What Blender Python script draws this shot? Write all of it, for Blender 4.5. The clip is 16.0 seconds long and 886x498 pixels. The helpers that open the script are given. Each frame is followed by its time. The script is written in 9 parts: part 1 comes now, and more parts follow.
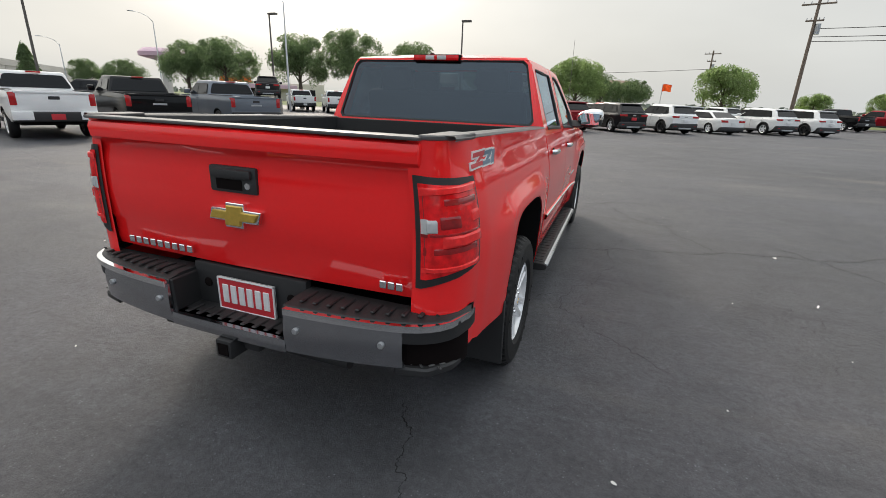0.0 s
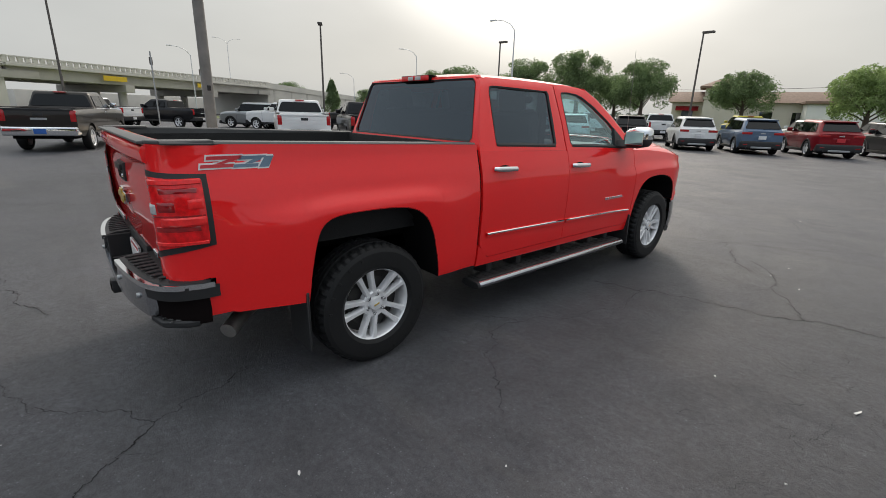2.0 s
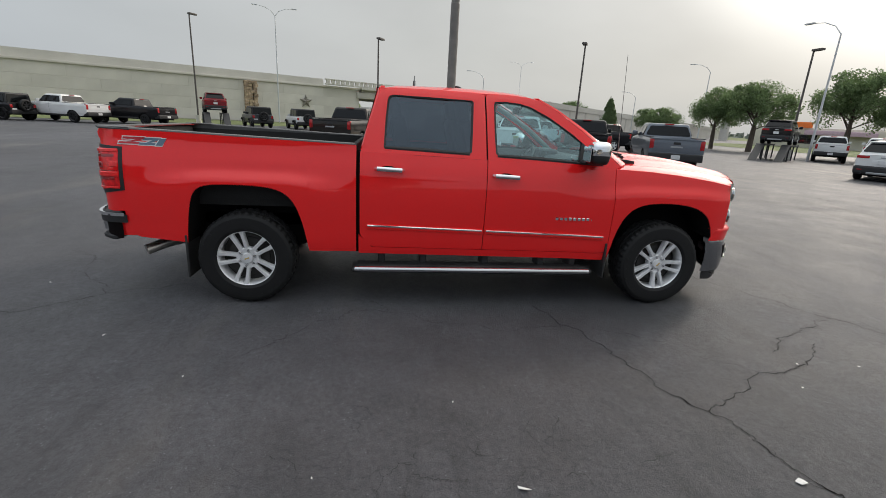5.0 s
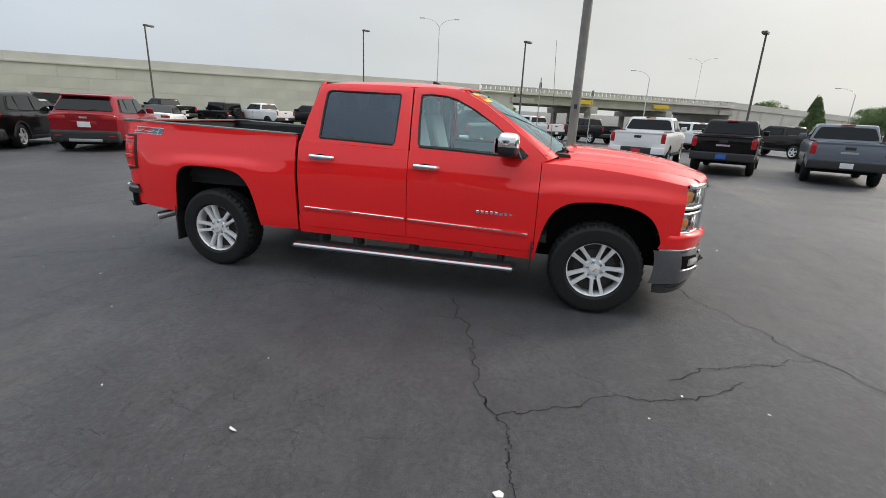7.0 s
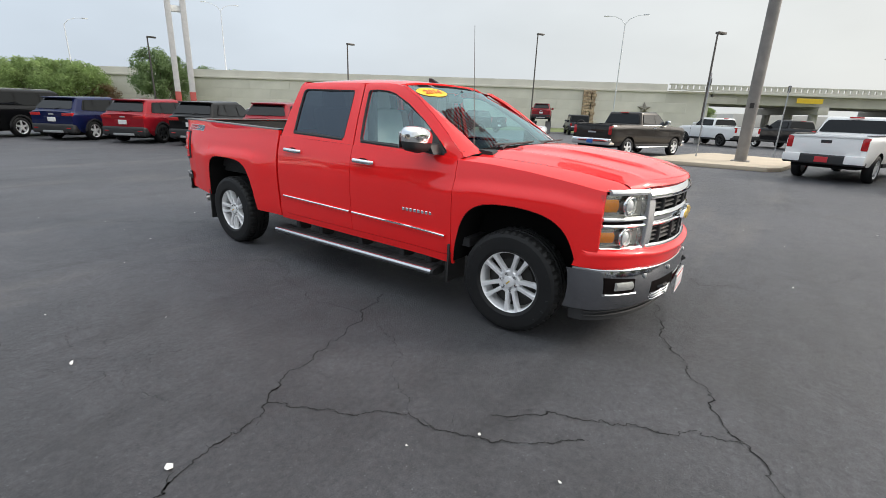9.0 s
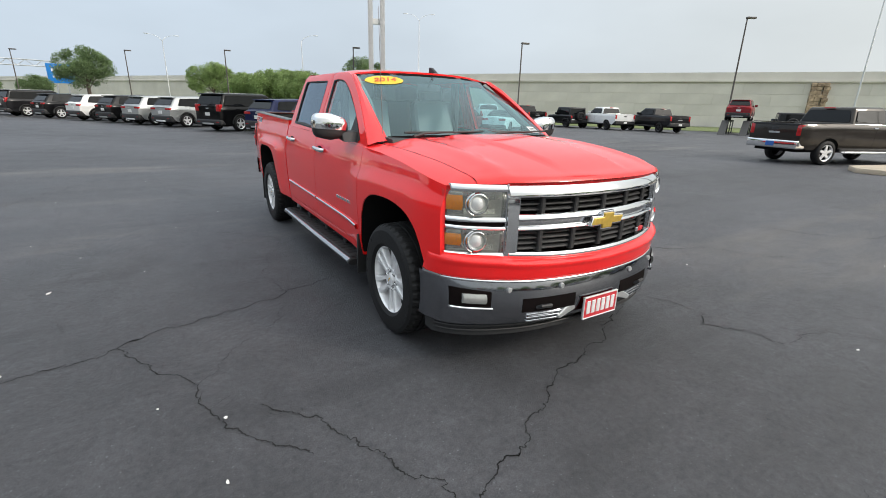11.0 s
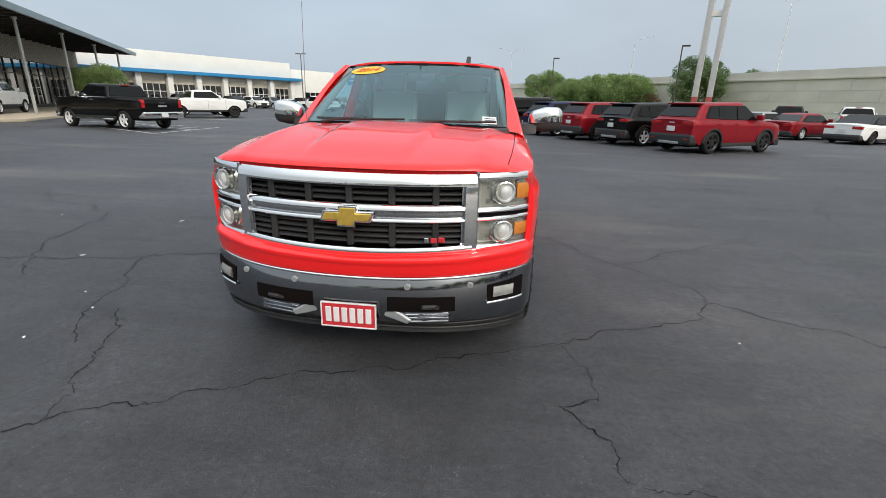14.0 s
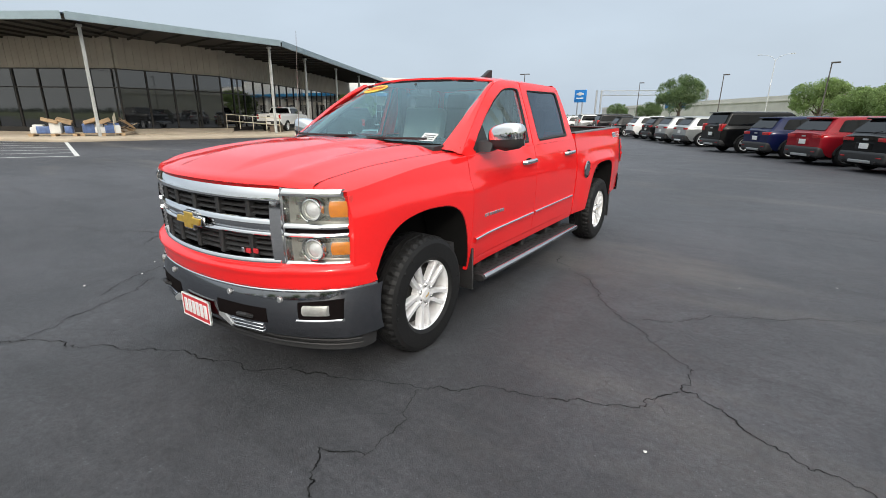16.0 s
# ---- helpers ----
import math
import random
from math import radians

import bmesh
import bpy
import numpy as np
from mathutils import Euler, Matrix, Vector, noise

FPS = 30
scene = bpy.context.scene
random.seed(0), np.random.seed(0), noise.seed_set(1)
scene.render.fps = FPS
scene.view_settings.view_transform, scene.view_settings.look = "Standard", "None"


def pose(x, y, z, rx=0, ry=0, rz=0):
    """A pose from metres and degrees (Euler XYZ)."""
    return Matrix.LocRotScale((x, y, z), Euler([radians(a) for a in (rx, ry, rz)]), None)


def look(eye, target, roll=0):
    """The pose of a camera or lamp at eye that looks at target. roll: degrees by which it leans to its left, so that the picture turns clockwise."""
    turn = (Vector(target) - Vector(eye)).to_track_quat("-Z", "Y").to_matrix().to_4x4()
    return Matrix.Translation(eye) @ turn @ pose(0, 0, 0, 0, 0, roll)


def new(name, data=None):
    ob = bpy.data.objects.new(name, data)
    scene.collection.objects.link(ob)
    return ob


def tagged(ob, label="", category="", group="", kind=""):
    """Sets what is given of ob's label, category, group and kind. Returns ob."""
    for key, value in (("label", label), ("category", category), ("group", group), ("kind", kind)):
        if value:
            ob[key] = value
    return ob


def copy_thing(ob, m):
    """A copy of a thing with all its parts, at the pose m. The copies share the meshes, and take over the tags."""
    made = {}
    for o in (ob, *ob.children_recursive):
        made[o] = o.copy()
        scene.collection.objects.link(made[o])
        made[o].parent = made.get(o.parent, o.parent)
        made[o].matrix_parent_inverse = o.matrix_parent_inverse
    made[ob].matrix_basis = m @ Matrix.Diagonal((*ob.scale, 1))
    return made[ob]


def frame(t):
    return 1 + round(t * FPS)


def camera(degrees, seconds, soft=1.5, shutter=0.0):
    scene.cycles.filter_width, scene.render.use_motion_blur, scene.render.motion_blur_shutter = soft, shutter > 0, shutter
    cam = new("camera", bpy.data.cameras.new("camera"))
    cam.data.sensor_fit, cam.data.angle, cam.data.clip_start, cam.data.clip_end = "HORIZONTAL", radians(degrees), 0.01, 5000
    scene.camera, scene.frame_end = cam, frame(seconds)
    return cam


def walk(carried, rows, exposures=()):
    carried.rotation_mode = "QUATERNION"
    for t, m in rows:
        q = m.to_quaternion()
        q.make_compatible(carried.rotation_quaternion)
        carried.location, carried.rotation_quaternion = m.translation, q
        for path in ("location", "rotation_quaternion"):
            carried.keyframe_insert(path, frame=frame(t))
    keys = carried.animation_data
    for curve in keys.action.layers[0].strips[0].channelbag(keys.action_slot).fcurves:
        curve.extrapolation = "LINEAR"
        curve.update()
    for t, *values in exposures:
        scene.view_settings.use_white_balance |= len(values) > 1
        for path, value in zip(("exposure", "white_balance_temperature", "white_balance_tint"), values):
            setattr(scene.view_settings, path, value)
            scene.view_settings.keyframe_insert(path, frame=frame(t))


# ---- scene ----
import functools

# ---- camera ----
PATH = [
    (0, (1.399, -4.297, 1.512), (0.745, -2.514, 0.884), 2.1),
    (0.5, (1.897, -4.107, 1.52), (0.994, -2.433, 0.901), 1.9),
    (1, (2.347, -3.862, 1.515), (1.228, -2.319, 0.907), 1.6),
    (1.5, (2.776, -3.565, 1.531), (1.481, -2.16, 0.939), 1.6),
    (2, (3.21, -3.241, 1.549), (1.77, -1.979, 0.972), 1.6),
    (2.5, (3.549, -2.856, 1.554), (1.982, -1.75, 0.988), 1.9),
    (3, (3.924, -2.47, 1.562), (2.249, -1.53, 1.004), 2.5),
    (3.5, (4.162, -2.028, 1.555), (2.394, -1.275, 1.0), 3.2),
    (4, (4.421, -1.58, 1.562), (2.587, -1.006, 1.011), 3.4),
    (4.2, (4.506, -1.414, 1.581), (2.651, -0.906, 1.031), 3.3),
    (6.3, (4.842, 0.667, 1.561), (2.93, 0.492, 1.0), 2.9),
    (6.5, (4.859, 0.877, 1.591), (2.956, 0.633, 1.028), 2.8),
    (7, (4.772, 1.357, 1.57), (2.899, 0.941, 1.006), 2.7),
    (7.5, (4.648, 1.855, 1.571), (2.823, 1.26, 1.007), 2.7),
    (8, (4.441, 2.35, 1.564), (2.683, 1.58, 1.002), 2.6),
    (8.5, (4.139, 2.797, 1.562), (2.467, 1.856, 0.996), 2.4),
    (9, (3.827, 3.224, 1.572), (2.259, 2.125, 0.996), 2.1),
    (9.5, (3.434, 3.538, 1.555), (1.983, 2.29, 0.973), 1.9),
    (9.7, (3.283, 3.686, 1.549), (1.882, 2.384, 0.964), 2.0),
    (11.8, (1.489, 4.787, 1.532), (0.755, 3.025, 0.934), 1.1),
    (12, (1.292, 4.844, 1.53), (0.636, 3.052, 0.933), 1.0),
    (12.5, (0.78, 4.984, 1.522), (0.328, 3.131, 0.92), 0.8),
    (13, (0.267, 5.0, 1.506), (0.041, 3.106, 0.902), 1.0),
    (13.5, (-0.263, 5.023, 1.504), (-0.268, 3.117, 0.898), 1.3),
    (14, (-0.759, 4.927, 1.481), (-0.527, 3.038, 0.866), 1.5),
    (14.5, (-1.244, 4.774, 1.481), (-0.778, 2.93, 0.865), 1.3),
    (15, (-1.725, 4.579, 1.485), (-1.031, 2.802, 0.884), 1.1),
    (15.5, (-2.155, 4.294, 1.496), (-1.25, 2.608, 0.916), 1.0),
    (16, (-2.618, 4.026, 1.507), (-1.527, 2.447, 0.943), 0.8),
]
cam = camera(88.8, 16.0, soft=0.65)
walk(cam, [(t, look(eye, target, roll)) for t, eye, target, roll in PATH], [(0, 0.93, 6420, 11), (1.5, 0.73, 6380, 11), (3, 0.53, 6340, 11), (4.2, 0.52, 6330, 11), (6.3, 0.82, 6300, 11), (7.2, 0.95, 6290, 11), (8, 1.13, 6280, 11), (9.7, 1.08, 6260, 10), (12, 0.95, 6200, 9), (12.5, 0.80, 6200, 9), (13, 0.69, 6200, 9), (13.5, 0.76, 6200, 9), (14.2, 0.82, 6200, 9), (15, 0.95, 6200, 9), (16, 0.94, 6200, 9)])

# ---- light ----
SUN_BEARING, SUN_HEIGHT = 37.0, 32.0
world = bpy.data.worlds.new("hazy_morning")
scene.world = world
world.use_nodes = True
wn, wl = world.node_tree.nodes, world.node_tree.links
wn.clear()
sky = wn.new("ShaderNodeTexSky")
sky.sky_type = "NISHITA"
sky.sun_disc = False
sky.sun_elevation = radians(SUN_HEIGHT)
sky.sun_rotation = radians(-SUN_BEARING)
sky.air_density, sky.dust_density, sky.ozone_density = 1.2, 6.0, 1.0
pale = wn.new("ShaderNodeHueSaturation")
pale.inputs["Saturation"].default_value = 0.65
haze = wn.new("ShaderNodeMix")
haze.data_type = "RGBA"
haze.inputs["Factor"].default_value = 0.86
# the haze: creamy towards the low sun, blue-grey away from it
_b, _e = radians(SUN_BEARING), radians(SUN_HEIGHT)
SUN_WAY = (-math.sin(_b) * math.cos(_e), math.cos(_b) * math.cos(_e), math.sin(_e))
way, near_sun, glow = wn.new("ShaderNodeVectorMath"), wn.new("ShaderNodeMapRange"), wn.new("ShaderNodeMix")
way.operation = "DOT_PRODUCT"
way.inputs[1].default_value = SUN_WAY
near_sun.inputs["From Min"].default_value, near_sun.inputs["From Max"].default_value = -0.8, 0.95
near_sun.interpolation_type = "SMOOTHSTEP"
glow.data_type = "RGBA"
glow.inputs["A"].default_value, glow.inputs["B"].default_value = (4.75, 5.35, 5.95, 1), (5.75, 5.75, 5.35, 1)
wl.new(way.outputs["Value"], near_sun.inputs["Value"])
wl.new(near_sun.outputs["Result"], glow.inputs["Factor"])
wl.new(glow.outputs["Result"], haze.inputs["B"])
back = wn.new("ShaderNodeBackground")
back.inputs["Strength"].default_value = 0.070
wout = wn.new("ShaderNodeOutputWorld")
wl.new(sky.outputs["Color"], pale.inputs["Color"])
wl.new(pale.outputs["Color"], haze.inputs["A"])
veil = wn.new("ShaderNodeTexNoise")
veil.inputs["Scale"].default_value, veil.inputs["Detail"].default_value = 2.2, 4
flat = wn.new("ShaderNodeMapping")
flat.inputs["Scale"].default_value = (1, 1, 2.6)
spot = wn.new("ShaderNodeTexCoord")
soft_veil = wn.new("ShaderNodeMapRange")
soft_veil.inputs["From Min"].default_value, soft_veil.inputs["From Max"].default_value = 0.3, 0.7
soft_veil.inputs["To Min"].default_value, soft_veil.inputs["To Max"].default_value = 0.93, 1.06
cloud = wn.new("ShaderNodeVectorMath")
cloud.operation = "SCALE"
wl.new(spot.outputs["Generated"], flat.inputs["Vector"])
wl.new(spot.outputs["Generated"], way.inputs[0])
wl.new(flat.outputs["Vector"], veil.inputs["Vector"])
wl.new(veil.outputs["Fac"], soft_veil.inputs["Value"])
wl.new(haze.outputs["Result"], cloud.inputs[0])
# a veiled sky is brighter overhead than along the horizon
up, rise_sky, both = wn.new("ShaderNodeSeparateXYZ"), wn.new("ShaderNodeMapRange"), wn.new("ShaderNodeMath")
rise_sky.interpolation_type = "SMOOTHSTEP"
rise_sky.inputs["From Min"].default_value, rise_sky.inputs["From Max"].default_value = 0.30, 0.95
rise_sky.inputs["To Min"].default_value, rise_sky.inputs["To Max"].default_value = 1.0, 2.2
both.operation = "MULTIPLY"
wl.new(spot.outputs["Generated"], up.inputs["Vector"])
wl.new(up.outputs["Z"], rise_sky.inputs["Value"])
wl.new(rise_sky.outputs["Result"], both.inputs[0])
wl.new(soft_veil.outputs["Result"], both.inputs[1])
# the haze glows round the veiled sun
ring, lit = wn.new("ShaderNodeMapRange"), wn.new("ShaderNodeMath")
ring.interpolation_type = "SMOOTHSTEP"
ring.inputs["From Min"].default_value, ring.inputs["From Max"].default_value = 0.87, 1.0
ring.inputs["To Min"].default_value, ring.inputs["To Max"].default_value = 1.0, 2.4
lit.operation = "MULTIPLY"
wl.new(way.outputs["Value"], ring.inputs["Value"])
wl.new(ring.outputs["Result"], lit.inputs[0])
wl.new(both.outputs[0], lit.inputs[1])
wl.new(lit.outputs[0], cloud.inputs["Scale"])
wl.new(cloud.outputs["Vector"], back.inputs["Color"])
wl.new(back.outputs["Background"], wout.inputs["Surface"])
sun = new("sun", bpy.data.lights.new("sun", "SUN"))
sun.data.energy, sun.data.angle, sun.data.color = 0.66, radians(8), (1.0, 0.87, 0.72)
sun.matrix_world = look((-math.sin(_b) * math.cos(_e) * 60, math.cos(_b) * math.cos(_e) * 60, math.sin(_e) * 60), (0, 0, 0))


# ---- materials ----
def surf(name, base, rough=0.5, metal=0.0, vary=0.12, scale=4.0, bump=0.0, bscale=60.0, coat=0.0, spec=0.5, tint=None, random_piece=0.0, stretch=(1, 1, 1), rvary=0.1):
    """A procedural surface: base colour, two scales of variation, roughness and fine relief."""
    m = bpy.data.materials.new(name)
    m.use_nodes = True
    n, l = m.node_tree.nodes, m.node_tree.links
    b = n["Principled BSDF"]
    co = n.new("ShaderNodeTexCoord")
    mp = n.new("ShaderNodeMapping")
    mp.inputs["Scale"].default_value = stretch
    l.new(co.outputs["Object"], mp.inputs["Vector"])
    big, fine = n.new("ShaderNodeTexNoise"), n.new("ShaderNodeTexNoise")
    big.inputs["Scale"].default_value, big.inputs["Detail"].default_value = scale, 4
    fine.inputs["Scale"].default_value, fine.inputs["Detail"].default_value = bscale, 3
    l.new(mp.outputs["Vector"], big.inputs["Vector"])
    l.new(mp.outputs["Vector"], fine.inputs["Vector"])
    add = n.new("ShaderNodeMath")
    add.operation = "MULTIPLY_ADD"
    l.new(fine.outputs["Fac"], add.inputs[0])
    add.inputs[1].default_value = 0.4
    l.new(big.outputs["Fac"], add.inputs[2])
    ramp = n.new("ShaderNodeValToRGB")
    dark = [c * (1 - vary) for c in base]
    lite = [min(1, c * (1 + vary)) for c in (tint or base)]
    ramp.color_ramp.elements[0].color, ramp.color_ramp.elements[1].color = (*dark, 1), (*lite, 1)
    ramp.color_ramp.elements[0].position, ramp.color_ramp.elements[1].position = 0.45, 0.95
    l.new(add.outputs[0], ramp.inputs["Fac"])
    out = ramp.outputs["Color"]
    if random_piece:
        info = n.new("ShaderNodeObjectInfo")
        hsv = n.new("ShaderNodeHueSaturation")
        mul = n.new("ShaderNodeMapRange")
        mul.inputs["To Min"].default_value, mul.inputs["To Max"].default_value = 1 - random_piece, 1 + random_piece
        l.new(info.outputs["Random"], mul.inputs["Value"])
        l.new(mul.outputs["Result"], hsv.inputs["Value"])
        l.new(out, hsv.inputs["Color"])
        out = hsv.outputs["Color"]
    l.new(out, b.inputs["Base Color"])
    rr = n.new("ShaderNodeMapRange")
    rr.inputs["To Min"].default_value, rr.inputs["To Max"].default_value = max(0.02, rough * (1 - rvary)), min(1, rough * (1 + rvary))
    l.new(big.outputs["Fac"], rr.inputs["Value"])
    l.new(rr.outputs["Result"], b.inputs["Roughness"])
    b.inputs["Metallic"].default_value = metal
    b.inputs["Coat Weight"].default_value, b.inputs["Coat Roughness"].default_value = coat, 0.04
    b.inputs["Specular IOR Level"].default_value = spec
    if bump:
        bp = n.new("ShaderNodeBump")
        bp.inputs["Strength"].default_value, bp.inputs["Distance"].default_value = bump, 0.01
        l.new(fine.outputs["Fac"], bp.inputs["Height"])
        l.new(bp.outputs["Normal"], b.inputs["Normal"])
    return m


def clear_glass(name, color, rough=0.0, alpha=0.075, sheen=(1, 1, 1)):
    """Thin window glass: mostly see-through, with a mirror-like skin."""
    m = bpy.data.materials.new(name)
    m.use_nodes = True
    n, l = m.node_tree.nodes, m.node_tree.links
    n.clear()
    o, mix = n.new("ShaderNodeOutputMaterial"), n.new("ShaderNodeMixShader")
    tr, gl, fr = n.new("ShaderNodeBsdfTransparent"), n.new("ShaderNodeBsdfGlossy"), n.new("ShaderNodeLayerWeight")
    tr.inputs["Color"].default_value = (*color, 1)
    gl.inputs["Roughness"].default_value = rough
    gl.inputs["Color"].default_value = (*sheen, 1)
    rise, share = n.new("ShaderNodeMath"), n.new("ShaderNodeMath")
    rise.operation, share.operation = "POWER", "MULTIPLY_ADD"
    rise.inputs[1].default_value = 4.0
    share.inputs[1].default_value, share.inputs[2].default_value = 0.85, alpha  # gloss of both faces of the pane
    fr.inputs["Blend"].default_value = 0.5
    l.new(fr.outputs["Facing"], rise.inputs[0])
    l.new(rise.outputs[0], share.inputs[0])
    l.new(share.outputs[0], mix.inputs["Fac"])
    l.new(tr.outputs["BSDF"], mix.inputs[1])
    l.new(gl.outputs["BSDF"], mix.inputs[2])
    l.new(mix.outputs["Shader"], o.inputs["Surface"])
    return m


def asphalt(name):
    """Worn dark asphalt: aggregate speckle, broad lighter worn bands, oily stains, fine relief."""
    m = surf(name, (0.05, 0.05, 0.052), 0.8)
    n, l = m.node_tree.nodes, m.node_tree.links
    b = n["Principled BSDF"]
    co = n.new("ShaderNodeTexCoord")

    def nz(scale, detail, rough=0.5, kind="ShaderNodeTexNoise"):
        t = n.new(kind)
        t.inputs["Scale"].default_value = scale
        if kind == "ShaderNodeTexNoise":
            t.inputs["Detail"].default_value, t.inputs["Roughness"].default_value = detail, rough
        l.new(co.outputs["Object"], t.inputs["Vector"])
        return t

    def ramp(src, a, b2, lo, hi):
        r = n.new("ShaderNodeMapRange")
        for k, v in (("From Min", a), ("From Max", b2), ("To Min", lo), ("To Max", hi)):
            r.inputs[k].default_value = v
        l.new(src, r.inputs["Value"])
        return r.outputs["Result"]

    def mul(a, b2):
        t = n.new("ShaderNodeMath")
        t.operation = "MULTIPLY"
        l.new(a, t.inputs[0])
        l.new(b2, t.inputs[1])
        return t.outputs[0]

    patch, mid, grit, stone = nz(0.16, 3), nz(1.1, 6, 0.6), nz(120, 5, 0.8), nz(210, 0, 0.5, "ShaderNodeTexVoronoi")
    spot = nz(0.55, 2)
    v = ramp(patch.outputs["Fac"], 0.35, 0.65, 0.80, 1.20)
    v = mul(v, ramp(mid.outputs["Fac"], 0.3, 0.7, 0.78, 1.25))
    v = mul(v, ramp(grit.outputs["Fac"], 0.32, 0.70, 0.62, 1.42))
    v = mul(v, ramp(stone.outputs["Distance"], 0.0, 0.25, 1.25, 0.97))
    blot, dust = nz(5.5, 8, 0.7), nz(28, 6, 0.75)
    v = mul(v, ramp(blot.outputs["Fac"], 0.3, 0.7, 0.80, 1.22))
    v = mul(v, ramp(dust.outputs["Fac"], 0.35, 0.68, 0.70, 1.34))
    v = mul(v, ramp(spot.outputs["Fac"], 0.66, 0.76, 1.0, 0.72))
    # scattered pale stones worn bare, a few in every hand's breadth
    bare, scuff = nz(70, 0, 0.5, "ShaderNodeTexVoronoi"), nz(1.0, 8, 0.7)
    pick = n.new("ShaderNodeSeparateColor")
    l.new(bare.outputs["Color"], pick.inputs["Color"])
    stonelet = mul(ramp(pick.outputs["Red"], 0.93, 0.97, 0.0, 1.0), ramp(bare.outputs["Distance"], 0.22, 0.34, 1.0, 0.0))
    v = mul(v, ramp(stonelet, 0.0, 1.0, 1.0, 2.1))
    # long dark rubber scuffs
    skid = n.new("ShaderNodeMapping")
    skid.inputs["Rotation"].default_value, skid.inputs["Scale"].default_value = (0, 0, radians(-24)), (0.16, 1.5, 1)
    l.new(co.outputs["Object"], skid.inputs["Vector"])
    l.new(skid.outputs["Vector"], scuff.inputs["Vector"])
    v = mul(v, ramp(scuff.outputs["Fac"], 0.52, 0.74, 1.08, 0.66))
    # crazing in patches where the surface is tired
    warp, net, tired = n.new("ShaderNodeVectorMath"), n.new("ShaderNodeTexVoronoi"), nz(0.42, 3)
    warp.operation = "MULTIPLY_ADD"
    wob = nz(14, 4, 0.7)
    l.new(wob.outputs["Color"], warp.inputs[0])
    warp.inputs[1].default_value = (0.07, 0.07, 0)
    l.new(co.outputs["Object"], warp.inputs[2])
    net.feature = "DISTANCE_TO_EDGE"
    net.inputs["Scale"].default_value = 7.0
    l.new(warp.outputs["Vector"], net.inputs["Vector"])
    line = ramp(net.outputs["Distance"], 0.006, 0.026, 1.0, 0.0)
    v = mul(v, ramp(mul(mul(line, ramp(tired.outputs["Fac"], 0.56, 0.66, 0.0, 1.0)), ramp(blot.outputs["Fac"], 0.45, 0.58, 0.0, 1.0)), 0.0, 1.0, 1.0, 0.45))
    col = n.new("ShaderNodeMix")
    col.data_type, col.blend_type = "RGBA", "MULTIPLY"
    col.inputs["Factor"].default_value = 1.0
    col.inputs["A"].default_value = (0.0600, 0.0605, 0.0675, 1)
    l.new(v, col.inputs["B"])
    # pale sandy dust drifted in streaks
    lane = n.new("ShaderNodeMapping")
    lane.inputs["Rotation"].default_value, lane.inputs["Scale"].default_value = (0, 0, radians(35)), (0.10, 0.42, 1)
    l.new(co.outputs["Object"], lane.inputs["Vector"])
    drift = nz(1.0, 7, 0.62)
    l.new(lane.outputs["Vector"], drift.inputs["Vector"])
    sand = n.new("ShaderNodeMix")
    sand.data_type = "RGBA"
    sand.inputs["B"].default_value = (0.23, 0.205, 0.175, 1)
    l.new(ramp(drift.outputs["Fac"], 0.56, 0.80, 0.0, 0.60), sand.inputs["Factor"])
    l.new(col.outputs["Result"], sand.inputs["A"])
    l.new(sand.outputs["Result"], b.inputs["Base Color"])
    l.new(ramp(mid.outputs["Fac"], 0.3, 0.7, 0.50, 0.70), b.inputs["Roughness"])
    bp = n.new("ShaderNodeBump")
    bp.inputs["Strength"].default_value, bp.inputs["Distance"].default_value = 0.75, 0.012
    crumb = n.new("ShaderNodeMath")
    crumb.operation = "MULTIPLY_ADD"
    l.new(dust.outputs["Fac"], crumb.inputs[0])
    crumb.inputs[1].default_value = 1.3
    l.new(grit.outputs["Fac"], crumb.inputs[2])
    l.new(crumb.outputs[0], bp.inputs["Height"])
    l.new(bp.outputs["Normal"], b.inputs["Normal"])
    b.inputs["Specular IOR Level"].default_value = 0.5
    return m


ASPHALT = asphalt("asphalt")
FINE_CRACK = surf("fine_crack", (0.030, 0.030, 0.031), 0.95, vary=0.3, scale=30)
CRACK = surf("crack_filling", (0.014, 0.014, 0.014), 0.95, vary=0.4, scale=30)
GRASS = surf("grass", (0.075, 0.115, 0.03), 0.9, vary=0.35, scale=3, bump=0.6, bscale=30, tint=(0.13, 0.15, 0.05))
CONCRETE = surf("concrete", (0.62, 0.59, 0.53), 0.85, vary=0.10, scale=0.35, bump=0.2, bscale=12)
# darker copy of the concrete: shade below the deck painted into its colour
CONCRETE_SHADED = surf("concrete_with_shade_in_colour", (0.52, 0.49, 0.44), 0.85, vary=0.12, scale=0.5, bump=0.2, bscale=10)
PAVING = surf("sandy_concrete", (0.50, 0.42, 0.32), 0.85, vary=0.12, scale=0.8, bump=0.2, bscale=30)
STONE = surf("brown_stone", (0.24, 0.15, 0.09), 0.85, vary=0.6, scale=2.2, bump=0.5, bscale=8, tint=(0.42, 0.32, 0.22))
STEEL = surf("galvanised_steel", (0.42, 0.43, 0.44), 0.45, metal=0.6, vary=0.1, scale=3)
POLE_BROWN = surf("weathered_bronze_paint", (0.10, 0.088, 0.078), 0.55, vary=0.2, scale=3)
POLE_GREY = surf("grey_painted_steel", (0.20, 0.185, 0.17), 0.55, vary=0.22, scale=2.5, bump=0.1)
# steel for the far lamps, with distance haze mixed into the colour
HAZED_STEEL = surf("haze_paled_lamp_steel", (0.62, 0.63, 0.64), 0.5, metal=0.2, vary=0.08, scale=3)
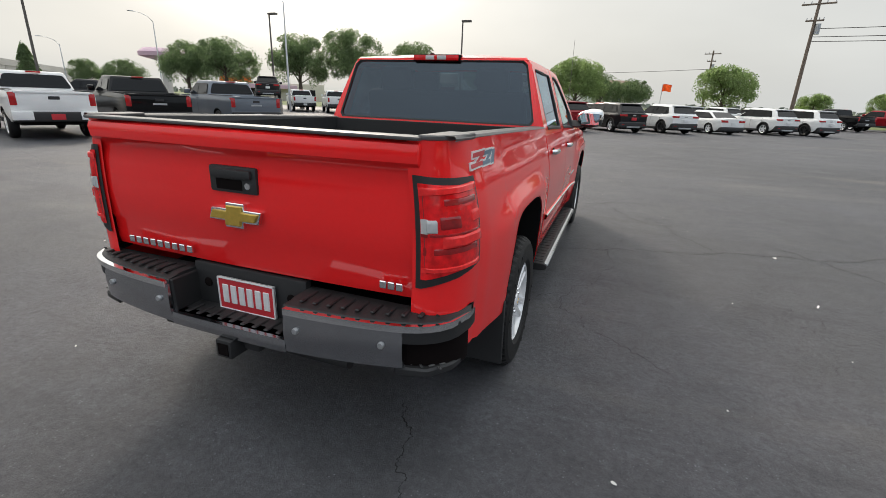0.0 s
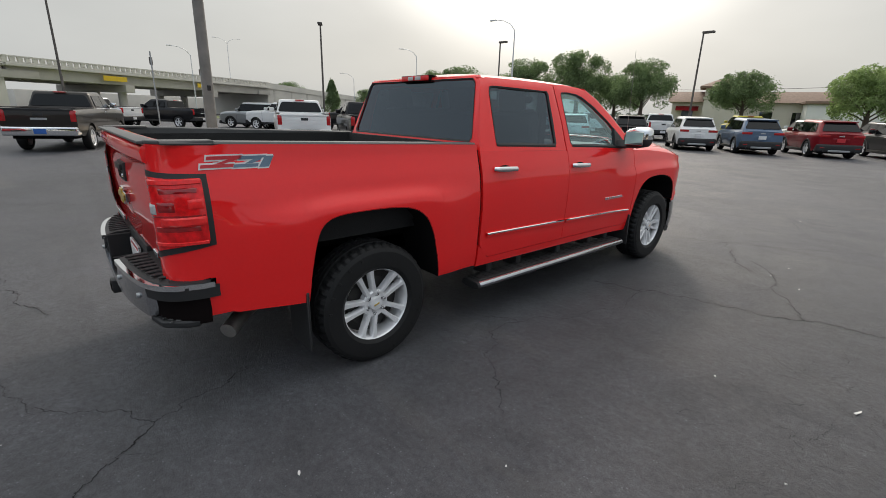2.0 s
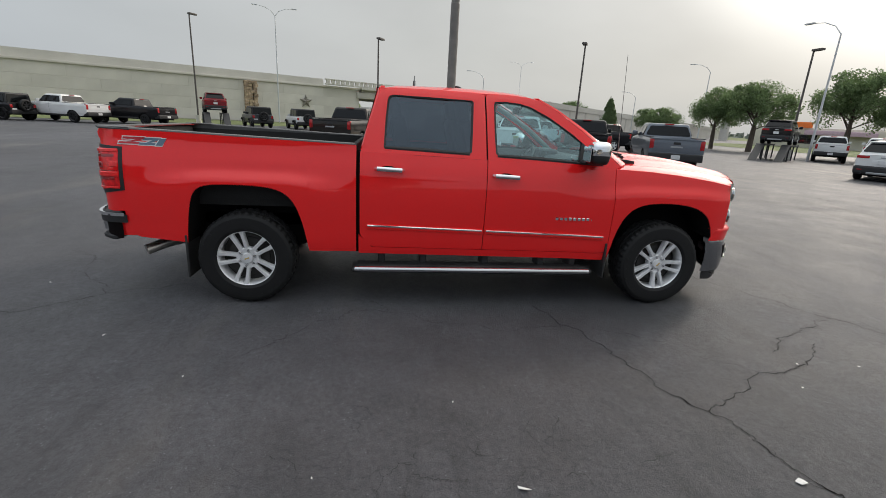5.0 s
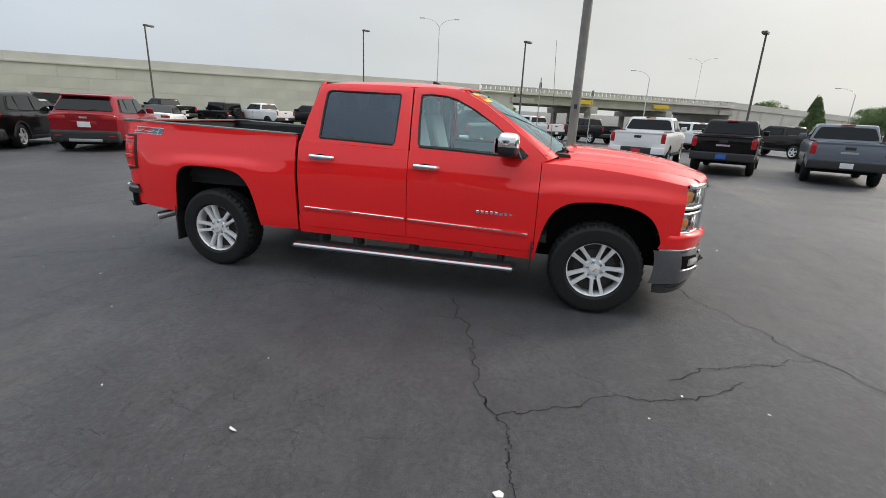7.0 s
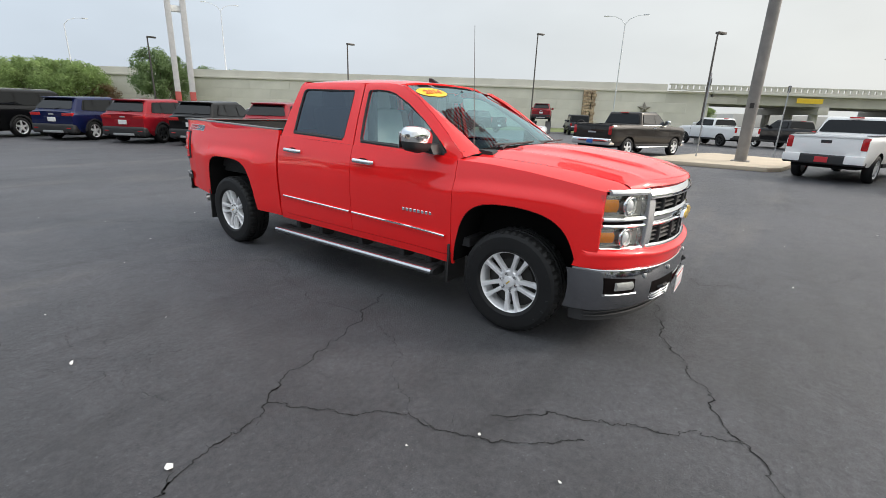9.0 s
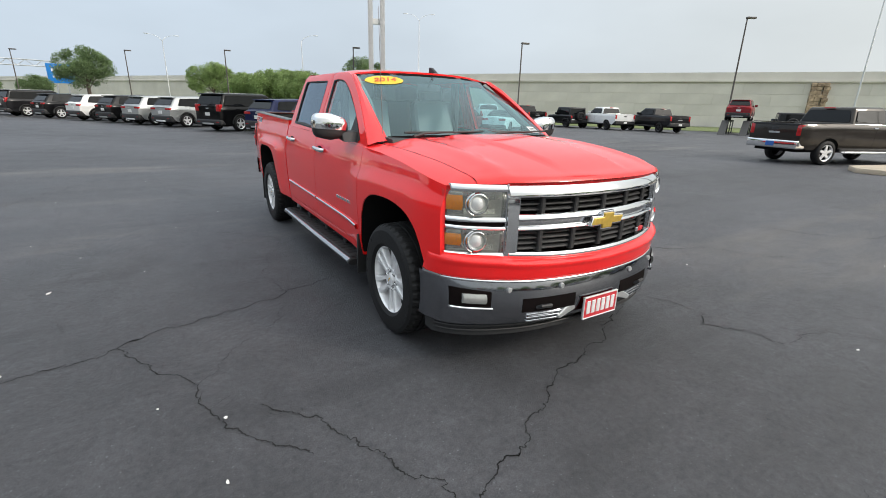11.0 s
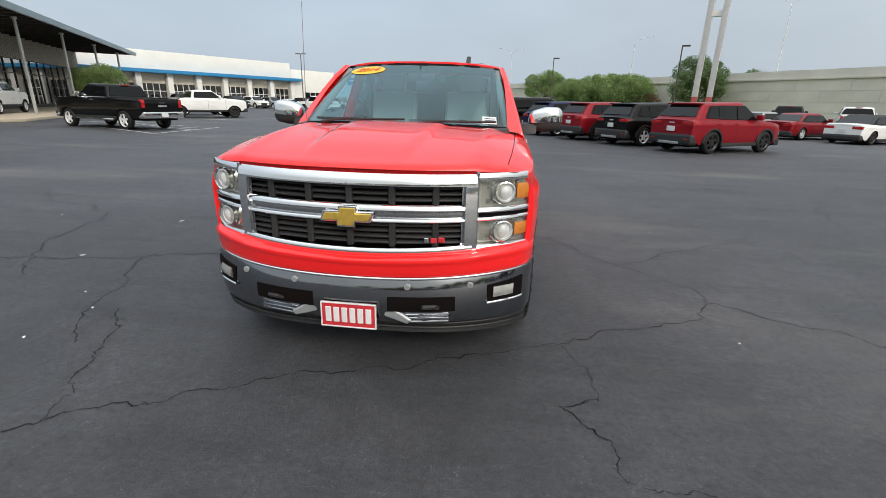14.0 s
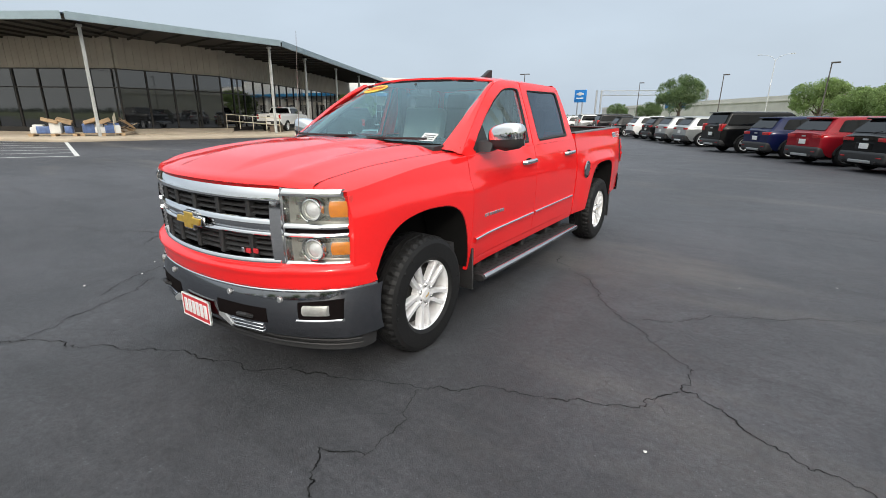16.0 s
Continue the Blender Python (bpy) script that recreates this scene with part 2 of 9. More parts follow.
WHITE_STEEL = surf("white_painted_steel", (0.72, 0.72, 0.70), 0.4, vary=0.06)
WOOD_POLE = surf("weathered_wood", (0.17, 0.13, 0.10), 0.85, vary=0.3, scale=5, stretch=(1, 1, 0.1))
WALL_WHITE = surf("white_render", (0.78, 0.77, 0.73), 0.7, vary=0.04, scale=0.6)
WALL_CREAM = surf("cream_stucco", (0.62, 0.57, 0.48), 0.8, vary=0.06, scale=0.7)
ROOF_TILE = surf("brown_roof_tiles", (0.22, 0.15, 0.11), 0.8, vary=0.2, scale=3, bump=0.3, bscale=4)
BLUE_BAND = surf("blue_fascia", (0.03, 0.22, 0.46), 0.4, vary=0.05)
SIGN_BLUE = surf("blue_sign_face", (0.02, 0.20, 0.58), 0.4, vary=0.05)
# cladding colour lowered to hold the shadow the deep canopy throws on it
METAL_CLAD = surf("shade_toned_ribbed_cladding", (0.36, 0.335, 0.29), 0.6, vary=0.08, scale=1.2)
ROOF_METAL = surf("green_grey_roof_edge", (0.30, 0.38, 0.42), 0.45, vary=0.1, scale=1.5)
# underside and rafters: the canopy's shade is put into a near-black base
SOFFIT = surf("shade_toned_soffit", (0.030, 0.028, 0.025), 0.8, vary=0.15)
SHOP_GLASS = surf("dark_shop_glass", (0.010, 0.011, 0.013), 0.03, vary=0.3, scale=0.4, spec=1.0, coat=1.0)
COLUMN_STEEL = surf("worn_pale_column_paint", (0.46, 0.47, 0.46), 0.5, vary=0.15, scale=2)
FRAME_DARK = surf("dark_bronze_frame", (0.02, 0.018, 0.016), 0.5)
LINE_WHITE = surf("worn_white_marking", (0.62, 0.62, 0.60), 0.8, vary=0.2, scale=6)
YELLOW = surf("yellow_sign_face", (0.75, 0.50, 0.02), 0.5, vary=0.05)
ORANGE = surf("orange_cloth", (0.85, 0.20, 0.04), 0.8)
MAUVE = surf("mauve_tank_paint", (0.55, 0.38, 0.46), 0.6, vary=0.1)
def foliage(name, base, tint):
    """Leaves that let some light through."""
    m = surf(name, base, 0.6, vary=0.35, scale=1.6, tint=tint, bscale=9)
    n, l = m.node_tree.nodes, m.node_tree.links
    b, o = n["Principled BSDF"], n["Material Output"]
    tr, mix = n.new("ShaderNodeBsdfTranslucent"), n.new("ShaderNodeMixShader")
    l.new(b.inputs["Base Color"].links[0].from_socket, tr.inputs["Color"])
    mix.inputs["Fac"].default_value = 0.6
    l.new(b.outputs["BSDF"], mix.inputs[1])
    l.new(tr.outputs["BSDF"], mix.inputs[2])
    l.new(mix.outputs["Shader"], o.inputs["Surface"])
    return m


BARK = surf("bark", (0.11, 0.085, 0.065), 0.9, vary=0.3, scale=6, bump=0.5, bscale=20)
LEAF = foliage("tree_leaves", (0.145, 0.215, 0.09), (0.205, 0.28, 0.13))
LEAF_YOUNG = foliage("bright_tree_leaves", (0.22, 0.31, 0.11), (0.29, 0.38, 0.15))
LEAF_DRY = foliage("dry_brown_leaves", (0.19, 0.115, 0.065), (0.26, 0.17, 0.10))
CARDBOARD = surf("cardboard", (0.42, 0.29, 0.17), 0.85, vary=0.12)
PALLET_WOOD = surf("pallet_wood", (0.45, 0.32, 0.19), 0.85, vary=0.2)
BLUE_WRAP = surf("blue_plastic_wrap", (0.10, 0.16, 0.34), 0.3, vary=0.3, scale=6)

TYRE = surf("tyre_rubber", (0.010, 0.010, 0.0105), 0.62, spec=0.35, vary=0.2, scale=8, bump=0.15, bscale=40)
ALLOY = surf("machined_alloy", (0.86, 0.86, 0.87), 0.22, metal=0.25, vary=0.05, scale=14)
ALLOY_DARK = surf("black_alloy", (0.03, 0.03, 0.032), 0.35, metal=0.4)
CHROME = surf("chrome", (0.83, 0.84, 0.85), 0.06, metal=1.0, vary=0.03)
TRIM_BLACK = surf("black_plastic_trim", (0.02, 0.02, 0.021), 0.55, vary=0.15, bump=0.1, bscale=200)
UNDER = surf("dark_underbody", (0.010, 0.010, 0.010), 0.9, spec=0.1)
GLOSS_BLACK = surf("gloss_black_trim", (0.006, 0.006, 0.006), 0.15, vary=0.1, spec=0.25)
TINT = surf("tinted_car_glass", (0.006, 0.007, 0.008), 0.03, vary=0.2, scale=1, spec=0.3)
RED_LENS = surf("red_tail_lens", (0.42, 0.01, 0.012), 0.12, vary=0.2, scale=9, coat=0.6)
CLEAR_LENS = surf("clear_lens", (0.55, 0.56, 0.56), 0.12, vary=0.2, scale=9, coat=0.6)
PLATE_WHITE = surf("pale_plate", (0.70, 0.70, 0.70), 0.5)
PLATE_RED = surf("red_plate", (0.55, 0.03, 0.04), 0.4)


@functools.cache
def paint(name, r, g, b, metal=0.15):
    return surf(name + "_car_paint", (r, g, b), 0.36, metal=metal, vary=0.05, scale=1.2, coat=0.55, spec=0.06)


# ---- building blocks ----
def part(name, bm, material, parent=None, label="", smooth=35, m=None):
    """Links a bmesh as one mesh object, under a thing or a part of one."""
    me = bpy.data.meshes.new(name)
    bm.normal_update()
    bm.to_mesh(me)
    bm.free()
    for mt in (material if isinstance(material, (list, tuple)) else [material]):
        me.materials.append(mt)
    if smooth:
        for p in me.polygons:
            p.use_smooth = True
        me.set_sharp_from_angle(angle=radians(smooth))
    ob = new(name, me)
    if parent:
        ob.parent = parent
    if m is not None:
        ob.matrix_basis = m
    if label:
        ob["label"] = label
    return ob


def thing(name, label, category, m=None, group="", kind=""):
    """An empty at a thing's base, for its parts."""
    ob = new(name)
    if m is not None:
        ob.matrix_basis = m
    return tagged(ob, label, category, group, kind)


def add_box(bm, lo, hi, bevel=0.0, seg=2, m=None):
    geo = bmesh.ops.create_cube(bm, size=1)["verts"]
    c = [(a + b) / 2 for a, b in zip(lo, hi)]
    s = [b - a for a, b in zip(lo, hi)]
    for v in geo:
        v.co = Vector((c[0] + v.co.x * s[0], c[1] + v.co.y * s[1], c[2] + v.co.z * s[2]))
    if bevel:
        es = list({e for v in geo for e in v.link_edges})
        r = bmesh.ops.bevel(bm, geom=es, offset=bevel, segments=seg, affect="EDGES", profile=0.6)
        geo = list({v for f in r["faces"] for v in f.verts} | {v for v in geo if v.is_valid})
    if m is not None:
        bmesh.ops.transform(bm, matrix=m, verts=geo)
    return geo


def box(lo, hi, bevel=0.0, seg=2, m=None):
    bm = bmesh.new()
    add_box(bm, lo, hi, bevel, seg, m)
    return bm


def add_tube(bm, pts, radii, n=10, cap=True):
    """A tube through points, with a radius at each."""
    pts = [Vector(p) for p in pts]
    if not isinstance(radii, (list, tuple)):
        radii = [radii] * len(pts)
    rings = []
    ref = None
    for i, p in enumerate(pts):
        d = (pts[min(i + 1, len(pts) - 1)] - pts[max(i - 1, 0)]).normalized()
        if ref is None:
            ref = Vector((1, 0, 0)) if abs(d.x) < 0.8 else Vector((0, 1, 0))
        a = (ref - d * ref.dot(d)).normalized()
        b = d.cross(a)
        ref = a
        rings.append([bm.verts.new(p + (a * math.cos(2 * math.pi * k / n) + b * math.sin(2 * math.pi * k / n)) * radii[i]) for k in range(n)])
    for r0, r1 in zip(rings, rings[1:]):
        for k in range(n):
            bm.faces.new((r0[k], r0[(k + 1) % n], r1[(k + 1) % n], r1[k]))
    if cap:
        bm.faces.new(rings[0][::-1])
        bm.faces.new(rings[-1])
    return bm


def tube(pts, radii, n=10):
    return add_tube(bmesh.new(), pts, radii, n)


def add_lathe(bm, prof, n=32, m=None, close=False):
    """Turns a profile of (radius, along) round the x axis."""
    rings = []
    for r, a in prof:
        rings.append([bm.verts.new((a, r * math.cos(2 * math.pi * k / n), r * math.sin(2 * math.pi * k / n))) for k in range(n)])
    if close:
        rings.append(rings[0])
    for r0, r1 in zip(rings, rings[1:]):
        for k in range(n):
            bm.faces.new((r0[k], r0[(k + 1) % n], r1[(k + 1) % n], r1[k]))
    if m is not None:
        bmesh.ops.transform(bm, matrix=m, verts=[v for r in rings for v in r])
    return bm


def lathe(prof, n=32, m=None, close=False):
    return add_lathe(bmesh.new(), prof, n, m, close)


def add_prism(bm, poly, axis, lo, hi, bevel=0.0, seg=1):
    """A flat outline pulled along an axis. poly holds the other two coordinates in x, y, z order."""
    def at(p, v):
        q = list(p)
        q.insert("xyz".index(axis), v)
        return q
    a = [bm.verts.new(at(p, lo)) for p in poly]
    b = [bm.verts.new(at(p, hi)) for p in poly]
    fs = [bm.faces.new(a), bm.faces.new(b[::-1])]
    k = len(poly)
    for i in range(k):
        fs.append(bm.faces.new((a[i], b[i], b[(i + 1) % k], a[(i + 1) % k])))
    bmesh.ops.recalc_face_normals(bm, faces=fs)
    if bevel:
        es = list({e for f in fs for e in f.edges})
        bmesh.ops.bevel(bm, geom=es, offset=bevel, segments=seg, affect="EDGES", profile=0.6)
    return bm


def prism(poly, axis, lo, hi, bevel=0.0, seg=1):
    return add_prism(bmesh.new(), poly, axis, lo, hi, bevel, seg)


def add_grid(bm, rows, flip=False):
    """A sheet through rows of points."""
    vs = [[bm.verts.new(p) for p in r] for r in rows]
    for r0, r1 in zip(vs, vs[1:]):
        for a, b, c, d in zip(r0, r0[1:], r1[1:], r1):
            bm.faces.new((a, d, c, b) if flip else (a, b, c, d))
    return vs


def lerp(tab, x):
    """Straight-line interpolation in a table of (x, value)."""
    if x <= tab[0][0]:
        return tab[0][1]
    for (x0, v0), (x1, v1) in zip(tab, tab[1:]):
        if x <= x1:
            return v0 + (v1 - v0) * (x - x0) / (x1 - x0)
    return tab[-1][1]


def smooth_lerp(tab, x):
    """The same with eased steps between the table's points."""
    if x <= tab[0][0]:
        return tab[0][1]
    for (x0, v0), (x1, v1) in zip(tab, tab[1:]):
        if x <= x1:
            f = (x - x0) / (x1 - x0)
            return v0 + (v1 - v0) * f * f * (3 - 2 * f)
    return tab[-1][1]


LOT = 121.5  # the lot's grid: local y points to the highway, local x along the parking rows


def lot(x, y, z=0.0, turn=0.0):
    return pose(0, 0, 0, 0, 0, LOT) @ pose(x, y, z, 0, 0, turn)

# ---- ground ----
def sheet(name, poly, z, material, label, category, step=None):
    bm = bmesh.new()
    bm.faces.new([bm.verts.new((x, y, z)) for x, y in poly])
    return tagged(part(name, bm, material, smooth=0), label, category, kind="structure")


bm = bmesh.new()
rings = [bm.verts.new((0, 0, 0))]
last = None
for r in (12, 40, 120, 400, 1500, 3500):
    ring = [bm.verts.new((r * math.cos(k * math.pi / 24), r * math.sin(k * math.pi / 24), 0)) for k in range(48)]
    for k in range(48):
        if last is None:
            bm.faces.new((rings[0], ring[k], ring[(k + 1) % 48]))
        else:
            bm.faces.new((last[k], ring[k], ring[(k + 1) % 48], last[(k + 1) % 48]))
    last = ring
tagged(part("ground", bm, ASPHALT, smooth=0), "wide worn dark asphalt of a car lot", "ground", kind="structure")


def lot_rect(x0, y0, x1, y1):
    m = lot(0, 0)
    return [tuple((m @ Vector((x, y, 0)))[:2]) for x, y in ((x0, y0), (x1, y0), (x1, y1), (x0, y1))]


sheet("verge", lot_rect(-190, 46, 60, 63.5), 0.03, GRASS, "dry green grass verge below the highway wall", "grass")
sheet("verge_north", [(-70, 44), (60, 62), (70, 100), (-90, 90)], 0.03, GRASS, "grass strip with trees beyond the parked cars", "grass")
sheet("field", [(-900, 110), (900, 110), (1200, 3000), (-1200, 3000)], 0.02, GRASS, "distant hazy green land", "land")


# ---- the highway ----
def highway():
    wall_h, x0, x1, x2, face = 5.35, -230.0, 33.0, 79.0, 64.0
    th = thing("highway_wall", "long pale concrete retaining wall carrying a highway", "wall", lot(0, 0), kind="structure")
    part("wall_body", box((x0, face, 0), (x1, face + 14, wall_h)), CONCRETE, th)
    part("coping", box((x0, face - 0.22, wall_h), (x1 + 0.2, face + 0.4, wall_h + 0.28), 0.03), CONCRETE, th, "projecting concrete band")
    part("parapet", prism([(face - 0.12, wall_h + 0.28), (face + 0.3, wall_h + 0.28), (face + 0.18, wall_h + 1.15), (face - 0.02, wall_h + 1.15)], "x", x0, x1 - 6), CONCRETE, th, "solid concrete traffic barrier")
    rng = random.Random(5)
    panel = None
    for row in range(4):
        x = x0 + 140 + (row % 2) * 3
        while x < x1 - 7.6:
            if panel is None:
                panel = part("panel", box((0, -0.03, 0.012), (5.98, 0.02, 1.30), 0.012, 1), surf("wall_panel", (0.64, 0.61, 0.55), 0.85, vary=0.09, scale=0.4, bump=0.15, bscale=14, random_piece=0.05), th, smooth=0)
                panel.location = (x, face, 0.05 + row * 1.32)
            else:
                p = new("panel", panel.data)
                p.parent = th
                p.location = (x, face + rng.uniform(-0.006, 0.006), 0.05 + row * 1.32)
            x += 6.0
    # the stone pilaster and the star by the abutment
    pil = thing("stone_pilaster", "tall pilaster of rough brown stone on the highway wall", "pilaster", lot(16.4, 63.72), kind="structure")
    stone = None
    for k in range(13):
        for j in range(3):
            w = (0.5, 0.62, 0.48)[(j + k) % 3]
            ofs = (-0.80, -0.28, 0.36)[j]
            bm = box((ofs, -0.16 - rng.uniform(0, 0.05), k * 0.41), (ofs + w, 0.3, k * 0.41 + 0.385), 0.03, 1)
            part("stone", bm, STONE, pil)
    star = bmesh.new()
    tip = star.verts.new((0, -0.30, 0))
    pts = [star.verts.new(((1.0 if k % 2 == 0 else 0.42) * math.sin(k * math.pi / 5), 0, (1.0 if k % 2 == 0 else 0.42) * math.cos(k * math.pi / 5))) for k in range(10)]
    for k in range(10):
        star.faces.new((tip, pts[k], pts[(k + 1) % 10]))
    bmesh.ops.recalc_face_normals(star, faces=star.faces[:])
    tagged(part("wall_star", star, surf("weathered_star", (0.22, 0.20, 0.17), 0.7), smooth=0, m=lot(24.2, 63.86, 3.1)), "large grey five-pointed relief star on the highway wall", "ornament")
    # the bridge beyond the abutment
    br = thing("highway_bridge", "concrete highway bridge on round piers", "bridge", lot(0, 0), kind="structure")
    part("abutment_beam", box((x1 - 0.5, face - 0.4, 4.1), (x1 + 3.5, face + 14, 5.0), 0.06), CONCRETE_SHADED, br)
    part("deck", box((x1, face - 0.9, wall_h + 0.05), (x2, face + 14, wall_h + 0.35), 0.04), CONCRETE, br)
    for k in range(6):
        part("girder", box((x1 + 0.4, face - 0.1 + k * 2.3, wall_h - 1.25), (x2, face + 0.5 + k * 2.3, wall_h + 0.05), 0.04), CONCRETE_SHADED, br)
    part("kerb_rail", box((x1 - 6, face - 0.85, wall_h + 0.35), (x2, face - 0.5, wall_h + 0.55), 0.03), CONCRETE, br)
    part("top_rail", box((x1 - 6, face - 0.82, wall_h + 1.0), (x2, face - 0.53, wall_h + 1.2), 0.03), CONCRETE, br)
    bal = None
    for k in range(65):
        if bal is None:
            bal = part("baluster", box((0, -0.12, 0), (0.56, 0.12, 0.46), 0.04, 1), CONCRETE, br)
        else:
            bal = new("baluster", bal.data)
            bal.parent = br
        bal.location = (x1 - 5.8 + k * 0.79, face - 0.68, wall_h + 0.55)
    for x in (48, 64):
        part("bent_cap", box((x - 0.7, face - 0.6, 3.1), (x + 0.7, face + 13.6, wall_h - 1.25), 0.05), CONCRETE_SHADED, br)
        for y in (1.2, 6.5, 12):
            part("pier", tube([(x, face + y, 0), (x, face + y, 3.15)], 0.55, 16), CONCRETE_SHADED, br)
    for x, y in ((44, -0.96), (60, -0.96)):
        part("clearance_sign", box((x, face + y, wall_h - 0.85), (x + 3.4, face + y + 0.05, wall_h - 0.2), 0.01, 1), YELLOW, br, "blank yellow clearance sign")
    part("abutment_beam", box((x2 - 3.0, face - 0.4, 4.1), (x2 + 0.4, face + 14, 5.0), 0.06), CONCRETE_SHADED, br)
    en = thing("highway_wall", "pale concrete wall falling away beyond the bridge", "wall", lot(0, 0), kind="structure")
    part("wall_body", prism([(x2, 0), (175, 0), (175, 2.6), (110, wall_h - 1.0), (x2, wall_h)], "y", face, face + 14), CONCRETE, en)
    part("coping", prism([(x2, wall_h), (110, wall_h - 1.0), (175, 2.6), (175, 3.5), (110, wall_h + 0.1), (x2, wall_h + 1.15)], "y", face - 0.18, face + 0.25), CONCRETE, en, "solid concrete traffic barrier")
    for k in range(7):
        part("pilaster", box((x2 + 2 + k * 6.0, face - 0.07, 0), (x2 + 2.5 + k * 6.0, face + 0.05, lerp([(79, wall_h), (110, wall_h - 1.0), (175, 2.6)], x2 + 2 + k * 6.0) - 0.05), 0.02, 1), CONCRETE_SHADED, en)
    far = tagged(part("far_embankment", box((60, face + 45, 0), (230, face + 60, 3.8), 0.1), CONCRETE), "pale far highway ramp wall", "wall", kind="structure")
    far.matrix_basis = lot(0, 0)


highway()


# ---- lamps, poles and signs ----
def shoebox_lamp(x, y, h, bearing, label="tall dark lot lamp with one flat shoebox head"):
    th = thing("lot_lamp", label, "street lamp", pose(x, y, 0, 0, 0, bearing), group="lot lamps")
    part("base", tube([(0, 0, 0), (0, 0, 0.75)], 0.24, 14), CONCRETE, th, "round concrete foot")
    part("pole", tube([(0, 0, 0.7), (0, 0, h)], [0.085, 0.06], 8), POLE_BROWN, th)
    part("head", box((-0.17, -0.05, h - 0.03), (0.17, 0.75, h + 0.12), 0.03), POLE_BROWN, th)
    return th


for x, y, h, b in ((-36.3, -1.6, 7.7, 60), (-44.1, -19.2, 9.8, 60), (-30, -32.9, 7.7, 80), (-31.9, 14.4, 7.7, -120), (-12.1, 35.3, 7.7, -90),
                   (-27.2, 29.6, 7.7, -90), (-18.7, -49.2, 7.7, 75), (-7.1, -64.6, 7.7, 75), (4, -76, 7.7, 75), (18, -88, 7.7, 75)):
    shoebox_lamp(x, y, h, b)


def cobra_lamp(x, y, h, bearing, two=False):
    th = thing("highway_lamp", "slender pale highway lamp on a curved arm", "street lamp", pose(x, y, 0, 0, 0, bearing), group="highway lamps")
    part("pole", tube([(0, 0, 0), (0, 0, h - 1.0)], [0.10, 0.05], 8), HAZED_STEEL, th)
    for s in ((1, -1) if two else (1,)):
        part("arm", tube([(0, 0, h - 1.05), (0, 0.5 * s, h - 0.45), (0, 1.3 * s, h - 0.1), (0, 2.1 * s, h)], [0.042, 0.036, 0.03, 0.028], 8), HAZED_STEEL, th)
        part("head", box((-0.13, (2.05 if s > 0 else -2.75), h - 0.05), (0.13, (2.75 if s > 0 else -2.05), h + 0.06), 0.03), HAZED_STEEL, th)
    return th


for x, y, h, b, two in ((-26.8, 31.0, 9.9, 100, False), (-62.1, -15.5, 14.4, 14, True), (-71.3, 14.4, 9.3, 170, False), (-107.7, 30.5, 15.6, -15, True),
                        (-21.1, -78.9, 12.4, 75, False), (-40.5, -73.1, 17.0, 62, True), (-59.3, 44.7, 11.1, 144, False), (-84, 47.5, 8.7, 150, False), (-1.5, -98.8, 12.6, 90, True)):
    cobra_lamp(x, y, h, b, two)


def big_pole():
    th = thing("sign_pole", "thick weathered steel pole rising from a kerbed island", "pole", pose(-17.9, 2.25, 0.15))
    part("shaft", tube([(0, 0, 0), (0, 0, 6.5), (0, 0, 6.52), (0, 0, 21.5)], [0.21, 0.2, 0.185, 0.15], 20), POLE_GREY, th)
    part("foot_plate", box((-0.32, -0.32, 0), (0.32, 0.32, 0.03), 0.008, 1), POLE_GREY, th)
    part("hatch", box((0.185, -0.07, 2.0), (0.222, 0.07, 2.2), 0.01, 1), FRAME_DARK, th, "small dark access hatch")


big_pole()


def big_flag():
    """A large striped flag drooping from the pole top, mirrored in the red truck's windscreen."""
    th = thing("flag", "large red and white striped flag with a blue canton", "flag", pose(-17.9, 2.25, 0))
    cloth = (foliage("red_cloth", (0.62, 0.02, 0.03), (0.64, 0.03, 0.04)), foliage("white_cloth", (0.80, 0.79, 0.77), (0.84, 0.83, 0.81)))
    navy = foliage("navy_cloth", (0.03, 0.06, 0.22), (0.03, 0.06, 0.24))

    def at(u, v):
        sway = 0.35 * u * math.sin(u * 9 + v * 2.0)
        return (0.25 + 0.9 * u + sway, -0.2 - 7.2 * u, 21.2 - 5.0 * v - 1.6 * u * u + 0.15 * math.sin(u * 11))
    for k in range(13):
        bm = bmesh.new()
        add_grid(bm, [[at(i / 24, (k + j) / 13) for j in (0, 0.5, 1)] for i in range(25)])
        bmesh.ops.solidify(bm, geom=bm.faces[:], thickness=0.01)
        part("stripe", bm, cloth[k % 2], th)
    bm = bmesh.new()
    add_grid(bm, [[Vector(at(i / 24, j / 13)) + Vector((0.03, 0, 0)) for j in range(8)] for i in range(11)])
    bmesh.ops.solidify(bm, geom=bm.faces[:], thickness=0.05)
    part("canton", bm, navy, th)
    for i in range(5):
        for j in range(4):
            p = Vector(at((i + 0.8) * 10 / 24 / 5.4, (j + 0.8) * 7 / 13 / 4.4))
            part("star_spot", box((-0.07, -0.13, -0.13), (0.07, 0.13, 0.13), 0.03, 1, Matrix.Translation(p)), cloth[1], th)
    part("collar", tube([(0, 0, 21.2), (0, 0, 21.8)], 0.24, 14), POLE_GREY, th)


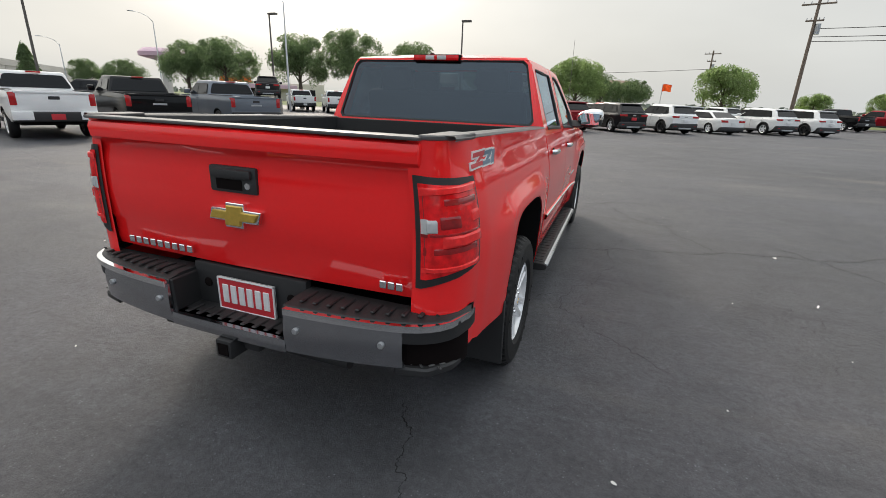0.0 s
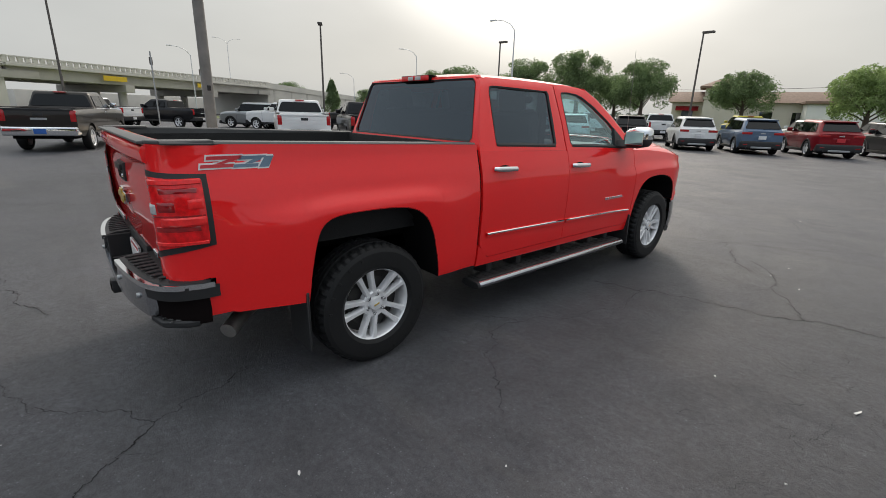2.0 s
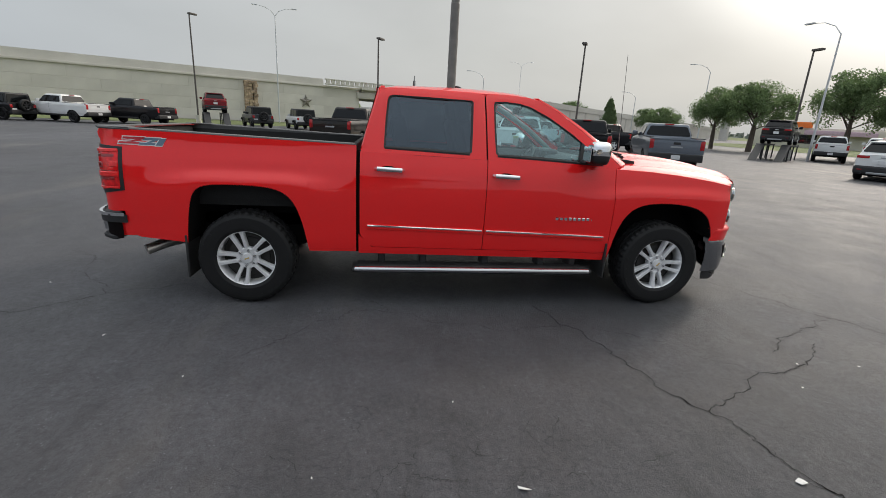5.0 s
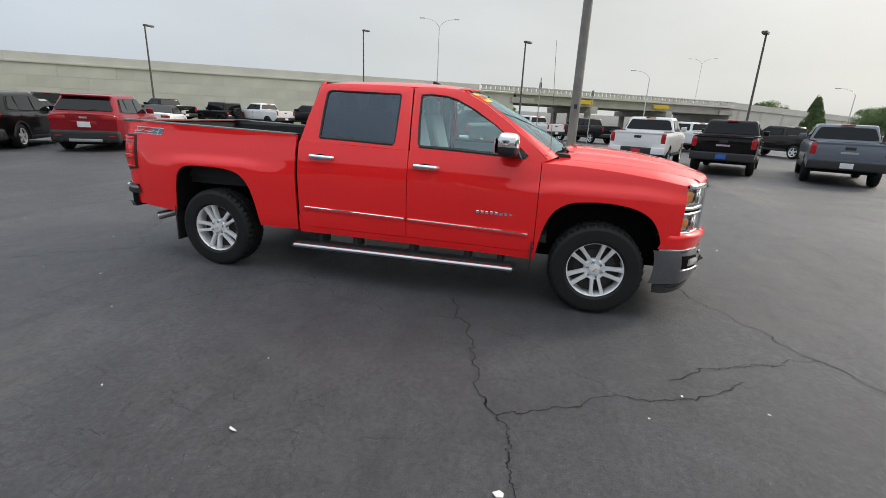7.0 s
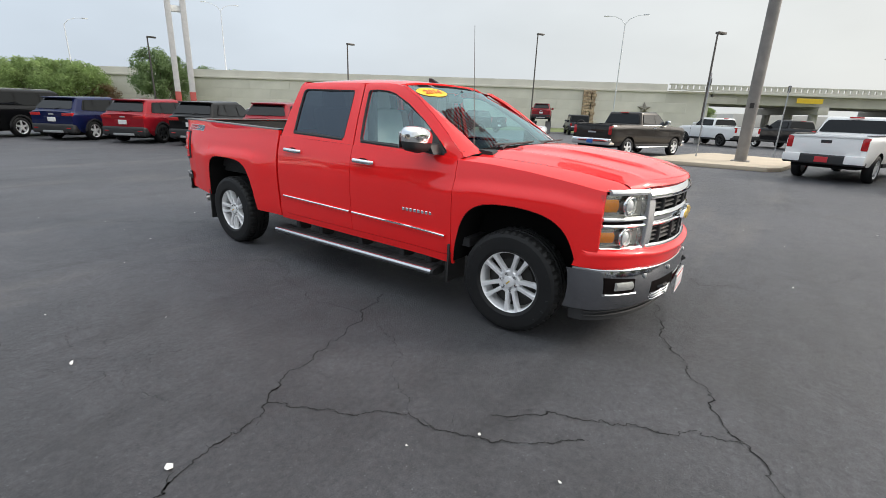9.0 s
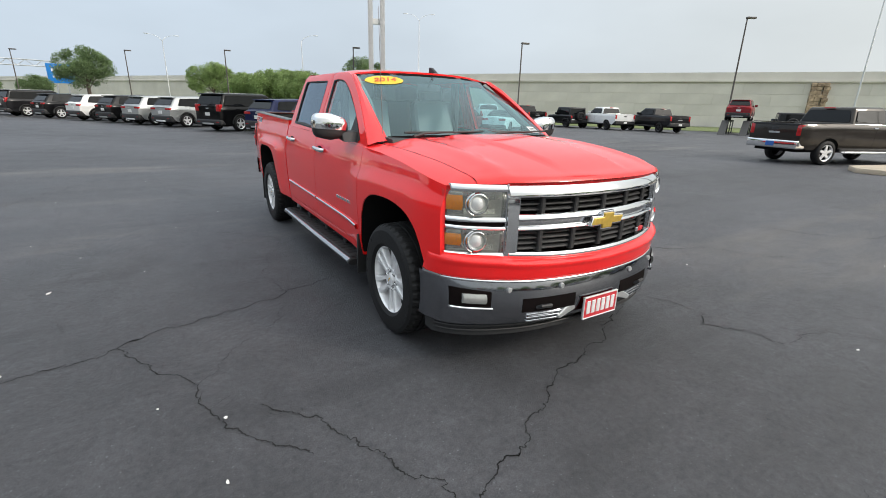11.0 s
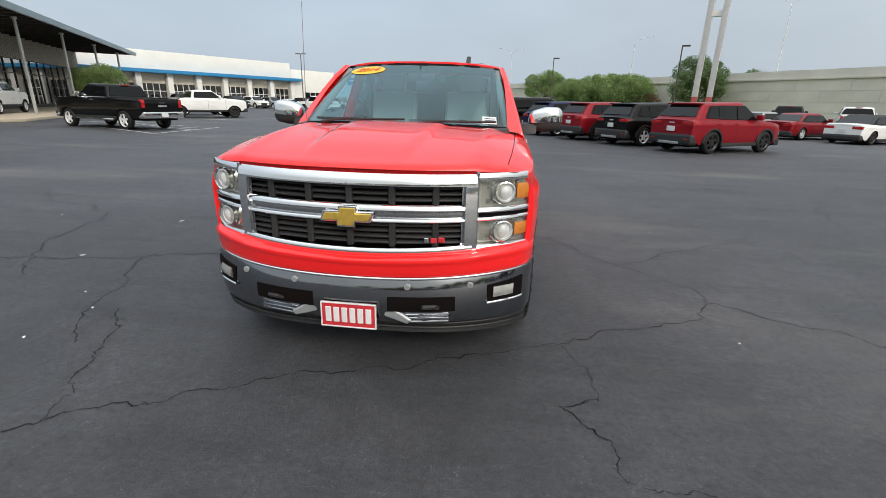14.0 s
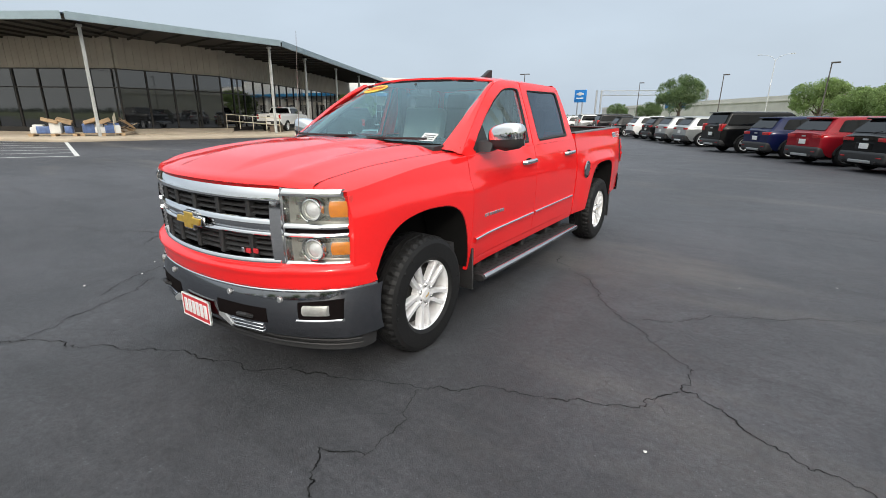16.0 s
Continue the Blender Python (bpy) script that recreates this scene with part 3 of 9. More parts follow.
big_flag()
tagged(part("kerb_island", prism([(-15.3, -0.5), (-15.5, 3.2), (-16.1, 3.6), (-21.5, 4.4), (-22.5, 0.9), (-21.6, 0.4), (-16.0, -0.9)], "z", 0.0, 0.15, 0.03, 2), PAVING), "low sandy concrete island with a rounded kerb", "kerb", kind="structure")
th = thing("post_sign", "thin steel sign post leaning on the island", "sign", pose(-18.9, 0.55, 0.15))
part("post", tube([(0, 0, 0), (0.02, 0, 3.4)], 0.028, 6), STEEL, th)
part("plate", box((-0.02, -0.06, 2.9), (0.0, 0.06, 3.18), 0.004, 1), POLE_BROWN, th)
th = thing("post_sign", "thin steel sign post behind the island", "sign", pose(-22.9, 3.3, 0))
part("post", tube([(0, 0, 0), (-0.02, 0, 3.3)], 0.03, 6), STEEL, th)
part("plate", box((-0.02, -0.06, 3.0), (0.0, 0.06, 3.28), 0.004, 1), POLE_BROWN, th)


def pylon_sign():
    """The twin white legs of a tall roadside sign, joined by cross bars."""
    th = thing("pylon_sign", "twin white legs of a tall roadside pylon sign", "sign", pose(-20.6, -46.8, 0, 0, 0, 155))
    for s in (-1, 1):
        part("leg", box((0.66 * s - 0.26, -0.35, 2.7), (0.66 * s + 0.26, 0.35, 24), 0.02), surf("pale_grey_steel", (0.50, 0.50, 0.50), 0.45, vary=0.08), th)
        part("foot", box((0.66 * s - 0.27, -0.36, 0), (0.66 * s + 0.27, 0.36, 2.7), 0.02), surf("red_sign_foot", (0.34, 0.06, 0.05), 0.5), th, "dull red painted foot")
    for z in (10.1, 15.0, 20):
        part("cross_bar", box((-0.55, -0.2, z), (0.55, 0.2, z + 0.55), 0.02), WHITE_STEEL, th)
    return th


pylon_sign()


def utility_pole(x, y, h, bearing, arms):
    th = thing("utility_pole", "wooden utility pole with cross arms and insulators", "utility pole", pose(x, y, 0, 0, 0, bearing), group="utility poles")
    part("pole", tube([(0, 0, 0), (0, 0, h)], [0.19, 0.12], 10), WOOD_POLE, th)
    for z, w in arms:
        part("cross_arm", box((-w, -0.18, z), (w, -0.06, z + 0.14), 0.01, 1), WOOD_POLE, th)
        for k in (-0.9, -0.45, 0.45, 0.9):
            part("insulator", tube([(k * w, -0.12, z + 0.14), (k * w, -0.12, z + 0.34)], [0.05, 0.03], 6), STEEL, th)
    part("transformer", tube([(0.34, 0, h - 3.1), (0.34, 0, h - 2.2)], 0.22, 12), STEEL, th, "grey transformer can")
    return th


utility_pole(17.0, 51.7, 11.6, -20, ((11.0, 1.3), (9.6, 0.7)))
utility_pole(14.8, 92.5, 11.2, -20, ((10.6, 1.3), (9.4, 0.7)))
utility_pole(72, 18, 12, -20, ((11.2, 1.3), (9.7, 0.7)))


def wire(a, b, sag, r=0.018):
    a, b = Vector(a), Vector(b)
    pts = [a.lerp(b, k / 14) - Vector((0, 0, sag * 4 * (k / 14) * (1 - k / 14))) for k in range(15)]
    tagged(part("overhead_wire", tube(pts, r, 5), FRAME_DARK), "thin dark sagging overhead wire between poles", "cable")


for dz, dx in ((0.3, -1.0), (0.3, 1.0), (-2.2, 0.0), (-2.9, 0.1), (-3.3, 0.0)):
    wire((17.0 + dx, 51.7, 11.2 + dz), (72 + dx, 18, 11.6 + dz), 1.0, 0.03)
wire((14.8, 92.5, 8.2), (-70, 120, 9.5), 1.2, 0.035)


def flag():
    th = thing("orange_flag", "small orange flag on a thin pole above parked cars", "flag", pose(4.2, 39, 0))
    part("pole", tube([(0, 0, 0), (0, 0, 3.3)], 0.02, 6), STEEL, th)
    bm = bmesh.new()
    add_grid(bm, [[(0.02 + 0.13 * i, 0.05 * math.sin(i * 1.3 + j), 2.75 + 0.11 * j + 0.03 * math.sin(i)) for i in range(6)] for j in range(6)])
    bmesh.ops.solidify(bm, geom=bm.faces[:], thickness=0.006)
    part("cloth", bm, ORANGE, th)


flag()


def dealer_sign(x, y, z0, w, h, bearing, label):
    th = thing("dealer_sign", label, "sign", pose(x, y, 0, 0, 0, bearing))
    part("post", box((-0.25 * w, -0.12, 0), (-0.18 * w, 0.12, z0), 0.01, 1), STEEL, th)
    part("post", box((0.18 * w, -0.12, 0), (0.25 * w, 0.12, z0), 0.01, 1), STEEL, th)
    part("cabinet", box((-w / 2, -0.25, z0), (w / 2, 0.25, z0 + h), 0.06), SIGN_BLUE, th)
    part("mark", box((-w * 0.32, -0.275, z0 + h * 0.60), (w * 0.32, -0.25, z0 + h * 0.74), 0.01, 1), PLATE_WHITE, th, "pale plain emblem bar")
    part("mark", box((-w * 0.12, -0.285, z0 + h * 0.54), (w * 0.12, -0.25, z0 + h * 0.80), 0.01, 1), PLATE_WHITE, th, "pale plain emblem block")
    part("lettering_bar", box((-w * 0.3, -0.275, z0 + h * 0.28), (w * 0.3, -0.25, z0 + h * 0.38), 0.01, 1), PLATE_WHITE, th, "pale bar in place of lettering")
    return th


dealer_sign(47.5, -143, 6.2, 4.2, 3.7, -18 + 180, "square blue dealer sign on two posts")
dealer_sign(16, -116, 3.9, 4.2, 3.6, -8 + 180, "square blue dealer sign above parked cars")


def gantry():
    th = thing("sign_gantry", "grey steel truss gantry spanning the highway", "gantry", pose(0, 0, 0))
    a, b = Vector((40.5, -141, 0)), Vector((13, -146, 0))
    for p in (a, a + Vector((1.3, 0.4, 0)), b):
        part("post", tube([p, p + Vector((0, 0, 9.5))], 0.25, 8), STEEL, th)
    for dz in (8.1, 9.4):
        part("chord", tube([a + Vector((0, 0, dz)), b + Vector((0, 0, dz))], 0.12, 6), STEEL, th)
    for k in range(18):
        p, q = a.lerp(b, k / 18), a.lerp(b, (k + 1) / 18)
        part("web", tube([p + Vector((0, 0, 8.1 if k % 2 else 9.4)), q + Vector((0, 0, 9.4 if k % 2 else 8.1))], 0.07, 5), STEEL, th)


gantry()


def water_tower():
    th = thing("water_tower", "distant mauve flat-topped tank on a stem, dim in haze", "tower", pose(-123, 98, 0))
    part("tank", lathe([(0.1, 12.6), (5.0, 12.3), (6.4, 11.2), (6.2, 10.2), (2.0, 9.2), (0.1, 9.1)], 28, Matrix.Rotation(radians(-90), 4, "Y")), MAUVE, th)
    part("stem", tube([(0, 0, 0), (0, 0, 9.4)], 1.2, 14), CONCRETE, th)


water_tower()


# ---- trees ----
def make_tree(name, h, w, leaf, seed, label, clear=0.3, n=9500, size=0.17, cone=False):
    """A tapered trunk with limbs, and a crown of many leaf clumps round the limb ends."""
    rng = random.Random(seed)
    th = thing(name, label, "tree")
    bm = tube([(0, 0, 0), (0.05, 0.02, h * clear), (0.02, 0.06, h * 0.62)], [w * 0.035 + 0.05, w * 0.028 + 0.03, 0.05], 9)
    ends = []
    for k in range(13):
        a = k * 2.4 + rng.uniform(-0.3, 0.3)
        z0 = h * (clear + 0.02 * k + 0.02)
        reach = w * 0.5 * (rng.uniform(0.45, 0.85) if not cone else 0.95 - 0.06 * k)
        z1 = min(h * 0.93, z0 + h * rng.uniform(0.12, 0.42)) if not cone else h * (0.14 + 0.062 * k)
        e = Vector((math.cos(a) * reach, math.sin(a) * reach, z1))
        add_tube(bm, [(0.03, 0.03, z0), (e.x * 0.45, e.y * 0.45, z0 + (z1 - z0) * 0.6), e], [0.07, 0.045, 0.015], 6)
        ends.append(e)
    for k in range(4):
        ends.append(Vector((rng.uniform(-0.12, 0.12) * w, rng.uniform(-0.12, 0.12) * w, h * rng.uniform(0.72, 0.88))))
    part("trunk", bm, BARK, th)
    bm = bmesh.new()
    blobs = [(e, w * rng.uniform(0.10, 0.21)) for e in ends] + [((e + Vector((0, 0, h * 0.6))) * 0.5 if k % 2 else e + Vector((rng.gauss(0, 1), rng.gauss(0, 1), rng.gauss(0, 0.7))) * w * 0.09, w * rng.uniform(0.05, 0.15)) for k, e in enumerate(ends * 2)]
    if not cone:
        for k in range(26):
            u, a = rng.uniform(-0.75, 1), rng.uniform(0, 2 * math.pi)
            rad = math.sqrt(max(0, 1 - u * u)) * w * 0.40
            blobs.append((Vector((rad * math.cos(a), rad * math.sin(a), h * (0.5 + clear * 0.42) + u * h * (0.42 - clear * 0.40))), w * rng.uniform(0.07, 0.14)))
    if cone:
        blobs += [(Vector((0, 0, h * z)), w * 0.44 * (1.06 - z)) for z in (0.2, 0.32, 0.45, 0.57, 0.69, 0.8, 0.9) for _ in range(5)]
    for i in range(n):
        c, r = blobs[rng.randrange(len(blobs))]
        d = Vector((rng.gauss(0, 1), rng.gauss(0, 1), rng.gauss(0, 0.8))).normalized()
        p = c + d * r * rng.uniform(0.35, 1.0) ** 0.7 * rng.choice((1.0, 1.0, 1.0, 1.16))
        if cone:
            lim = w * 0.5 * max(0.06, 1.02 - p.z / h) ** 0.75
            flat = math.hypot(p.x, p.y)
            if flat > lim:
                p.x, p.y = p.x * lim / flat * rng.uniform(0.85, 1.08), p.y * lim / flat * rng.uniform(0.85, 1.08)
            p.z = max(p.z, h * clear) if p.z < h else h - rng.uniform(0, 0.4)
        else:
            mid = Vector((0, 0, h * (0.5 + clear * 0.42)))
            q = p - mid
            e = math.sqrt((q.x / (w * 0.5)) ** 2 + (q.y / (w * 0.5)) ** 2 + (q.z / (h * (0.5 - clear * 0.42))) ** 2)
            if e > 1:
                p = mid + q / e * rng.uniform(0.86, 1.05)
        nrm = (d + Vector((rng.uniform(-1, 1), rng.uniform(-1, 1), rng.uniform(-0.2, 1)))).normalized()
        t = nrm.orthogonal().normalized()
        b = nrm.cross(t)
        s = size * rng.uniform(0.5, 1.15)
        q = [p + t * s, p + b * s * 0.6 + nrm * 0.06, p - t * s * 0.8, p - b * s * 0.55 + nrm * 0.05]
        bm.faces.new([bm.verts.new(v) for v in q])
    part("crown", bm, leaf, th, smooth=0)
    return th


OAK = make_tree("shade_tree", 8.4, 7.4, LEAF, 1, "broad dark green shade tree beyond the parked cars", 0.28, 15000, 0.135)
ELM = make_tree("shade_tree", 7.2, 7.6, LEAF, 2, "wide dark green shade tree beyond the parked cars", 0.30, 14000, 0.135)
ASH = make_tree("young_tree", 6.0, 6.5, LEAF_YOUNG, 3, "bright green young tree beyond the parked cars", 0.22, 13000, 0.125)
BUSH = make_tree("bush_tree", 4.6, 6.5, LEAF_YOUNG, 4, "low bushy green tree by the highway wall", 0.1, 13000, 0.13)
CEDAR = make_tree("cedar_tree", 7.0, 6.0, LEAF, 5, "dense dark green cedar by the highway wall", 0.06, 15000, 0.13)

SPRUCE = make_tree("conifer_tree", 7.0, 4.2, LEAF, 6, "narrow dark green conifer beyond the highway bridge", 0.08, 12000, 0.13, True)


PLANTED = set()


def tree_at(src, bearing, dist, top, ex=1.4, ey=-4.3, turn=0):
    """Stands a tree at a bearing and distance from a spot, grown to a height; the first of a kind is moved, the rest are copies."""
    x, y = ex - dist * math.sin(radians(bearing)), ey + dist * math.cos(radians(bearing))
    nominal = {OAK: 8.4, ELM: 7.2, ASH: 6.0, BUSH: 4.6, CEDAR: 7.0, SPRUCE: 7.0}[src]
    s = top / nominal
    m = pose(x, y, 0, 0, 0, turn)
    if src in PLANTED:
        ob = copy_thing(src, m)
        ob.scale = (s, s, s)
        return ob
    src.matrix_basis = m
    src.scale = (s, s, s)
    PLANTED.add(src)
    return src


tree_at(OAK, 31.5, 56, 8.6, turn=20)
tree_at(OAK, 37.3, 55, 7.6, turn=140)
tree_at(ELM, 45.0, 58, 7.0, turn=60)
tree_at(OAK, 48.6, 60, 6.6, turn=200)
tree_at(OAK, 24.4, 54, 7.4, turn=300)
tree_at(ELM, 27.5, 62, 6.6, turn=10)
tree_at(ELM, 15.0, 60, 6.6, turn=90)
tree_at(ASH, 5.4, 58, 6.6, turn=0)
tree_at(ELM, 2.6, 62, 5.2, turn=30)
tree_at(ELM, -0.6, 62, 4.6, turn=250)
tree_at(ASH, -9.6, 64, 6.3, turn=80)
tree_at(ASH, -17.2, 75, 3.8, turn=180)
tree_at(ASH, -22.5, 80, 4.2, turn=10)
tree_at(ELM, 54.0, 66, 4.6, turn=100)
tree_at(SPRUCE, 65.1, 101, 7.8, 4.8, 1.4, turn=70)
tree_at(ELM, 68.8, 150, 9.2, 4.8, 1.4, turn=70)
tree_at(OAK, 61.0, 100, 5.9, 4.8, 1.4, turn=20)
tree_at(ASH, 95.5, 95, 4.2, 4, 1, turn=20)
tree_at(CEDAR, 156.4, 78, 9.2, 3.4, 3.5, turn=5)
tree_at(CEDAR, 152.0, 96, 8.4, 3.4, 3.5, turn=50)
tree_at(OAK, 149.5, 96, 7.8, 3.4, 3.5, turn=50)
tree_at(BUSH, 169.3, 96, 6.6, 3.4, 3.5, turn=5)
tree_at(BUSH, 166.4, 91, 7.2, 3.4, 3.5, turn=150)
tree_at(BUSH, 163.6, 86, 6.9, 3.4, 3.5, turn=250)
tree_at(ASH, 173.1, 104, 8.6, 3.4, 3.5, turn=50)
tree_at(OAK, -174.7, 75, 7.5, 1.3, 4.8, turn=15)
tree_at(ELM, -171.0, 98, 4.6, 1.3, 4.8, turn=15)
tree_at(ELM, -167.6, 100, 4.4, 1.3, 4.8, turn=115)
tree_at(ASH, -137.0, 50, 3.9, -0.8, 4.9, turn=115)
dry = make_tree("dry_shrub", 3.9, 4.2, LEAF_DRY, 8, "dry brown shrub beside the green bushes", 0.1, 3500, 0.12)
dry.matrix_basis = pose(3.4 - 84 * math.sin(radians(161.2)), 3.5 + 84 * math.cos(radians(161.2)), 0)


def treeline():
    """A far, low, hazy belt of woods along the horizon."""
    rng = random.Random(3)
    bm = bmesh.new()
    for i in range(9000):
        a = rng.uniform(-math.pi, math.pi)
        r = rng.uniform(330, 420)
        p = Vector((r * math.cos(a), r * math.sin(a), rng.uniform(0, 3.0 + 2.5 * noise.noise((3 * math.cos(a), 3 * math.sin(a), 1)))))
        s = rng.uniform(0.8, 2.2)
        d = Vector((rng.gauss(0, 1), rng.gauss(0, 1), rng.gauss(0, 1))).normalized()
        t = d.orthogonal().normalized() * s
        b = d.cross(t) * 0.8
        bm.faces.new([bm.verts.new(v) for v in (p + t, p + b, p - t, p - b)])
    # leaf colour greyed and paled to paint in the haze of distance
    tagged(part("far_woods", bm, surf("haze_toned_far_foliage", (0.16, 0.18, 0.15), 0.9, vary=0.15, scale=0.02), smooth=0), "low hazy belt of far woods on the horizon", "woods", kind="stuff")


treeline()


# ---- parked vehicles ----
@functools.cache
def wheel_meshes(r, width, rim_kind):
    """Tyre and rim of a wheel that faces +x, at the origin."""
    w = width / 2
    rr = r * 0.66
    t = bmesh.new()
    add_lathe(t, [(rr, -w * 0.8), (rr + 0.02, -w), (r - 0.05, -w), (r - 0.012, -w * 0.78), (r, -w * 0.4), (r, w * 0.4), (r - 0.012, w * 0.78), (r - 0.05, w), (rr + 0.02, w), (rr, w * 0.8)], 28)
    d = bmesh.new()
    add_lathe(d, [(rr, -w * 0.8), (rr - 0.02, w * 0.1), (rr - 0.025, w * 0.75), (rr + 0.006, w * 0.92), (rr + 0.004, w * 0.7)], 28)
    n = 5 if rim_kind == "five" else 6
    for k in range(n):
        a = 2 * math.pi * k / n
        m = Matrix.Rotation(a, 4, "X")
        add_prism(d, [(-0.05, 0.05), (0.05, 0.05), (0.032, rr - 0.015), (-0.032, rr - 0.015)], "x", w * 0.5, w * 0.78)
        bmesh.ops.transform(d, matrix=m, verts=d.verts[-8:])
    add_lathe(d, [(0.001, w * 0.82), (0.055, w * 0.8), (0.075, w * 0.5)], 14)
    b = bmesh.new()
    add_lathe(b, [(0.001, w * 0.25), (rr - 0.02, w * 0.25)], 20)
    out = []
    for bmx, nm in ((t, "tyre"), (d, "rim"), (b, "brake")):
        me = bpy.data.meshes.new(nm)
        bmesh.ops.recalc_face_normals(bmx, faces=bmx.faces[:])
        bmx.to_mesh(me)
        bmx.free()
        for p in me.polygons:
            p.use_smooth = True
        me.set_sharp_from_angle(angle=radians(40))
        me.materials.append({"tyre": TYRE, "rim": ALLOY_DARK if rim_kind == "black" else ALLOY, "brake": UNDER}[nm])
        out.append(me)
    return out


def add_wheel(th, x, y, r, width, kind):
    me = wheel_meshes(r, width, kind)
    hub = new("wheel", me[0])
    hub.parent = th
    hub.matrix_basis = pose(x, y, r, 0, 0, 0 if x > 0 else 180)
    for k in (1, 2):
        o = new(me[k].name.split(".")[0], me[k])
        o.parent = hub


TYPES = {
    # length, width, roof height, belt, hood, wheel radius, rear/front axle from the centre, cabin: rear foot, rear roof, front roof, front foot
    "pickup": dict(l=5.85, w=2.04, h=1.93, belt=1.36, hood=1.33, nose=1.24, r=0.405, ax=(-1.72, 1.98), cab=(-0.92, -0.74, 0.50, 1.32), clear=0.49, bed=True),
    "suv": dict(l=4.62, w=1.90, h=1.72, belt=1.10, hood=1.08, nose=0.96, r=0.375, ax=(-1.37, 1.40), cab=(-2.25, -1.76, 0.08, 1.12), clear=0.30, bed=False),
    "big_suv": dict(l=5.30, w=2.04, h=1.90, belt=1.24, hood=1.22, nose=1.08, r=0.40, ax=(-1.50, 1.60), cab=(-2.58, -2.30, 0.45, 1.25), clear=0.34, bed=False),
    "sedan": dict(l=4.80, w=1.84, h=1.45, belt=0.94, hood=0.92, nose=0.72, r=0.33, ax=(-1.40, 1.42), cab=(-1.95, -0.95, 0.25, 1.15), clear=0.22, bed=False),
    "jeep": dict(l=4.40, w=1.88, h=1.85, belt=1.15, hood=1.13, nose=1.08, r=0.41, ax=(-1.45, 1.45), cab=(-1.95, -1.88, 0.30, 0.62), clear=0.45, bed=False),
}


def vehicle(kind, colour, x, y, bearing, label, z=0.0, rims="five", plate=PLATE_WHITE, group="parked vehicles", lower=None, bar=False, roof=None, pale_corner=False, size=1.0):
    """A parked vehicle whose rear bumper stands at x, y and whose nose points to the bearing."""
    s = TYPES[kind]
    L, hw, H, belt, r = s["l"] / 2, s["w"] / 2, s["h"], s["belt"], s["r"]
    name = {"pickup": "pickup_truck", "suv": "suv", "big_suv": "large_suv", "sedan": "sedan_car", "jeep": "off_road_car"}[kind]
    cat = {"pickup": "pickup truck", "suv": "suv", "big_suv": "suv", "sedan": "car", "jeep": "off-roader"}[kind]
    m = pose(x, y, z, 0, 0, bearing) @ pose(0, L, 0)
    th = thing(name, label, cat, m, group)
    th.scale = (size, size, size)
    ya, yb, yc, yd = s["cab"]
    clear = s["clear"]
    # outline tables along the length
    end_r = 0.30 if kind != "jeep" else 0.12
    top = [(-L, belt - 0.04), (ya, belt), (yd, s["hood"] + 0.02), (L - 0.5, s["hood"] - 0.04), (L - 0.1, s["nose"]), (L, s["nose"] - 0.12)]
    if kind == "sedan":
        top = [(-L, 0.92), (-L + 0.3, 0.97), (ya, 0.98), (yb, belt), (yd, s["hood"]), (L - 0.4, 0.80), (L, 0.66)]

    def half(yy):
        e = 1.0
        blunt = kind in ("pickup", "jeep")
        for end, f in ((-L, 0.04 if blunt else 0.12), (L, 0.13)):
            d = abs(yy - end)
            if d < 0.6:
                e -= f * (1 - d / 0.6) ** 2.4
        return hw * e

    arch = r + (0.10 if kind == "pickup" else 0.07)

    def bottom(yy):
        zz = clear + (0.06 if abs(yy) > L - 0.4 else 0)
        for a in s["ax"]:
            d = abs(yy - a)
            if d < arch:
                zz = max(zz, r + math.sqrt(max(0, arch * arch - d * d)) * (0.93 if kind != "pickup" else 0.97))
        return zz

    ys = sorted({-L, -L + 0.04, -L + 0.1, -L + 0.18, -L + 0.28, -L + 0.4, -L + 0.55, L - 0.5, L - 0.3, L - 0.15, L - 0.05, L, ya, yd, 0.0} |
                {a + arch * math.cos(k * math.pi / 10) for a in s["ax"] for k in range(11)} | {a + d for a in s["ax"] for d in (-arch - 0.02, arch + 0.02)})
    bed_in = kind == "pickup"
    rows = []
    for yy in ys:
        zt, zb, h2 = lerp(top, yy), bottom(yy), half(yy)
        sec = []
        for f in (0, 0.12, 0.3, 0.5, 0.66, 0.76, 0.82, 0.90, 0.96, 1.0):
            zz = zb + (zt - zb) * f
            g = (zz - clear) / (zt - clear)
            xx = h2 - 0.06 * max(0, 0.25 - g) / 0.25 - 0.03 * abs(g - 0.62) + 0.010 * math.exp(-((g - 0.80) / 0.06) ** 2) - (0.045 * max(0, g - 0.88) / 0.12)
            sec.append((xx, yy, zz))
        if bed_in and -L + 0.02 < yy < ya:
            sec += [(h2 - 0.15, yy, zt), (h2 - 0.16, yy, 0.82), (0, yy, 0.82)]
        else:
            sec += [(h2 - 0.13, yy, zt + 0.012), (h2 * 0.5, yy, zt + 0.035), (0, yy, zt + 0.045)]
        rows.append(sec)
    bm = bmesh.new()
    full = [[(-p[0], p[1], p[2]) for p in sec] + [p for p in sec[::-1][1:]] for sec in rows]
    g = add_grid(bm, full, flip=True)
    bm.faces.new(g[0])
    bm.faces.new(g[-1][::-1])
    bmesh.ops.recalc_face_normals(bm, faces=bm.faces[:])
    body = part("body", bm, colour, th, smooth=38)
    # dark sills, wheel wells and underside
    bm = bmesh.new()
    add_box(bm, (-hw * 0.78, -L + 0.15, clear - 0.08), (hw * 0.78, L - 0.2, clear + 0.35))
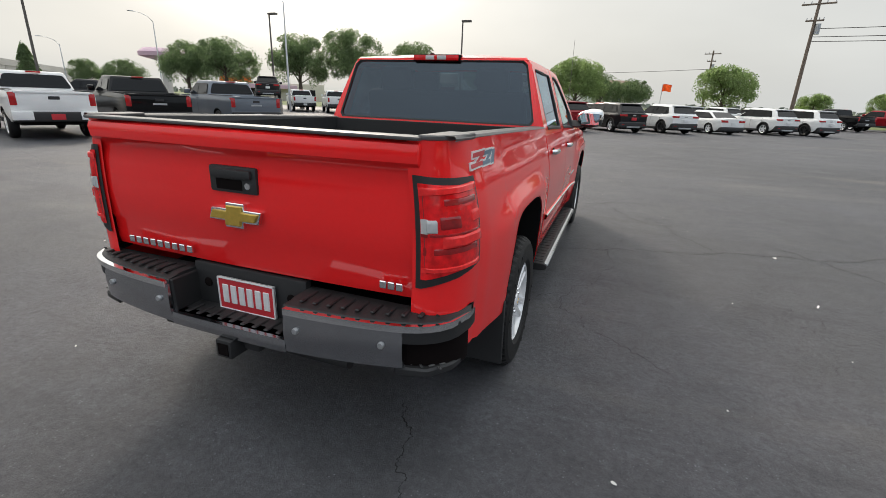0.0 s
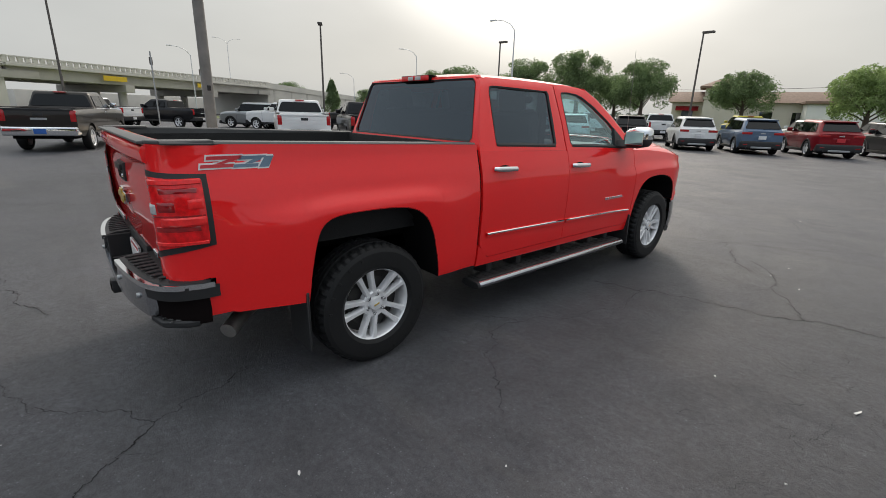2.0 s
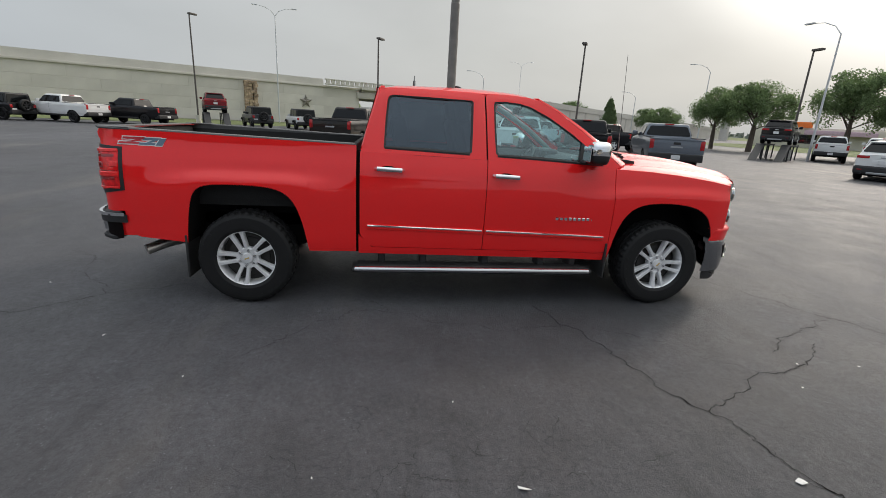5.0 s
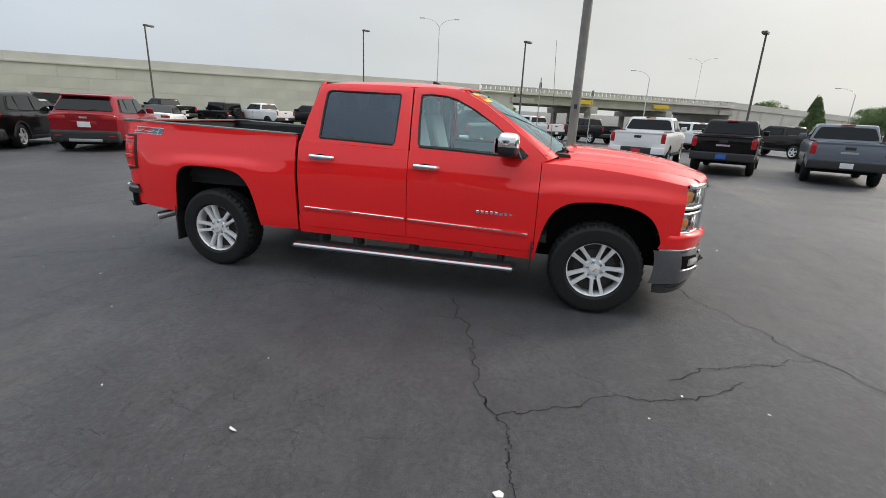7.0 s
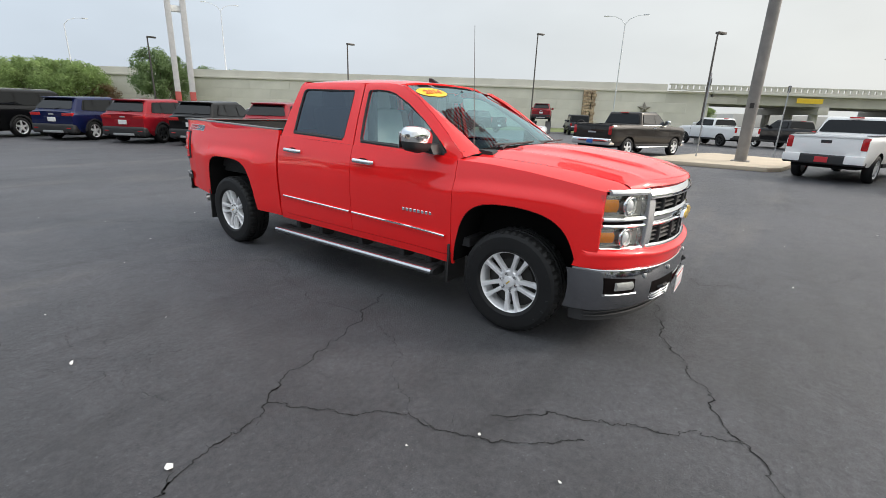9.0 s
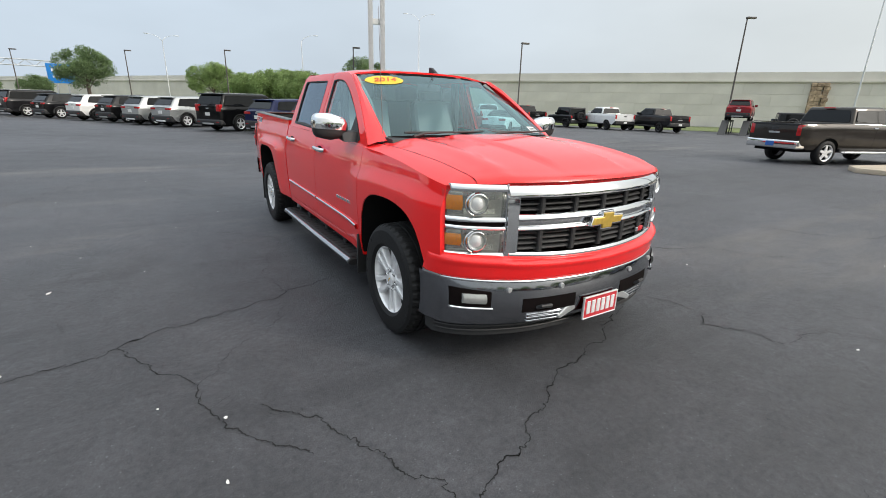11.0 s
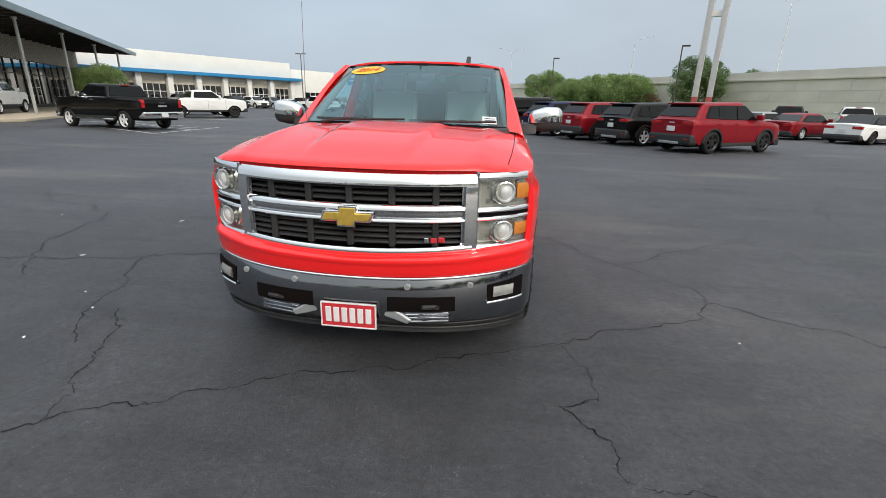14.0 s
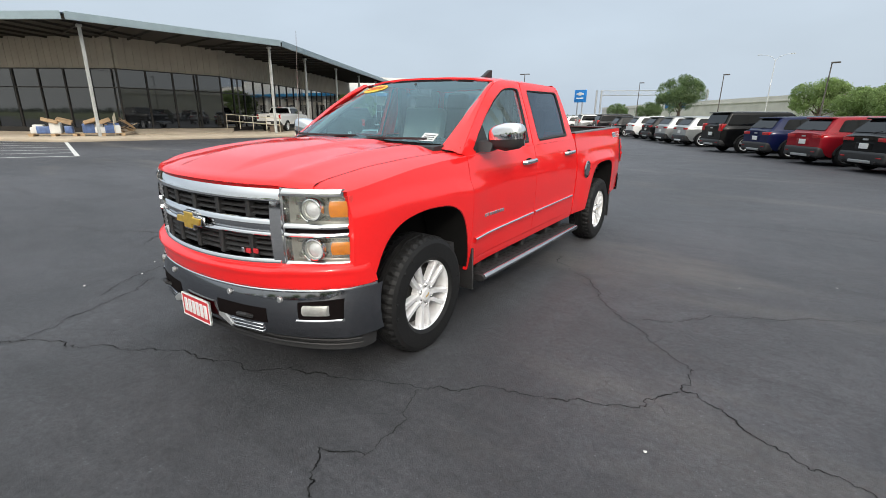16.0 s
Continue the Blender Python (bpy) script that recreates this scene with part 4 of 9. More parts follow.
    for a in s["ax"]:
        add_box(bm, (-hw + 0.06, a - arch - 0.02, clear + 0.1), (hw - 0.06, a + arch + 0.02, r * 2 + 0.05))
    part("underbody", bm, UNDER, th, smooth=0)
    part("sill", box((-hw - 0.004, s["ax"][0] + arch, clear - 0.05), (-hw + 0.1, s["ax"][1] - arch, clear + 0.07), 0.02), lower or TRIM_BLACK, th)
    part("sill", box((hw - 0.1, s["ax"][0] + arch, clear - 0.05), (hw + 0.004, s["ax"][1] - arch, clear + 0.07), 0.02), lower or TRIM_BLACK, th)
    # cabin
    hb, hr = hw - 0.06, hw - (0.24 if kind not in ("jeep", "big_suv") else 0.13)
    zb0 = belt - 0.03
    bm = bmesh.new()
    drop, nip = (0.07, 0.06) if kind == "suv" else ((0.03, 0.02) if kind == "big_suv" else (0.03, 0.0))
    tb = 1 - nip
    vs = [bm.verts.new(p) for p in ((-hb * tb, ya, zb0), (hb * tb, ya, zb0), (hb, yd, zb0), (-hb, yd, zb0), (-hr * tb, yb, H - drop), (hr * tb, yb, H - drop), (hr, yc, H), (-hr, yc, H))]
    for f in ((0, 1, 5, 4), (1, 2, 6, 5), (2, 3, 7, 6), (3, 0, 4, 7), (4, 5, 6, 7)):
        bm.faces.new([vs[i] for i in f])
    bmesh.ops.recalc_face_normals(bm, faces=bm.faces[:])
    bmesh.ops.bevel(bm, geom=[e for e in bm.edges if not e.is_boundary], offset=0.075 if kind in ("jeep", "pickup") else 0.11, segments=4, affect="EDGES", profile=0.5)
    part("cabin", bm, roof or colour, th)

    def side_x(zz, yy):
        return (hb + (hr - hb) * (zz - zb0) / (H - drop * 0.5 - zb0)) * (1 - nip * min(1, max(0, (yc - yy) / (yc - yb))))

    def skin(yy, zz):
        g = (zz - clear) / (lerp(top, yy) - clear)
        return half(yy) - 0.06 * max(0, 0.25 - g) / 0.25 - 0.03 * abs(g - 0.62) + 0.010 * math.exp(-((g - 0.80) / 0.06) ** 2) - (0.045 * max(0, g - 0.88) / 0.12)

    def pane(name, pts, out, lift=0.020, material=TINT):
        bm = bmesh.new()
        ring = []
        for k in range(4):  # rounded corners
            p, a, b = (Vector(pts[(k + j) % 4]) for j in (0, -1, 1))
            ra, rb = min(0.07, (a - p).length * 0.4), min(0.07, (b - p).length * 0.4)
            ua, ub = p + (a - p).normalized() * ra, p + (b - p).normalized() * rb
            ring += [ua, ua.lerp(ub, 0.5).lerp(p, 0.42), ub]
        v = [bm.verts.new(p) for p in ring]
        f = bm.faces.new(v)
        f.normal_update()
        if f.normal.dot(Vector(out)) < 0:
            f.normal_flip()
        bmesh.ops.translate(bm, verts=v, vec=f.normal * lift)
        bmesh.ops.solidify(bm, geom=[f], thickness=0.008)
        part(name, bm, material, th, smooth=0)

    def edge_y(zz, front):
        f = (zz - zb0) / ((H if front else H - drop) - zb0)
        return yd + (yc - yd) * f if front else ya + (yb - ya) * f

    lo, hi = belt + 0.035, H - (0.145 if kind in ("suv", "big_suv") else 0.14)
    mids = {"pickup": [0.18], "suv": [-1.15, -0.25], "big_suv": [-1.55, -0.45], "sedan": [-0.15], "jeep": [-1.0, -0.2]}[kind]
    cuts = [None] + mids + [None]
    for sgn in (-1, 1):
        for i in range(len(cuts) - 1):
            a0 = edge_y(lo, False) + 0.16 if cuts[i] is None else cuts[i] + 0.04
            a1 = edge_y(hi, False) + 0.15 if cuts[i] is None else cuts[i] + 0.04
            b0 = edge_y(lo, True) - 0.22 if cuts[i + 1] is None else cuts[i + 1] - 0.04
            b1 = edge_y(hi, True) - 0.12 if cuts[i + 1] is None else cuts[i + 1] - 0.04
            if kind == "sedan" and cuts[i] is None:
                a0 += 0.25
            if kind == "suv" and cuts[i] is None:
                a0, a1 = a0 + 0.34, a1 + 0.20
            h0, h1 = hi - drop * 0.6 * (cuts[i] is None), hi
            pts = [(sgn * side_x(lo, a0), a0, lo + 0.05 * (cuts[i] is None)), (sgn * side_x(lo, b0), b0, lo), (sgn * side_x(h1, b1), b1, h1), (sgn * side_x(h0, a1), a1, h0)]
            pane("side_window", pts, (sgn, 0, 0.2))
        # the glossy black surround that ties the side windows together
        a0, a1 = edge_y(lo, False) + (0.14 if kind != "suv" else 0.42), edge_y(hi, False) + (0.13 if kind != "suv" else 0.28)
        b0, b1 = edge_y(lo, True) - 0.17, edge_y(hi, True) - 0.08
        pane("window_surround", [(sgn * side_x(lo - 0.02, a0), a0, lo - 0.02 + 0.05 * (kind == "suv")), (sgn * side_x(lo - 0.02, b0), b0, lo - 0.02), (sgn * side_x(hi + 0.02, b1), b1, hi + 0.02), (sgn * side_x(hi + 0.02, a1), a1, hi + 0.02 - drop * 0.6)], (sgn, 0, 0.2), 0.014, GLOSS_BLACK)
        if bar:
            part("window_trim", tube([(sgn * (side_x(lo - 0.05, a0) + 0.012), a0, lo - 0.05), (sgn * (side_x(lo - 0.05, b0) + 0.012), b0, lo - 0.05), (sgn * (side_x(lo - 0.02, b0) + 0.012), b0 + 0.02, lo - 0.02)], 0.014, 6), CHROME, th, "chrome window line")
            part("step_bar", tube([(sgn * (hw - 0.02), s["ax"][0] + arch + 0.12, clear - 0.06), (sgn * (hw + 0.03), s["ax"][0] + arch + 0.2, clear - 0.06), (sgn * (hw + 0.03), s["ax"][1] - arch - 0.2, clear - 0.06), (sgn * (hw - 0.02), s["ax"][1] - arch - 0.12, clear - 0.06)], 0.045, 8), CHROME, th, "chrome side step")
        for yy in [c - 0.02 for c in mids] + ([s["ax"][1] - arch - 0.10] if kind != "jeep" else []):
            bm = bmesh.new()
            add_grid(bm, [[(sgn * (skin(yy, zz) + 0.0025), yy + dy, zz) for dy in (-0.006, 0.006)] for zz in [clear + 0.10 + (belt - 0.04 - clear - 0.10) * k / 9 for k in range(10)]], flip=sgn > 0)
            bmesh.ops.recalc_face_normals(bm, faces=bm.faces[:])
            part("door_gap", bm, UNDER, th, smooth=0)
    for nm, front in (("windscreen", True), ("rear_window", False)):
        z1, z2 = lo + (0.0 if front else (0.06 if kind in ("suv", "big_suv") else 0.02)), H - (0.10 if front else 0.10 + drop)
        y1, y2 = edge_y(z1, front), edge_y(z2, front)
        nb = 0.085 + (0 if front else hb * nip)
        pane(nm, [(-hb + nb, y1, z1), (hb - nb, y1, z1), (hr - nb + 0.02, y2, z2), (-hr + nb - 0.02, y2, z2)], (0, 1 if front else -1, 0.4))
    # lamps, bumpers, plate, mirrors
    tz0, tz1 = {"pickup": (0.95, 1.30), "suv": (0.94, 1.055), "big_suv": (1.00, 1.34), "sedan": (0.74, 0.88), "jeep": (0.85, 1.08)}[kind]
    tw = {"pickup": 0.16, "suv": 0.42, "big_suv": 0.26, "sedan": 0.45, "jeep": 0.18}[kind]
    blunt_end = kind in ("pickup", "jeep")
    for sgn in (-1, 1):
        xo = half(-L + 0.03) + (-0.015 if blunt_end else 0.012)
        lo3, hi3 = sorted((sgn * (xo - tw), sgn * xo))
        part("tail_light", box((lo3, -L - 0.012, tz0), (hi3, -L + (0.14 if blunt_end else 0.30), tz1), 0.02), RED_LENS, th, "red tail lamp")
        xo = half(L - 0.1) - 0.03
        lo3, hi3 = sorted((sgn * (xo - 0.38), sgn * xo))
        nz = s["nose"]
        part("headlight", box((lo3, L - 0.22, nz - 0.36), (hi3, L + 0.006, nz - 0.17), 0.03), CLEAR_LENS, th)
        lo3, hi3 = sorted((sgn * (hw - 0.05), sgn * (hw + 0.17)))
        part("mirror", box((lo3, yd - 0.42, belt + 0.02), (hi3, yd - 0.27, belt + 0.21), 0.04), colour if not bar else CHROME, th)
    part("grille", box((-hw * 0.5, L - 0.06, s["nose"] - 0.50), (hw * 0.5, L + 0.01, s["nose"] - 0.17), 0.03), TRIM_BLACK, th)
    bump = (CHROME if bar else TRIM_BLACK)
    wide = 0.95 if blunt_end else 0.92
    bz = (clear + 0.02, clear + 0.30) if kind == "pickup" else (clear - 0.02, clear + (0.34 if kind == "suv" else 0.26))
    part("rear_bumper", box((-hw * wide, -L - (0.10 if blunt_end else 0.05), bz[0]), (hw * wide, -L + 0.3, bz[1]), 0.09 if not blunt_end else 0.05, 3), bump, th, smooth=50)
    part("front_bumper", box((-hw * 0.93, L - 0.25, clear - 0.06), (hw * 0.93, L + 0.05, clear + 0.2), 0.06), bump, th)
    pz = {"pickup": clear + 0.16, "suv": 0.80, "big_suv": 0.86, "sedan": 0.66, "jeep": 0.72}[kind]
    py = -L - (0.112 if kind == "pickup" else 0.035)
    px = -0.62 if kind == "jeep" else 0
    part("licence_plate", box((px - 0.16, py, pz - 0.08), (px + 0.16, py + 0.03, pz + 0.08), 0.006, 1), plate, th)
    if kind == "pickup":
        part("tailgate", box((-hw + 0.17, -L - 0.008, clear + 0.34), (hw - 0.17, -L + 0.06, belt - 0.06), 0.02), colour, th)
        part("tailgate_handle", box((-0.13, -L - 0.016, belt - 0.24), (0.13, -L, belt - 0.15), 0.005, 1), TRIM_BLACK, th)
        part("bed_rail_cap", box((-hw + 0.04, -L + 0.05, belt - 0.005), (-hw + 0.17, ya - 0.05, belt + 0.022), 0.008, 1), TRIM_BLACK, th)
        part("bed_rail_cap", box((hw - 0.17, -L + 0.05, belt - 0.005), (hw - 0.04, ya - 0.05, belt + 0.022), 0.008, 1), TRIM_BLACK, th)
        part("third_light", box((-0.18, yb - 0.1, H - 0.07), (0.18, yb - 0.03, H - 0.03), 0.008, 1), RED_LENS, th)
    if kind == "jeep":
        sp = new("spare_wheel", wheel_meshes(r, 0.26, rims)[0])
        sp.parent = th
        sp.matrix_basis = pose(0.05, -L - 0.14, 1.02, 0, 0, -90)
        for k in (1, 2):
            o = new(("rim", "brake")[k - 1], wheel_meshes(r, 0.26, rims)[k])
            o.parent = sp
        for a in s["ax"]:
            for sgn in (-1, 1):
                lo3, hi3 = sorted((sgn * (hw - 0.1), sgn * (hw + 0.09)))
                part("wheel_flare", prism([(a - arch - 0.1, r + 0.2), (a - arch * 0.7, r + arch - 0.05), (a + arch * 0.7, r + arch - 0.05), (a + arch + 0.1, r + 0.2), (a + arch + 0.03, r + 0.2), (a + arch * 0.62, r + arch - 0.12), (a - arch * 0.62, r + arch - 0.12), (a - arch - 0.03, r + 0.2)], "x", lo3, hi3), TRIM_BLACK, th)
    if pale_corner:
        for sgn in (-1, 1):
            lo3, hi3 = sorted((sgn * hw * 0.52, sgn * hw * 0.97))
            part("bumper_corner", box((lo3, -L - 0.115, bz[0] + 0.05), (hi3, -L + 0.1, bz[1] + 0.005), 0.03), colour, th, "white bumper corner")
    if kind == "pickup":
        part("gate_lip", box((-hw + 0.17, -L - 0.03, belt - 0.085), (hw - 0.17, -L + 0.06, belt - 0.02), 0.02), colour if not bar else TRIM_BLACK, th)
        if colour is not WHITE:
            part("badge", box((-0.21, -L - 0.014, belt - 0.36), (0.21, -L, belt - 0.30), 0.004, 1), STEEL, th, "plain badge bar")
    if kind in ("suv", "big_suv"):
        part("badge", box((-0.10, -L - 0.012, belt - 0.13), (0.10, -L + 0.02, belt - 0.08), 0.006, 1), STEEL, th, "plain emblem bar")
        part("gate_recess", box((-0.33, -L - 0.006, 0.68), (0.33, -L + 0.03, 0.92), 0.03), colour, th)
        part("skid_plate", box((-0.42, -L - 0.066, clear + 0.0), (0.42, -L + 0.05, clear + 0.09), 0.02), SILVER if colour is not SILVER else ALLOY, th, "silver skid plate")
        part("rear_wiper", tube([(0.02, edge_y(lo + 0.06, False) - 0.03, lo + 0.06), (0.30, edge_y(lo + 0.11, False) - 0.03, lo + 0.11)], 0.010, 5), TRIM_BLACK, th)
        part("reflector", box((-hw * 0.80, -L - 0.062, 0.46), (-hw * 0.62, -L, 0.49), 0.004, 1), RED_LENS, th)
        part("reflector", box((hw * 0.62, -L - 0.062, 0.46), (hw * 0.80, -L, 0.49), 0.004, 1), RED_LENS, th)
        for a in s["ax"]:
            for sgn in (-1, 1):
                bm = bmesh.new()
                add_grid(bm, [[(sgn * (half(a) + dx), a + q * math.cos(k * math.pi / 14), max(clear - 0.02, r + q * math.sin(k * math.pi / 14) * 0.95)) for q, dx in ((arch - 0.02, -0.05), (arch - 0.01, 0.010), (arch + 0.05, 0.010), (arch + 0.06, -0.03))] for k in range(15)])
                bmesh.ops.recalc_face_normals(bm, faces=bm.faces[:])
                part("arch_trim", bm, lower or TRIM_BLACK, th)
        part("rear_spoiler", box((-hr * tb + 0.03, yb - 0.17, H - drop - 0.055), (hr * tb - 0.03, yb + 0.1, H - drop - 0.005), 0.02), roof or colour, th)
        for sgn in (-1, 1) if kind == "big_suv" else ():
            part("roof_rail", tube([(sgn * (hr - 0.10), yb + 0.15, H - drop * 0.9 - 0.01), (sgn * (hr - 0.09), yb + 0.3, H - drop * 0.7 + 0.025), (sgn * (hr - 0.07), yc - 0.25, H + 0.02), (sgn * (hr - 0.07), yc - 0.1, H - 0.015)], 0.012, 6), STEEL if kind == "big_suv" else TRIM_BLACK, th)
    if kind in ("suv", "sedan"):
        for sgn in (-1, 1):
            part("exhaust_tip", tube([(sgn * 0.6, -L - 0.12, clear + 0.03), (sgn * 0.6, -L + 0.1, clear + 0.03)], 0.04, 10), ALLOY_DARK, th)
    for a in s["ax"]:
        for sgn in (-1, 1):
            add_wheel(th, sgn * (hw - 0.135), a, r, 0.25, rims)
    for sgn in (-1, 1):
        for yy in mids[-2:]:
            part("door_handle", box(*[tuple(c) for c in zip(*[sorted(q) for q in ((sgn * (hw - 0.01), sgn * (hw + 0.02)), (yy - 0.16, yy + 0.02), (belt - 0.14, belt - 0.10))])], 0.008, 1), CHROME if bar else colour, th)
    return th


BLACK, WHITE, GREY, SILVER = paint("black", 0.004, 0.004, 0.0045), paint("white", 0.80, 0.80, 0.79, 0.0), paint("grey", 0.075, 0.08, 0.09, 0.3), paint("silver", 0.42, 0.43, 0.43, 0.6)
DARK, BLUE, RED, MAROON = paint("dark_grey", 0.014, 0.014, 0.016), paint("deep_blue", 0.006, 0.011, 0.055), paint("bright_red", 0.25, 0.008, 0.016), paint("dark_red", 0.22, 0.010, 0.016)
SLATE, GOLD, BRONZE, STEELGREY = paint("slate_blue", 0.11, 0.16, 0.24, 0.2), paint("yellow_green", 0.42, 0.36, 0.03), paint("dark_bronze", 0.030, 0.026, 0.023, 0.3), paint("steel_grey", 0.17, 0.19, 0.22, 0.3)
BLUE_PLATE = surf("blue_plate", (0.03, 0.12, 0.42), 0.4)
V = 31.5  # heading of the cars parked to the north

# the row north of the red truck, noses to the trees
for kind, col, x, y, lab, rim in (
        ("suv", WHITE, -12.0, 19.6, "white suv parked in a row, rear to the lane", "five"),
        ("suv", BLACK, -9.0, 20.4, "black suv parked in a row, rear to the lane", "black"),
        ("suv", WHITE, -6.3, 22.2, "white suv with a black rear bumper in a row", "black"),
        ("suv", SLATE, -3.6, 22.7, "slate blue suv parked in a row", "five"),
        ("suv", MAROON, -0.9, 24.0, "dark red suv parked in a row", "five"),
        ("suv", DARK, 2.1, 25.4, "dark grey suv parked in a row", "five"),
        ("suv", WHITE, 5.0, 27.0, "white suv with black wheels in a row", "black"),
        ("sedan", WHITE, 8.0, 29.6, "white sedan parked in a row", "five"),
        ("suv", WHITE, 11.6, 32.2, "white compact suv parked in a row", "five"),
        ("suv", WHITE, 14.2, 33.2, "white compact suv at the row's end", "black")):
    vehicle(kind, col, x, y, V, lab, rims=rim, plate=PLATE_RED if col in (MAROON, DARK) else PLATE_WHITE, group="cars in the north row")
for kind, col, x, y, lab in (
        ("pickup", WHITE, -15.6, 27.5, "white pickup truck in the back row"), ("pickup", WHITE, -11.6, 30, "white pickup truck behind the suvs"),
        ("pickup", GOLD, -6.8, 33.5, "yellow pickup truck behind the suvs"), ("suv", WHITE, -3.6, 34.8, "white suv in the back row"),
        ("suv", DARK, 0.0, 36.5, "dark suv in the back row"), ("suv", MAROON, 1.2, 33.2, "dark red suv in the back row"), ("suv", WHITE, 7.6, 41, "white suv in the far row"),
        ("suv", WHITE, 10.6, 42.5, "white suv in the far row"), ("suv", WHITE, 13.6, 44, "white suv in the far row"), ("suv", WHITE, 17.0, 45.5, "white suv in the far row"),
        ("pickup", BLACK, 21.6, 47.5, "black pickup truck in the far row"), ("pickup", RED, 26.2, 50, "red pickup truck in the far row"), ("pickup", RED, 30.0, 51, "red pickup truck at the far row's end")):
    vehicle(kind, col, x, y, V, lab, group="cars in the back row")

# three pickups and their neighbours to the west
vehicle("pickup", WHITE, -13.75, 4.45, 70, "white heavy-duty pickup truck with its tailgate to the lane", pale_corner=True, plate=PLATE_RED)
vehicle("pickup", BLACK, -12.95, 7.1, 67.5, "glossy black pickup truck beside a white one", bar=False, plate=BLUE_PLATE)
vehicle("pickup", STEELGREY, -11.8, 10.25, 68, "steel grey pickup truck with a black bumper", rims="black")
vehicle("pickup", BRONZE, -16.1, -3.2, 70.5, "dark bronze pickup truck with a chrome bumper", bar=True, plate=BLUE_PLATE)
vehicle("pickup", DARK, -33.6, 5.8, 128, "dark grey pickup truck by the verge")
vehicle("big_suv", SILVER, -32.0, 11.3, 125, "silver large suv by the verge")
vehicle("pickup", WHITE, -33.6, 1.6, 135, "white pickup truck by the verge", rims="black")
vehicle("pickup", DARK, -26.6, 17.0, 115, "dark pickup truck behind a black one")
vehicle("pickup", WHITE, -27.5, 12.0, 120, "white pickup truck behind the row")
for kind, col, x, y, b, lab in (
        ("pickup", BLACK, -29.2, -29.0, 165, "black pickup truck by the verge"), ("jeep", DARK, -31.6, -26.0, 165, "dark grey off-road car with a spare wheel"),
        ("pickup", WHITE, -32.4, -21.6, 163, "white pickup truck by the verge"), ("pickup", DARK, -34.0, -17.6, 163, "dark pickup truck by the verge"),
        ("jeep", GREY, -39.0, -11.8, 118, "grey off-road car with a spare wheel"), ("jeep", WHITE, -39.2, -8.0, 115, "white off-road car with a black roof")):
    vehicle(kind, col, x, y, b, lab, rims="black", group="vehicles by the verge", roof=TRIM_BLACK if kind == "jeep" else None)


def display_ramp(x, y, bearing, col, lab):
    """A black steel display stand with a pair of ramps, and the car shown on it."""
    m = pose(x, y, 0, 0, 0, bearing)
    th = thing("display_stand", "black steel display stand with two ramps", "stand", m)
    for sx in (-0.75, 0.75):
        part("runway", box((sx - 0.25, 0, 1.0), (sx + 0.25, 4.6, 1.12), 0.01, 1), TRIM_BLACK, th)
        for yy in (0.2, 2.3, 4.4):
            part("leg", tube([(sx - 0.2, yy, 0), (sx - 0.2, yy, 1.0)], 0.045, 6), TRIM_BLACK, th)
            part("leg", tube([(sx + 0.2, yy, 0), (sx + 0.2, yy, 1.0)], 0.045, 6), TRIM_BLACK, th)
        part("ramp", prism([(-2.0, 0.0), (-1.9, 0.06), (0.0, 1.12), (0.0, 1.0)], "x", sx - 0.25, sx + 0.25), TRIM_BLACK, th)
    vehicle("suv", col, *(m @ Vector((0, 0.05, 0)))[:2], bearing, lab, z=1.12)


display_ramp(-38.6, -15.6, 112, MAROON, "dark red suv raised on a display stand")
display_ramp(-25.0, 26.2, 40, DARK, "dark suv raised on a display stand")
vehicle("pickup", WHITE, -25.3, 31.2, 45, "white pickup truck by the grass")
vehicle("pickup", WHITE, -21.6, 31.0, 40, "white pickup truck by the grass")
vehicle("pickup", WHITE, -17.4, 31.0, 36, "white pickup truck near the trees")

# the long row to the south, noses to the highway
for kind, col, x, y, lab, rim in (
        ("suv", RED, -6.7, -12.6, "bright red suv with black wheels, first in a row", "black"), ("suv", BLACK, -5.1, -15.0, "black suv with chrome side trim in a row", "five"),
        ("suv", RED, -3.7, -17.3, "red suv with black wheels in a row", "black"), ("suv", BLUE, -2.2, -19.8, "deep blue suv in a row", "five"),
        ("big_suv", BLACK, -0.3, -22.4, "large black suv with bright roof rails in a row", "five"), ("suv", SILVER, 1.7, -26.6, "silver suv in a row", "five"),
        ("suv", SILVER, 3.2, -29.2, "pale silver suv in a row", "five"), ("suv", BLACK, 4.7, -32.2, "black suv in a row", "five"), ("suv", WHITE, 6.5, -35.0, "white suv in a row", "black"),
        ("suv", BLACK, 8.8, -38.5, "black suv in a row", "five"), ("big_suv", DARK, 11.4, -42.0, "dark large suv in a row", "five"), ("big_suv", SILVER, 14.1, -44.6, "silver large suv in a row", "five"),
        ("suv", WHITE, 17.0, -48.2, "white suv in a row", "five")):
    vehicle(kind, col, x, y, LOT, lab, rims=rim, group="cars in the south row", size=1.03 if "first" in lab else 1.0)
vehicle("big_suv", WHITE, 20.6, -53.2, -106, "white suv crossing the end of the row", rims="black")
vehicle("sedan", MAROON, -15.8, -23.4, LOT, "dark red sedan parked near the highway", rims="five")
vehicle("sedan", WHITE, -17.6, -20.9, LOT, "white sedan with a black roof parked near the highway", rims="black", roof=TRIM_BLACK)
vehicle("sedan", SILVER, -17.5, -31.0, LOT, "silver sedan parked behind the red ones")
vehicle("pickup", DARK, -21.5, -33.0, 150, "dark pickup truck behind the sedans")
vehicle("pickup", WHITE, -24.0, -29.5, 150, "white pickup truck behind the sedans")


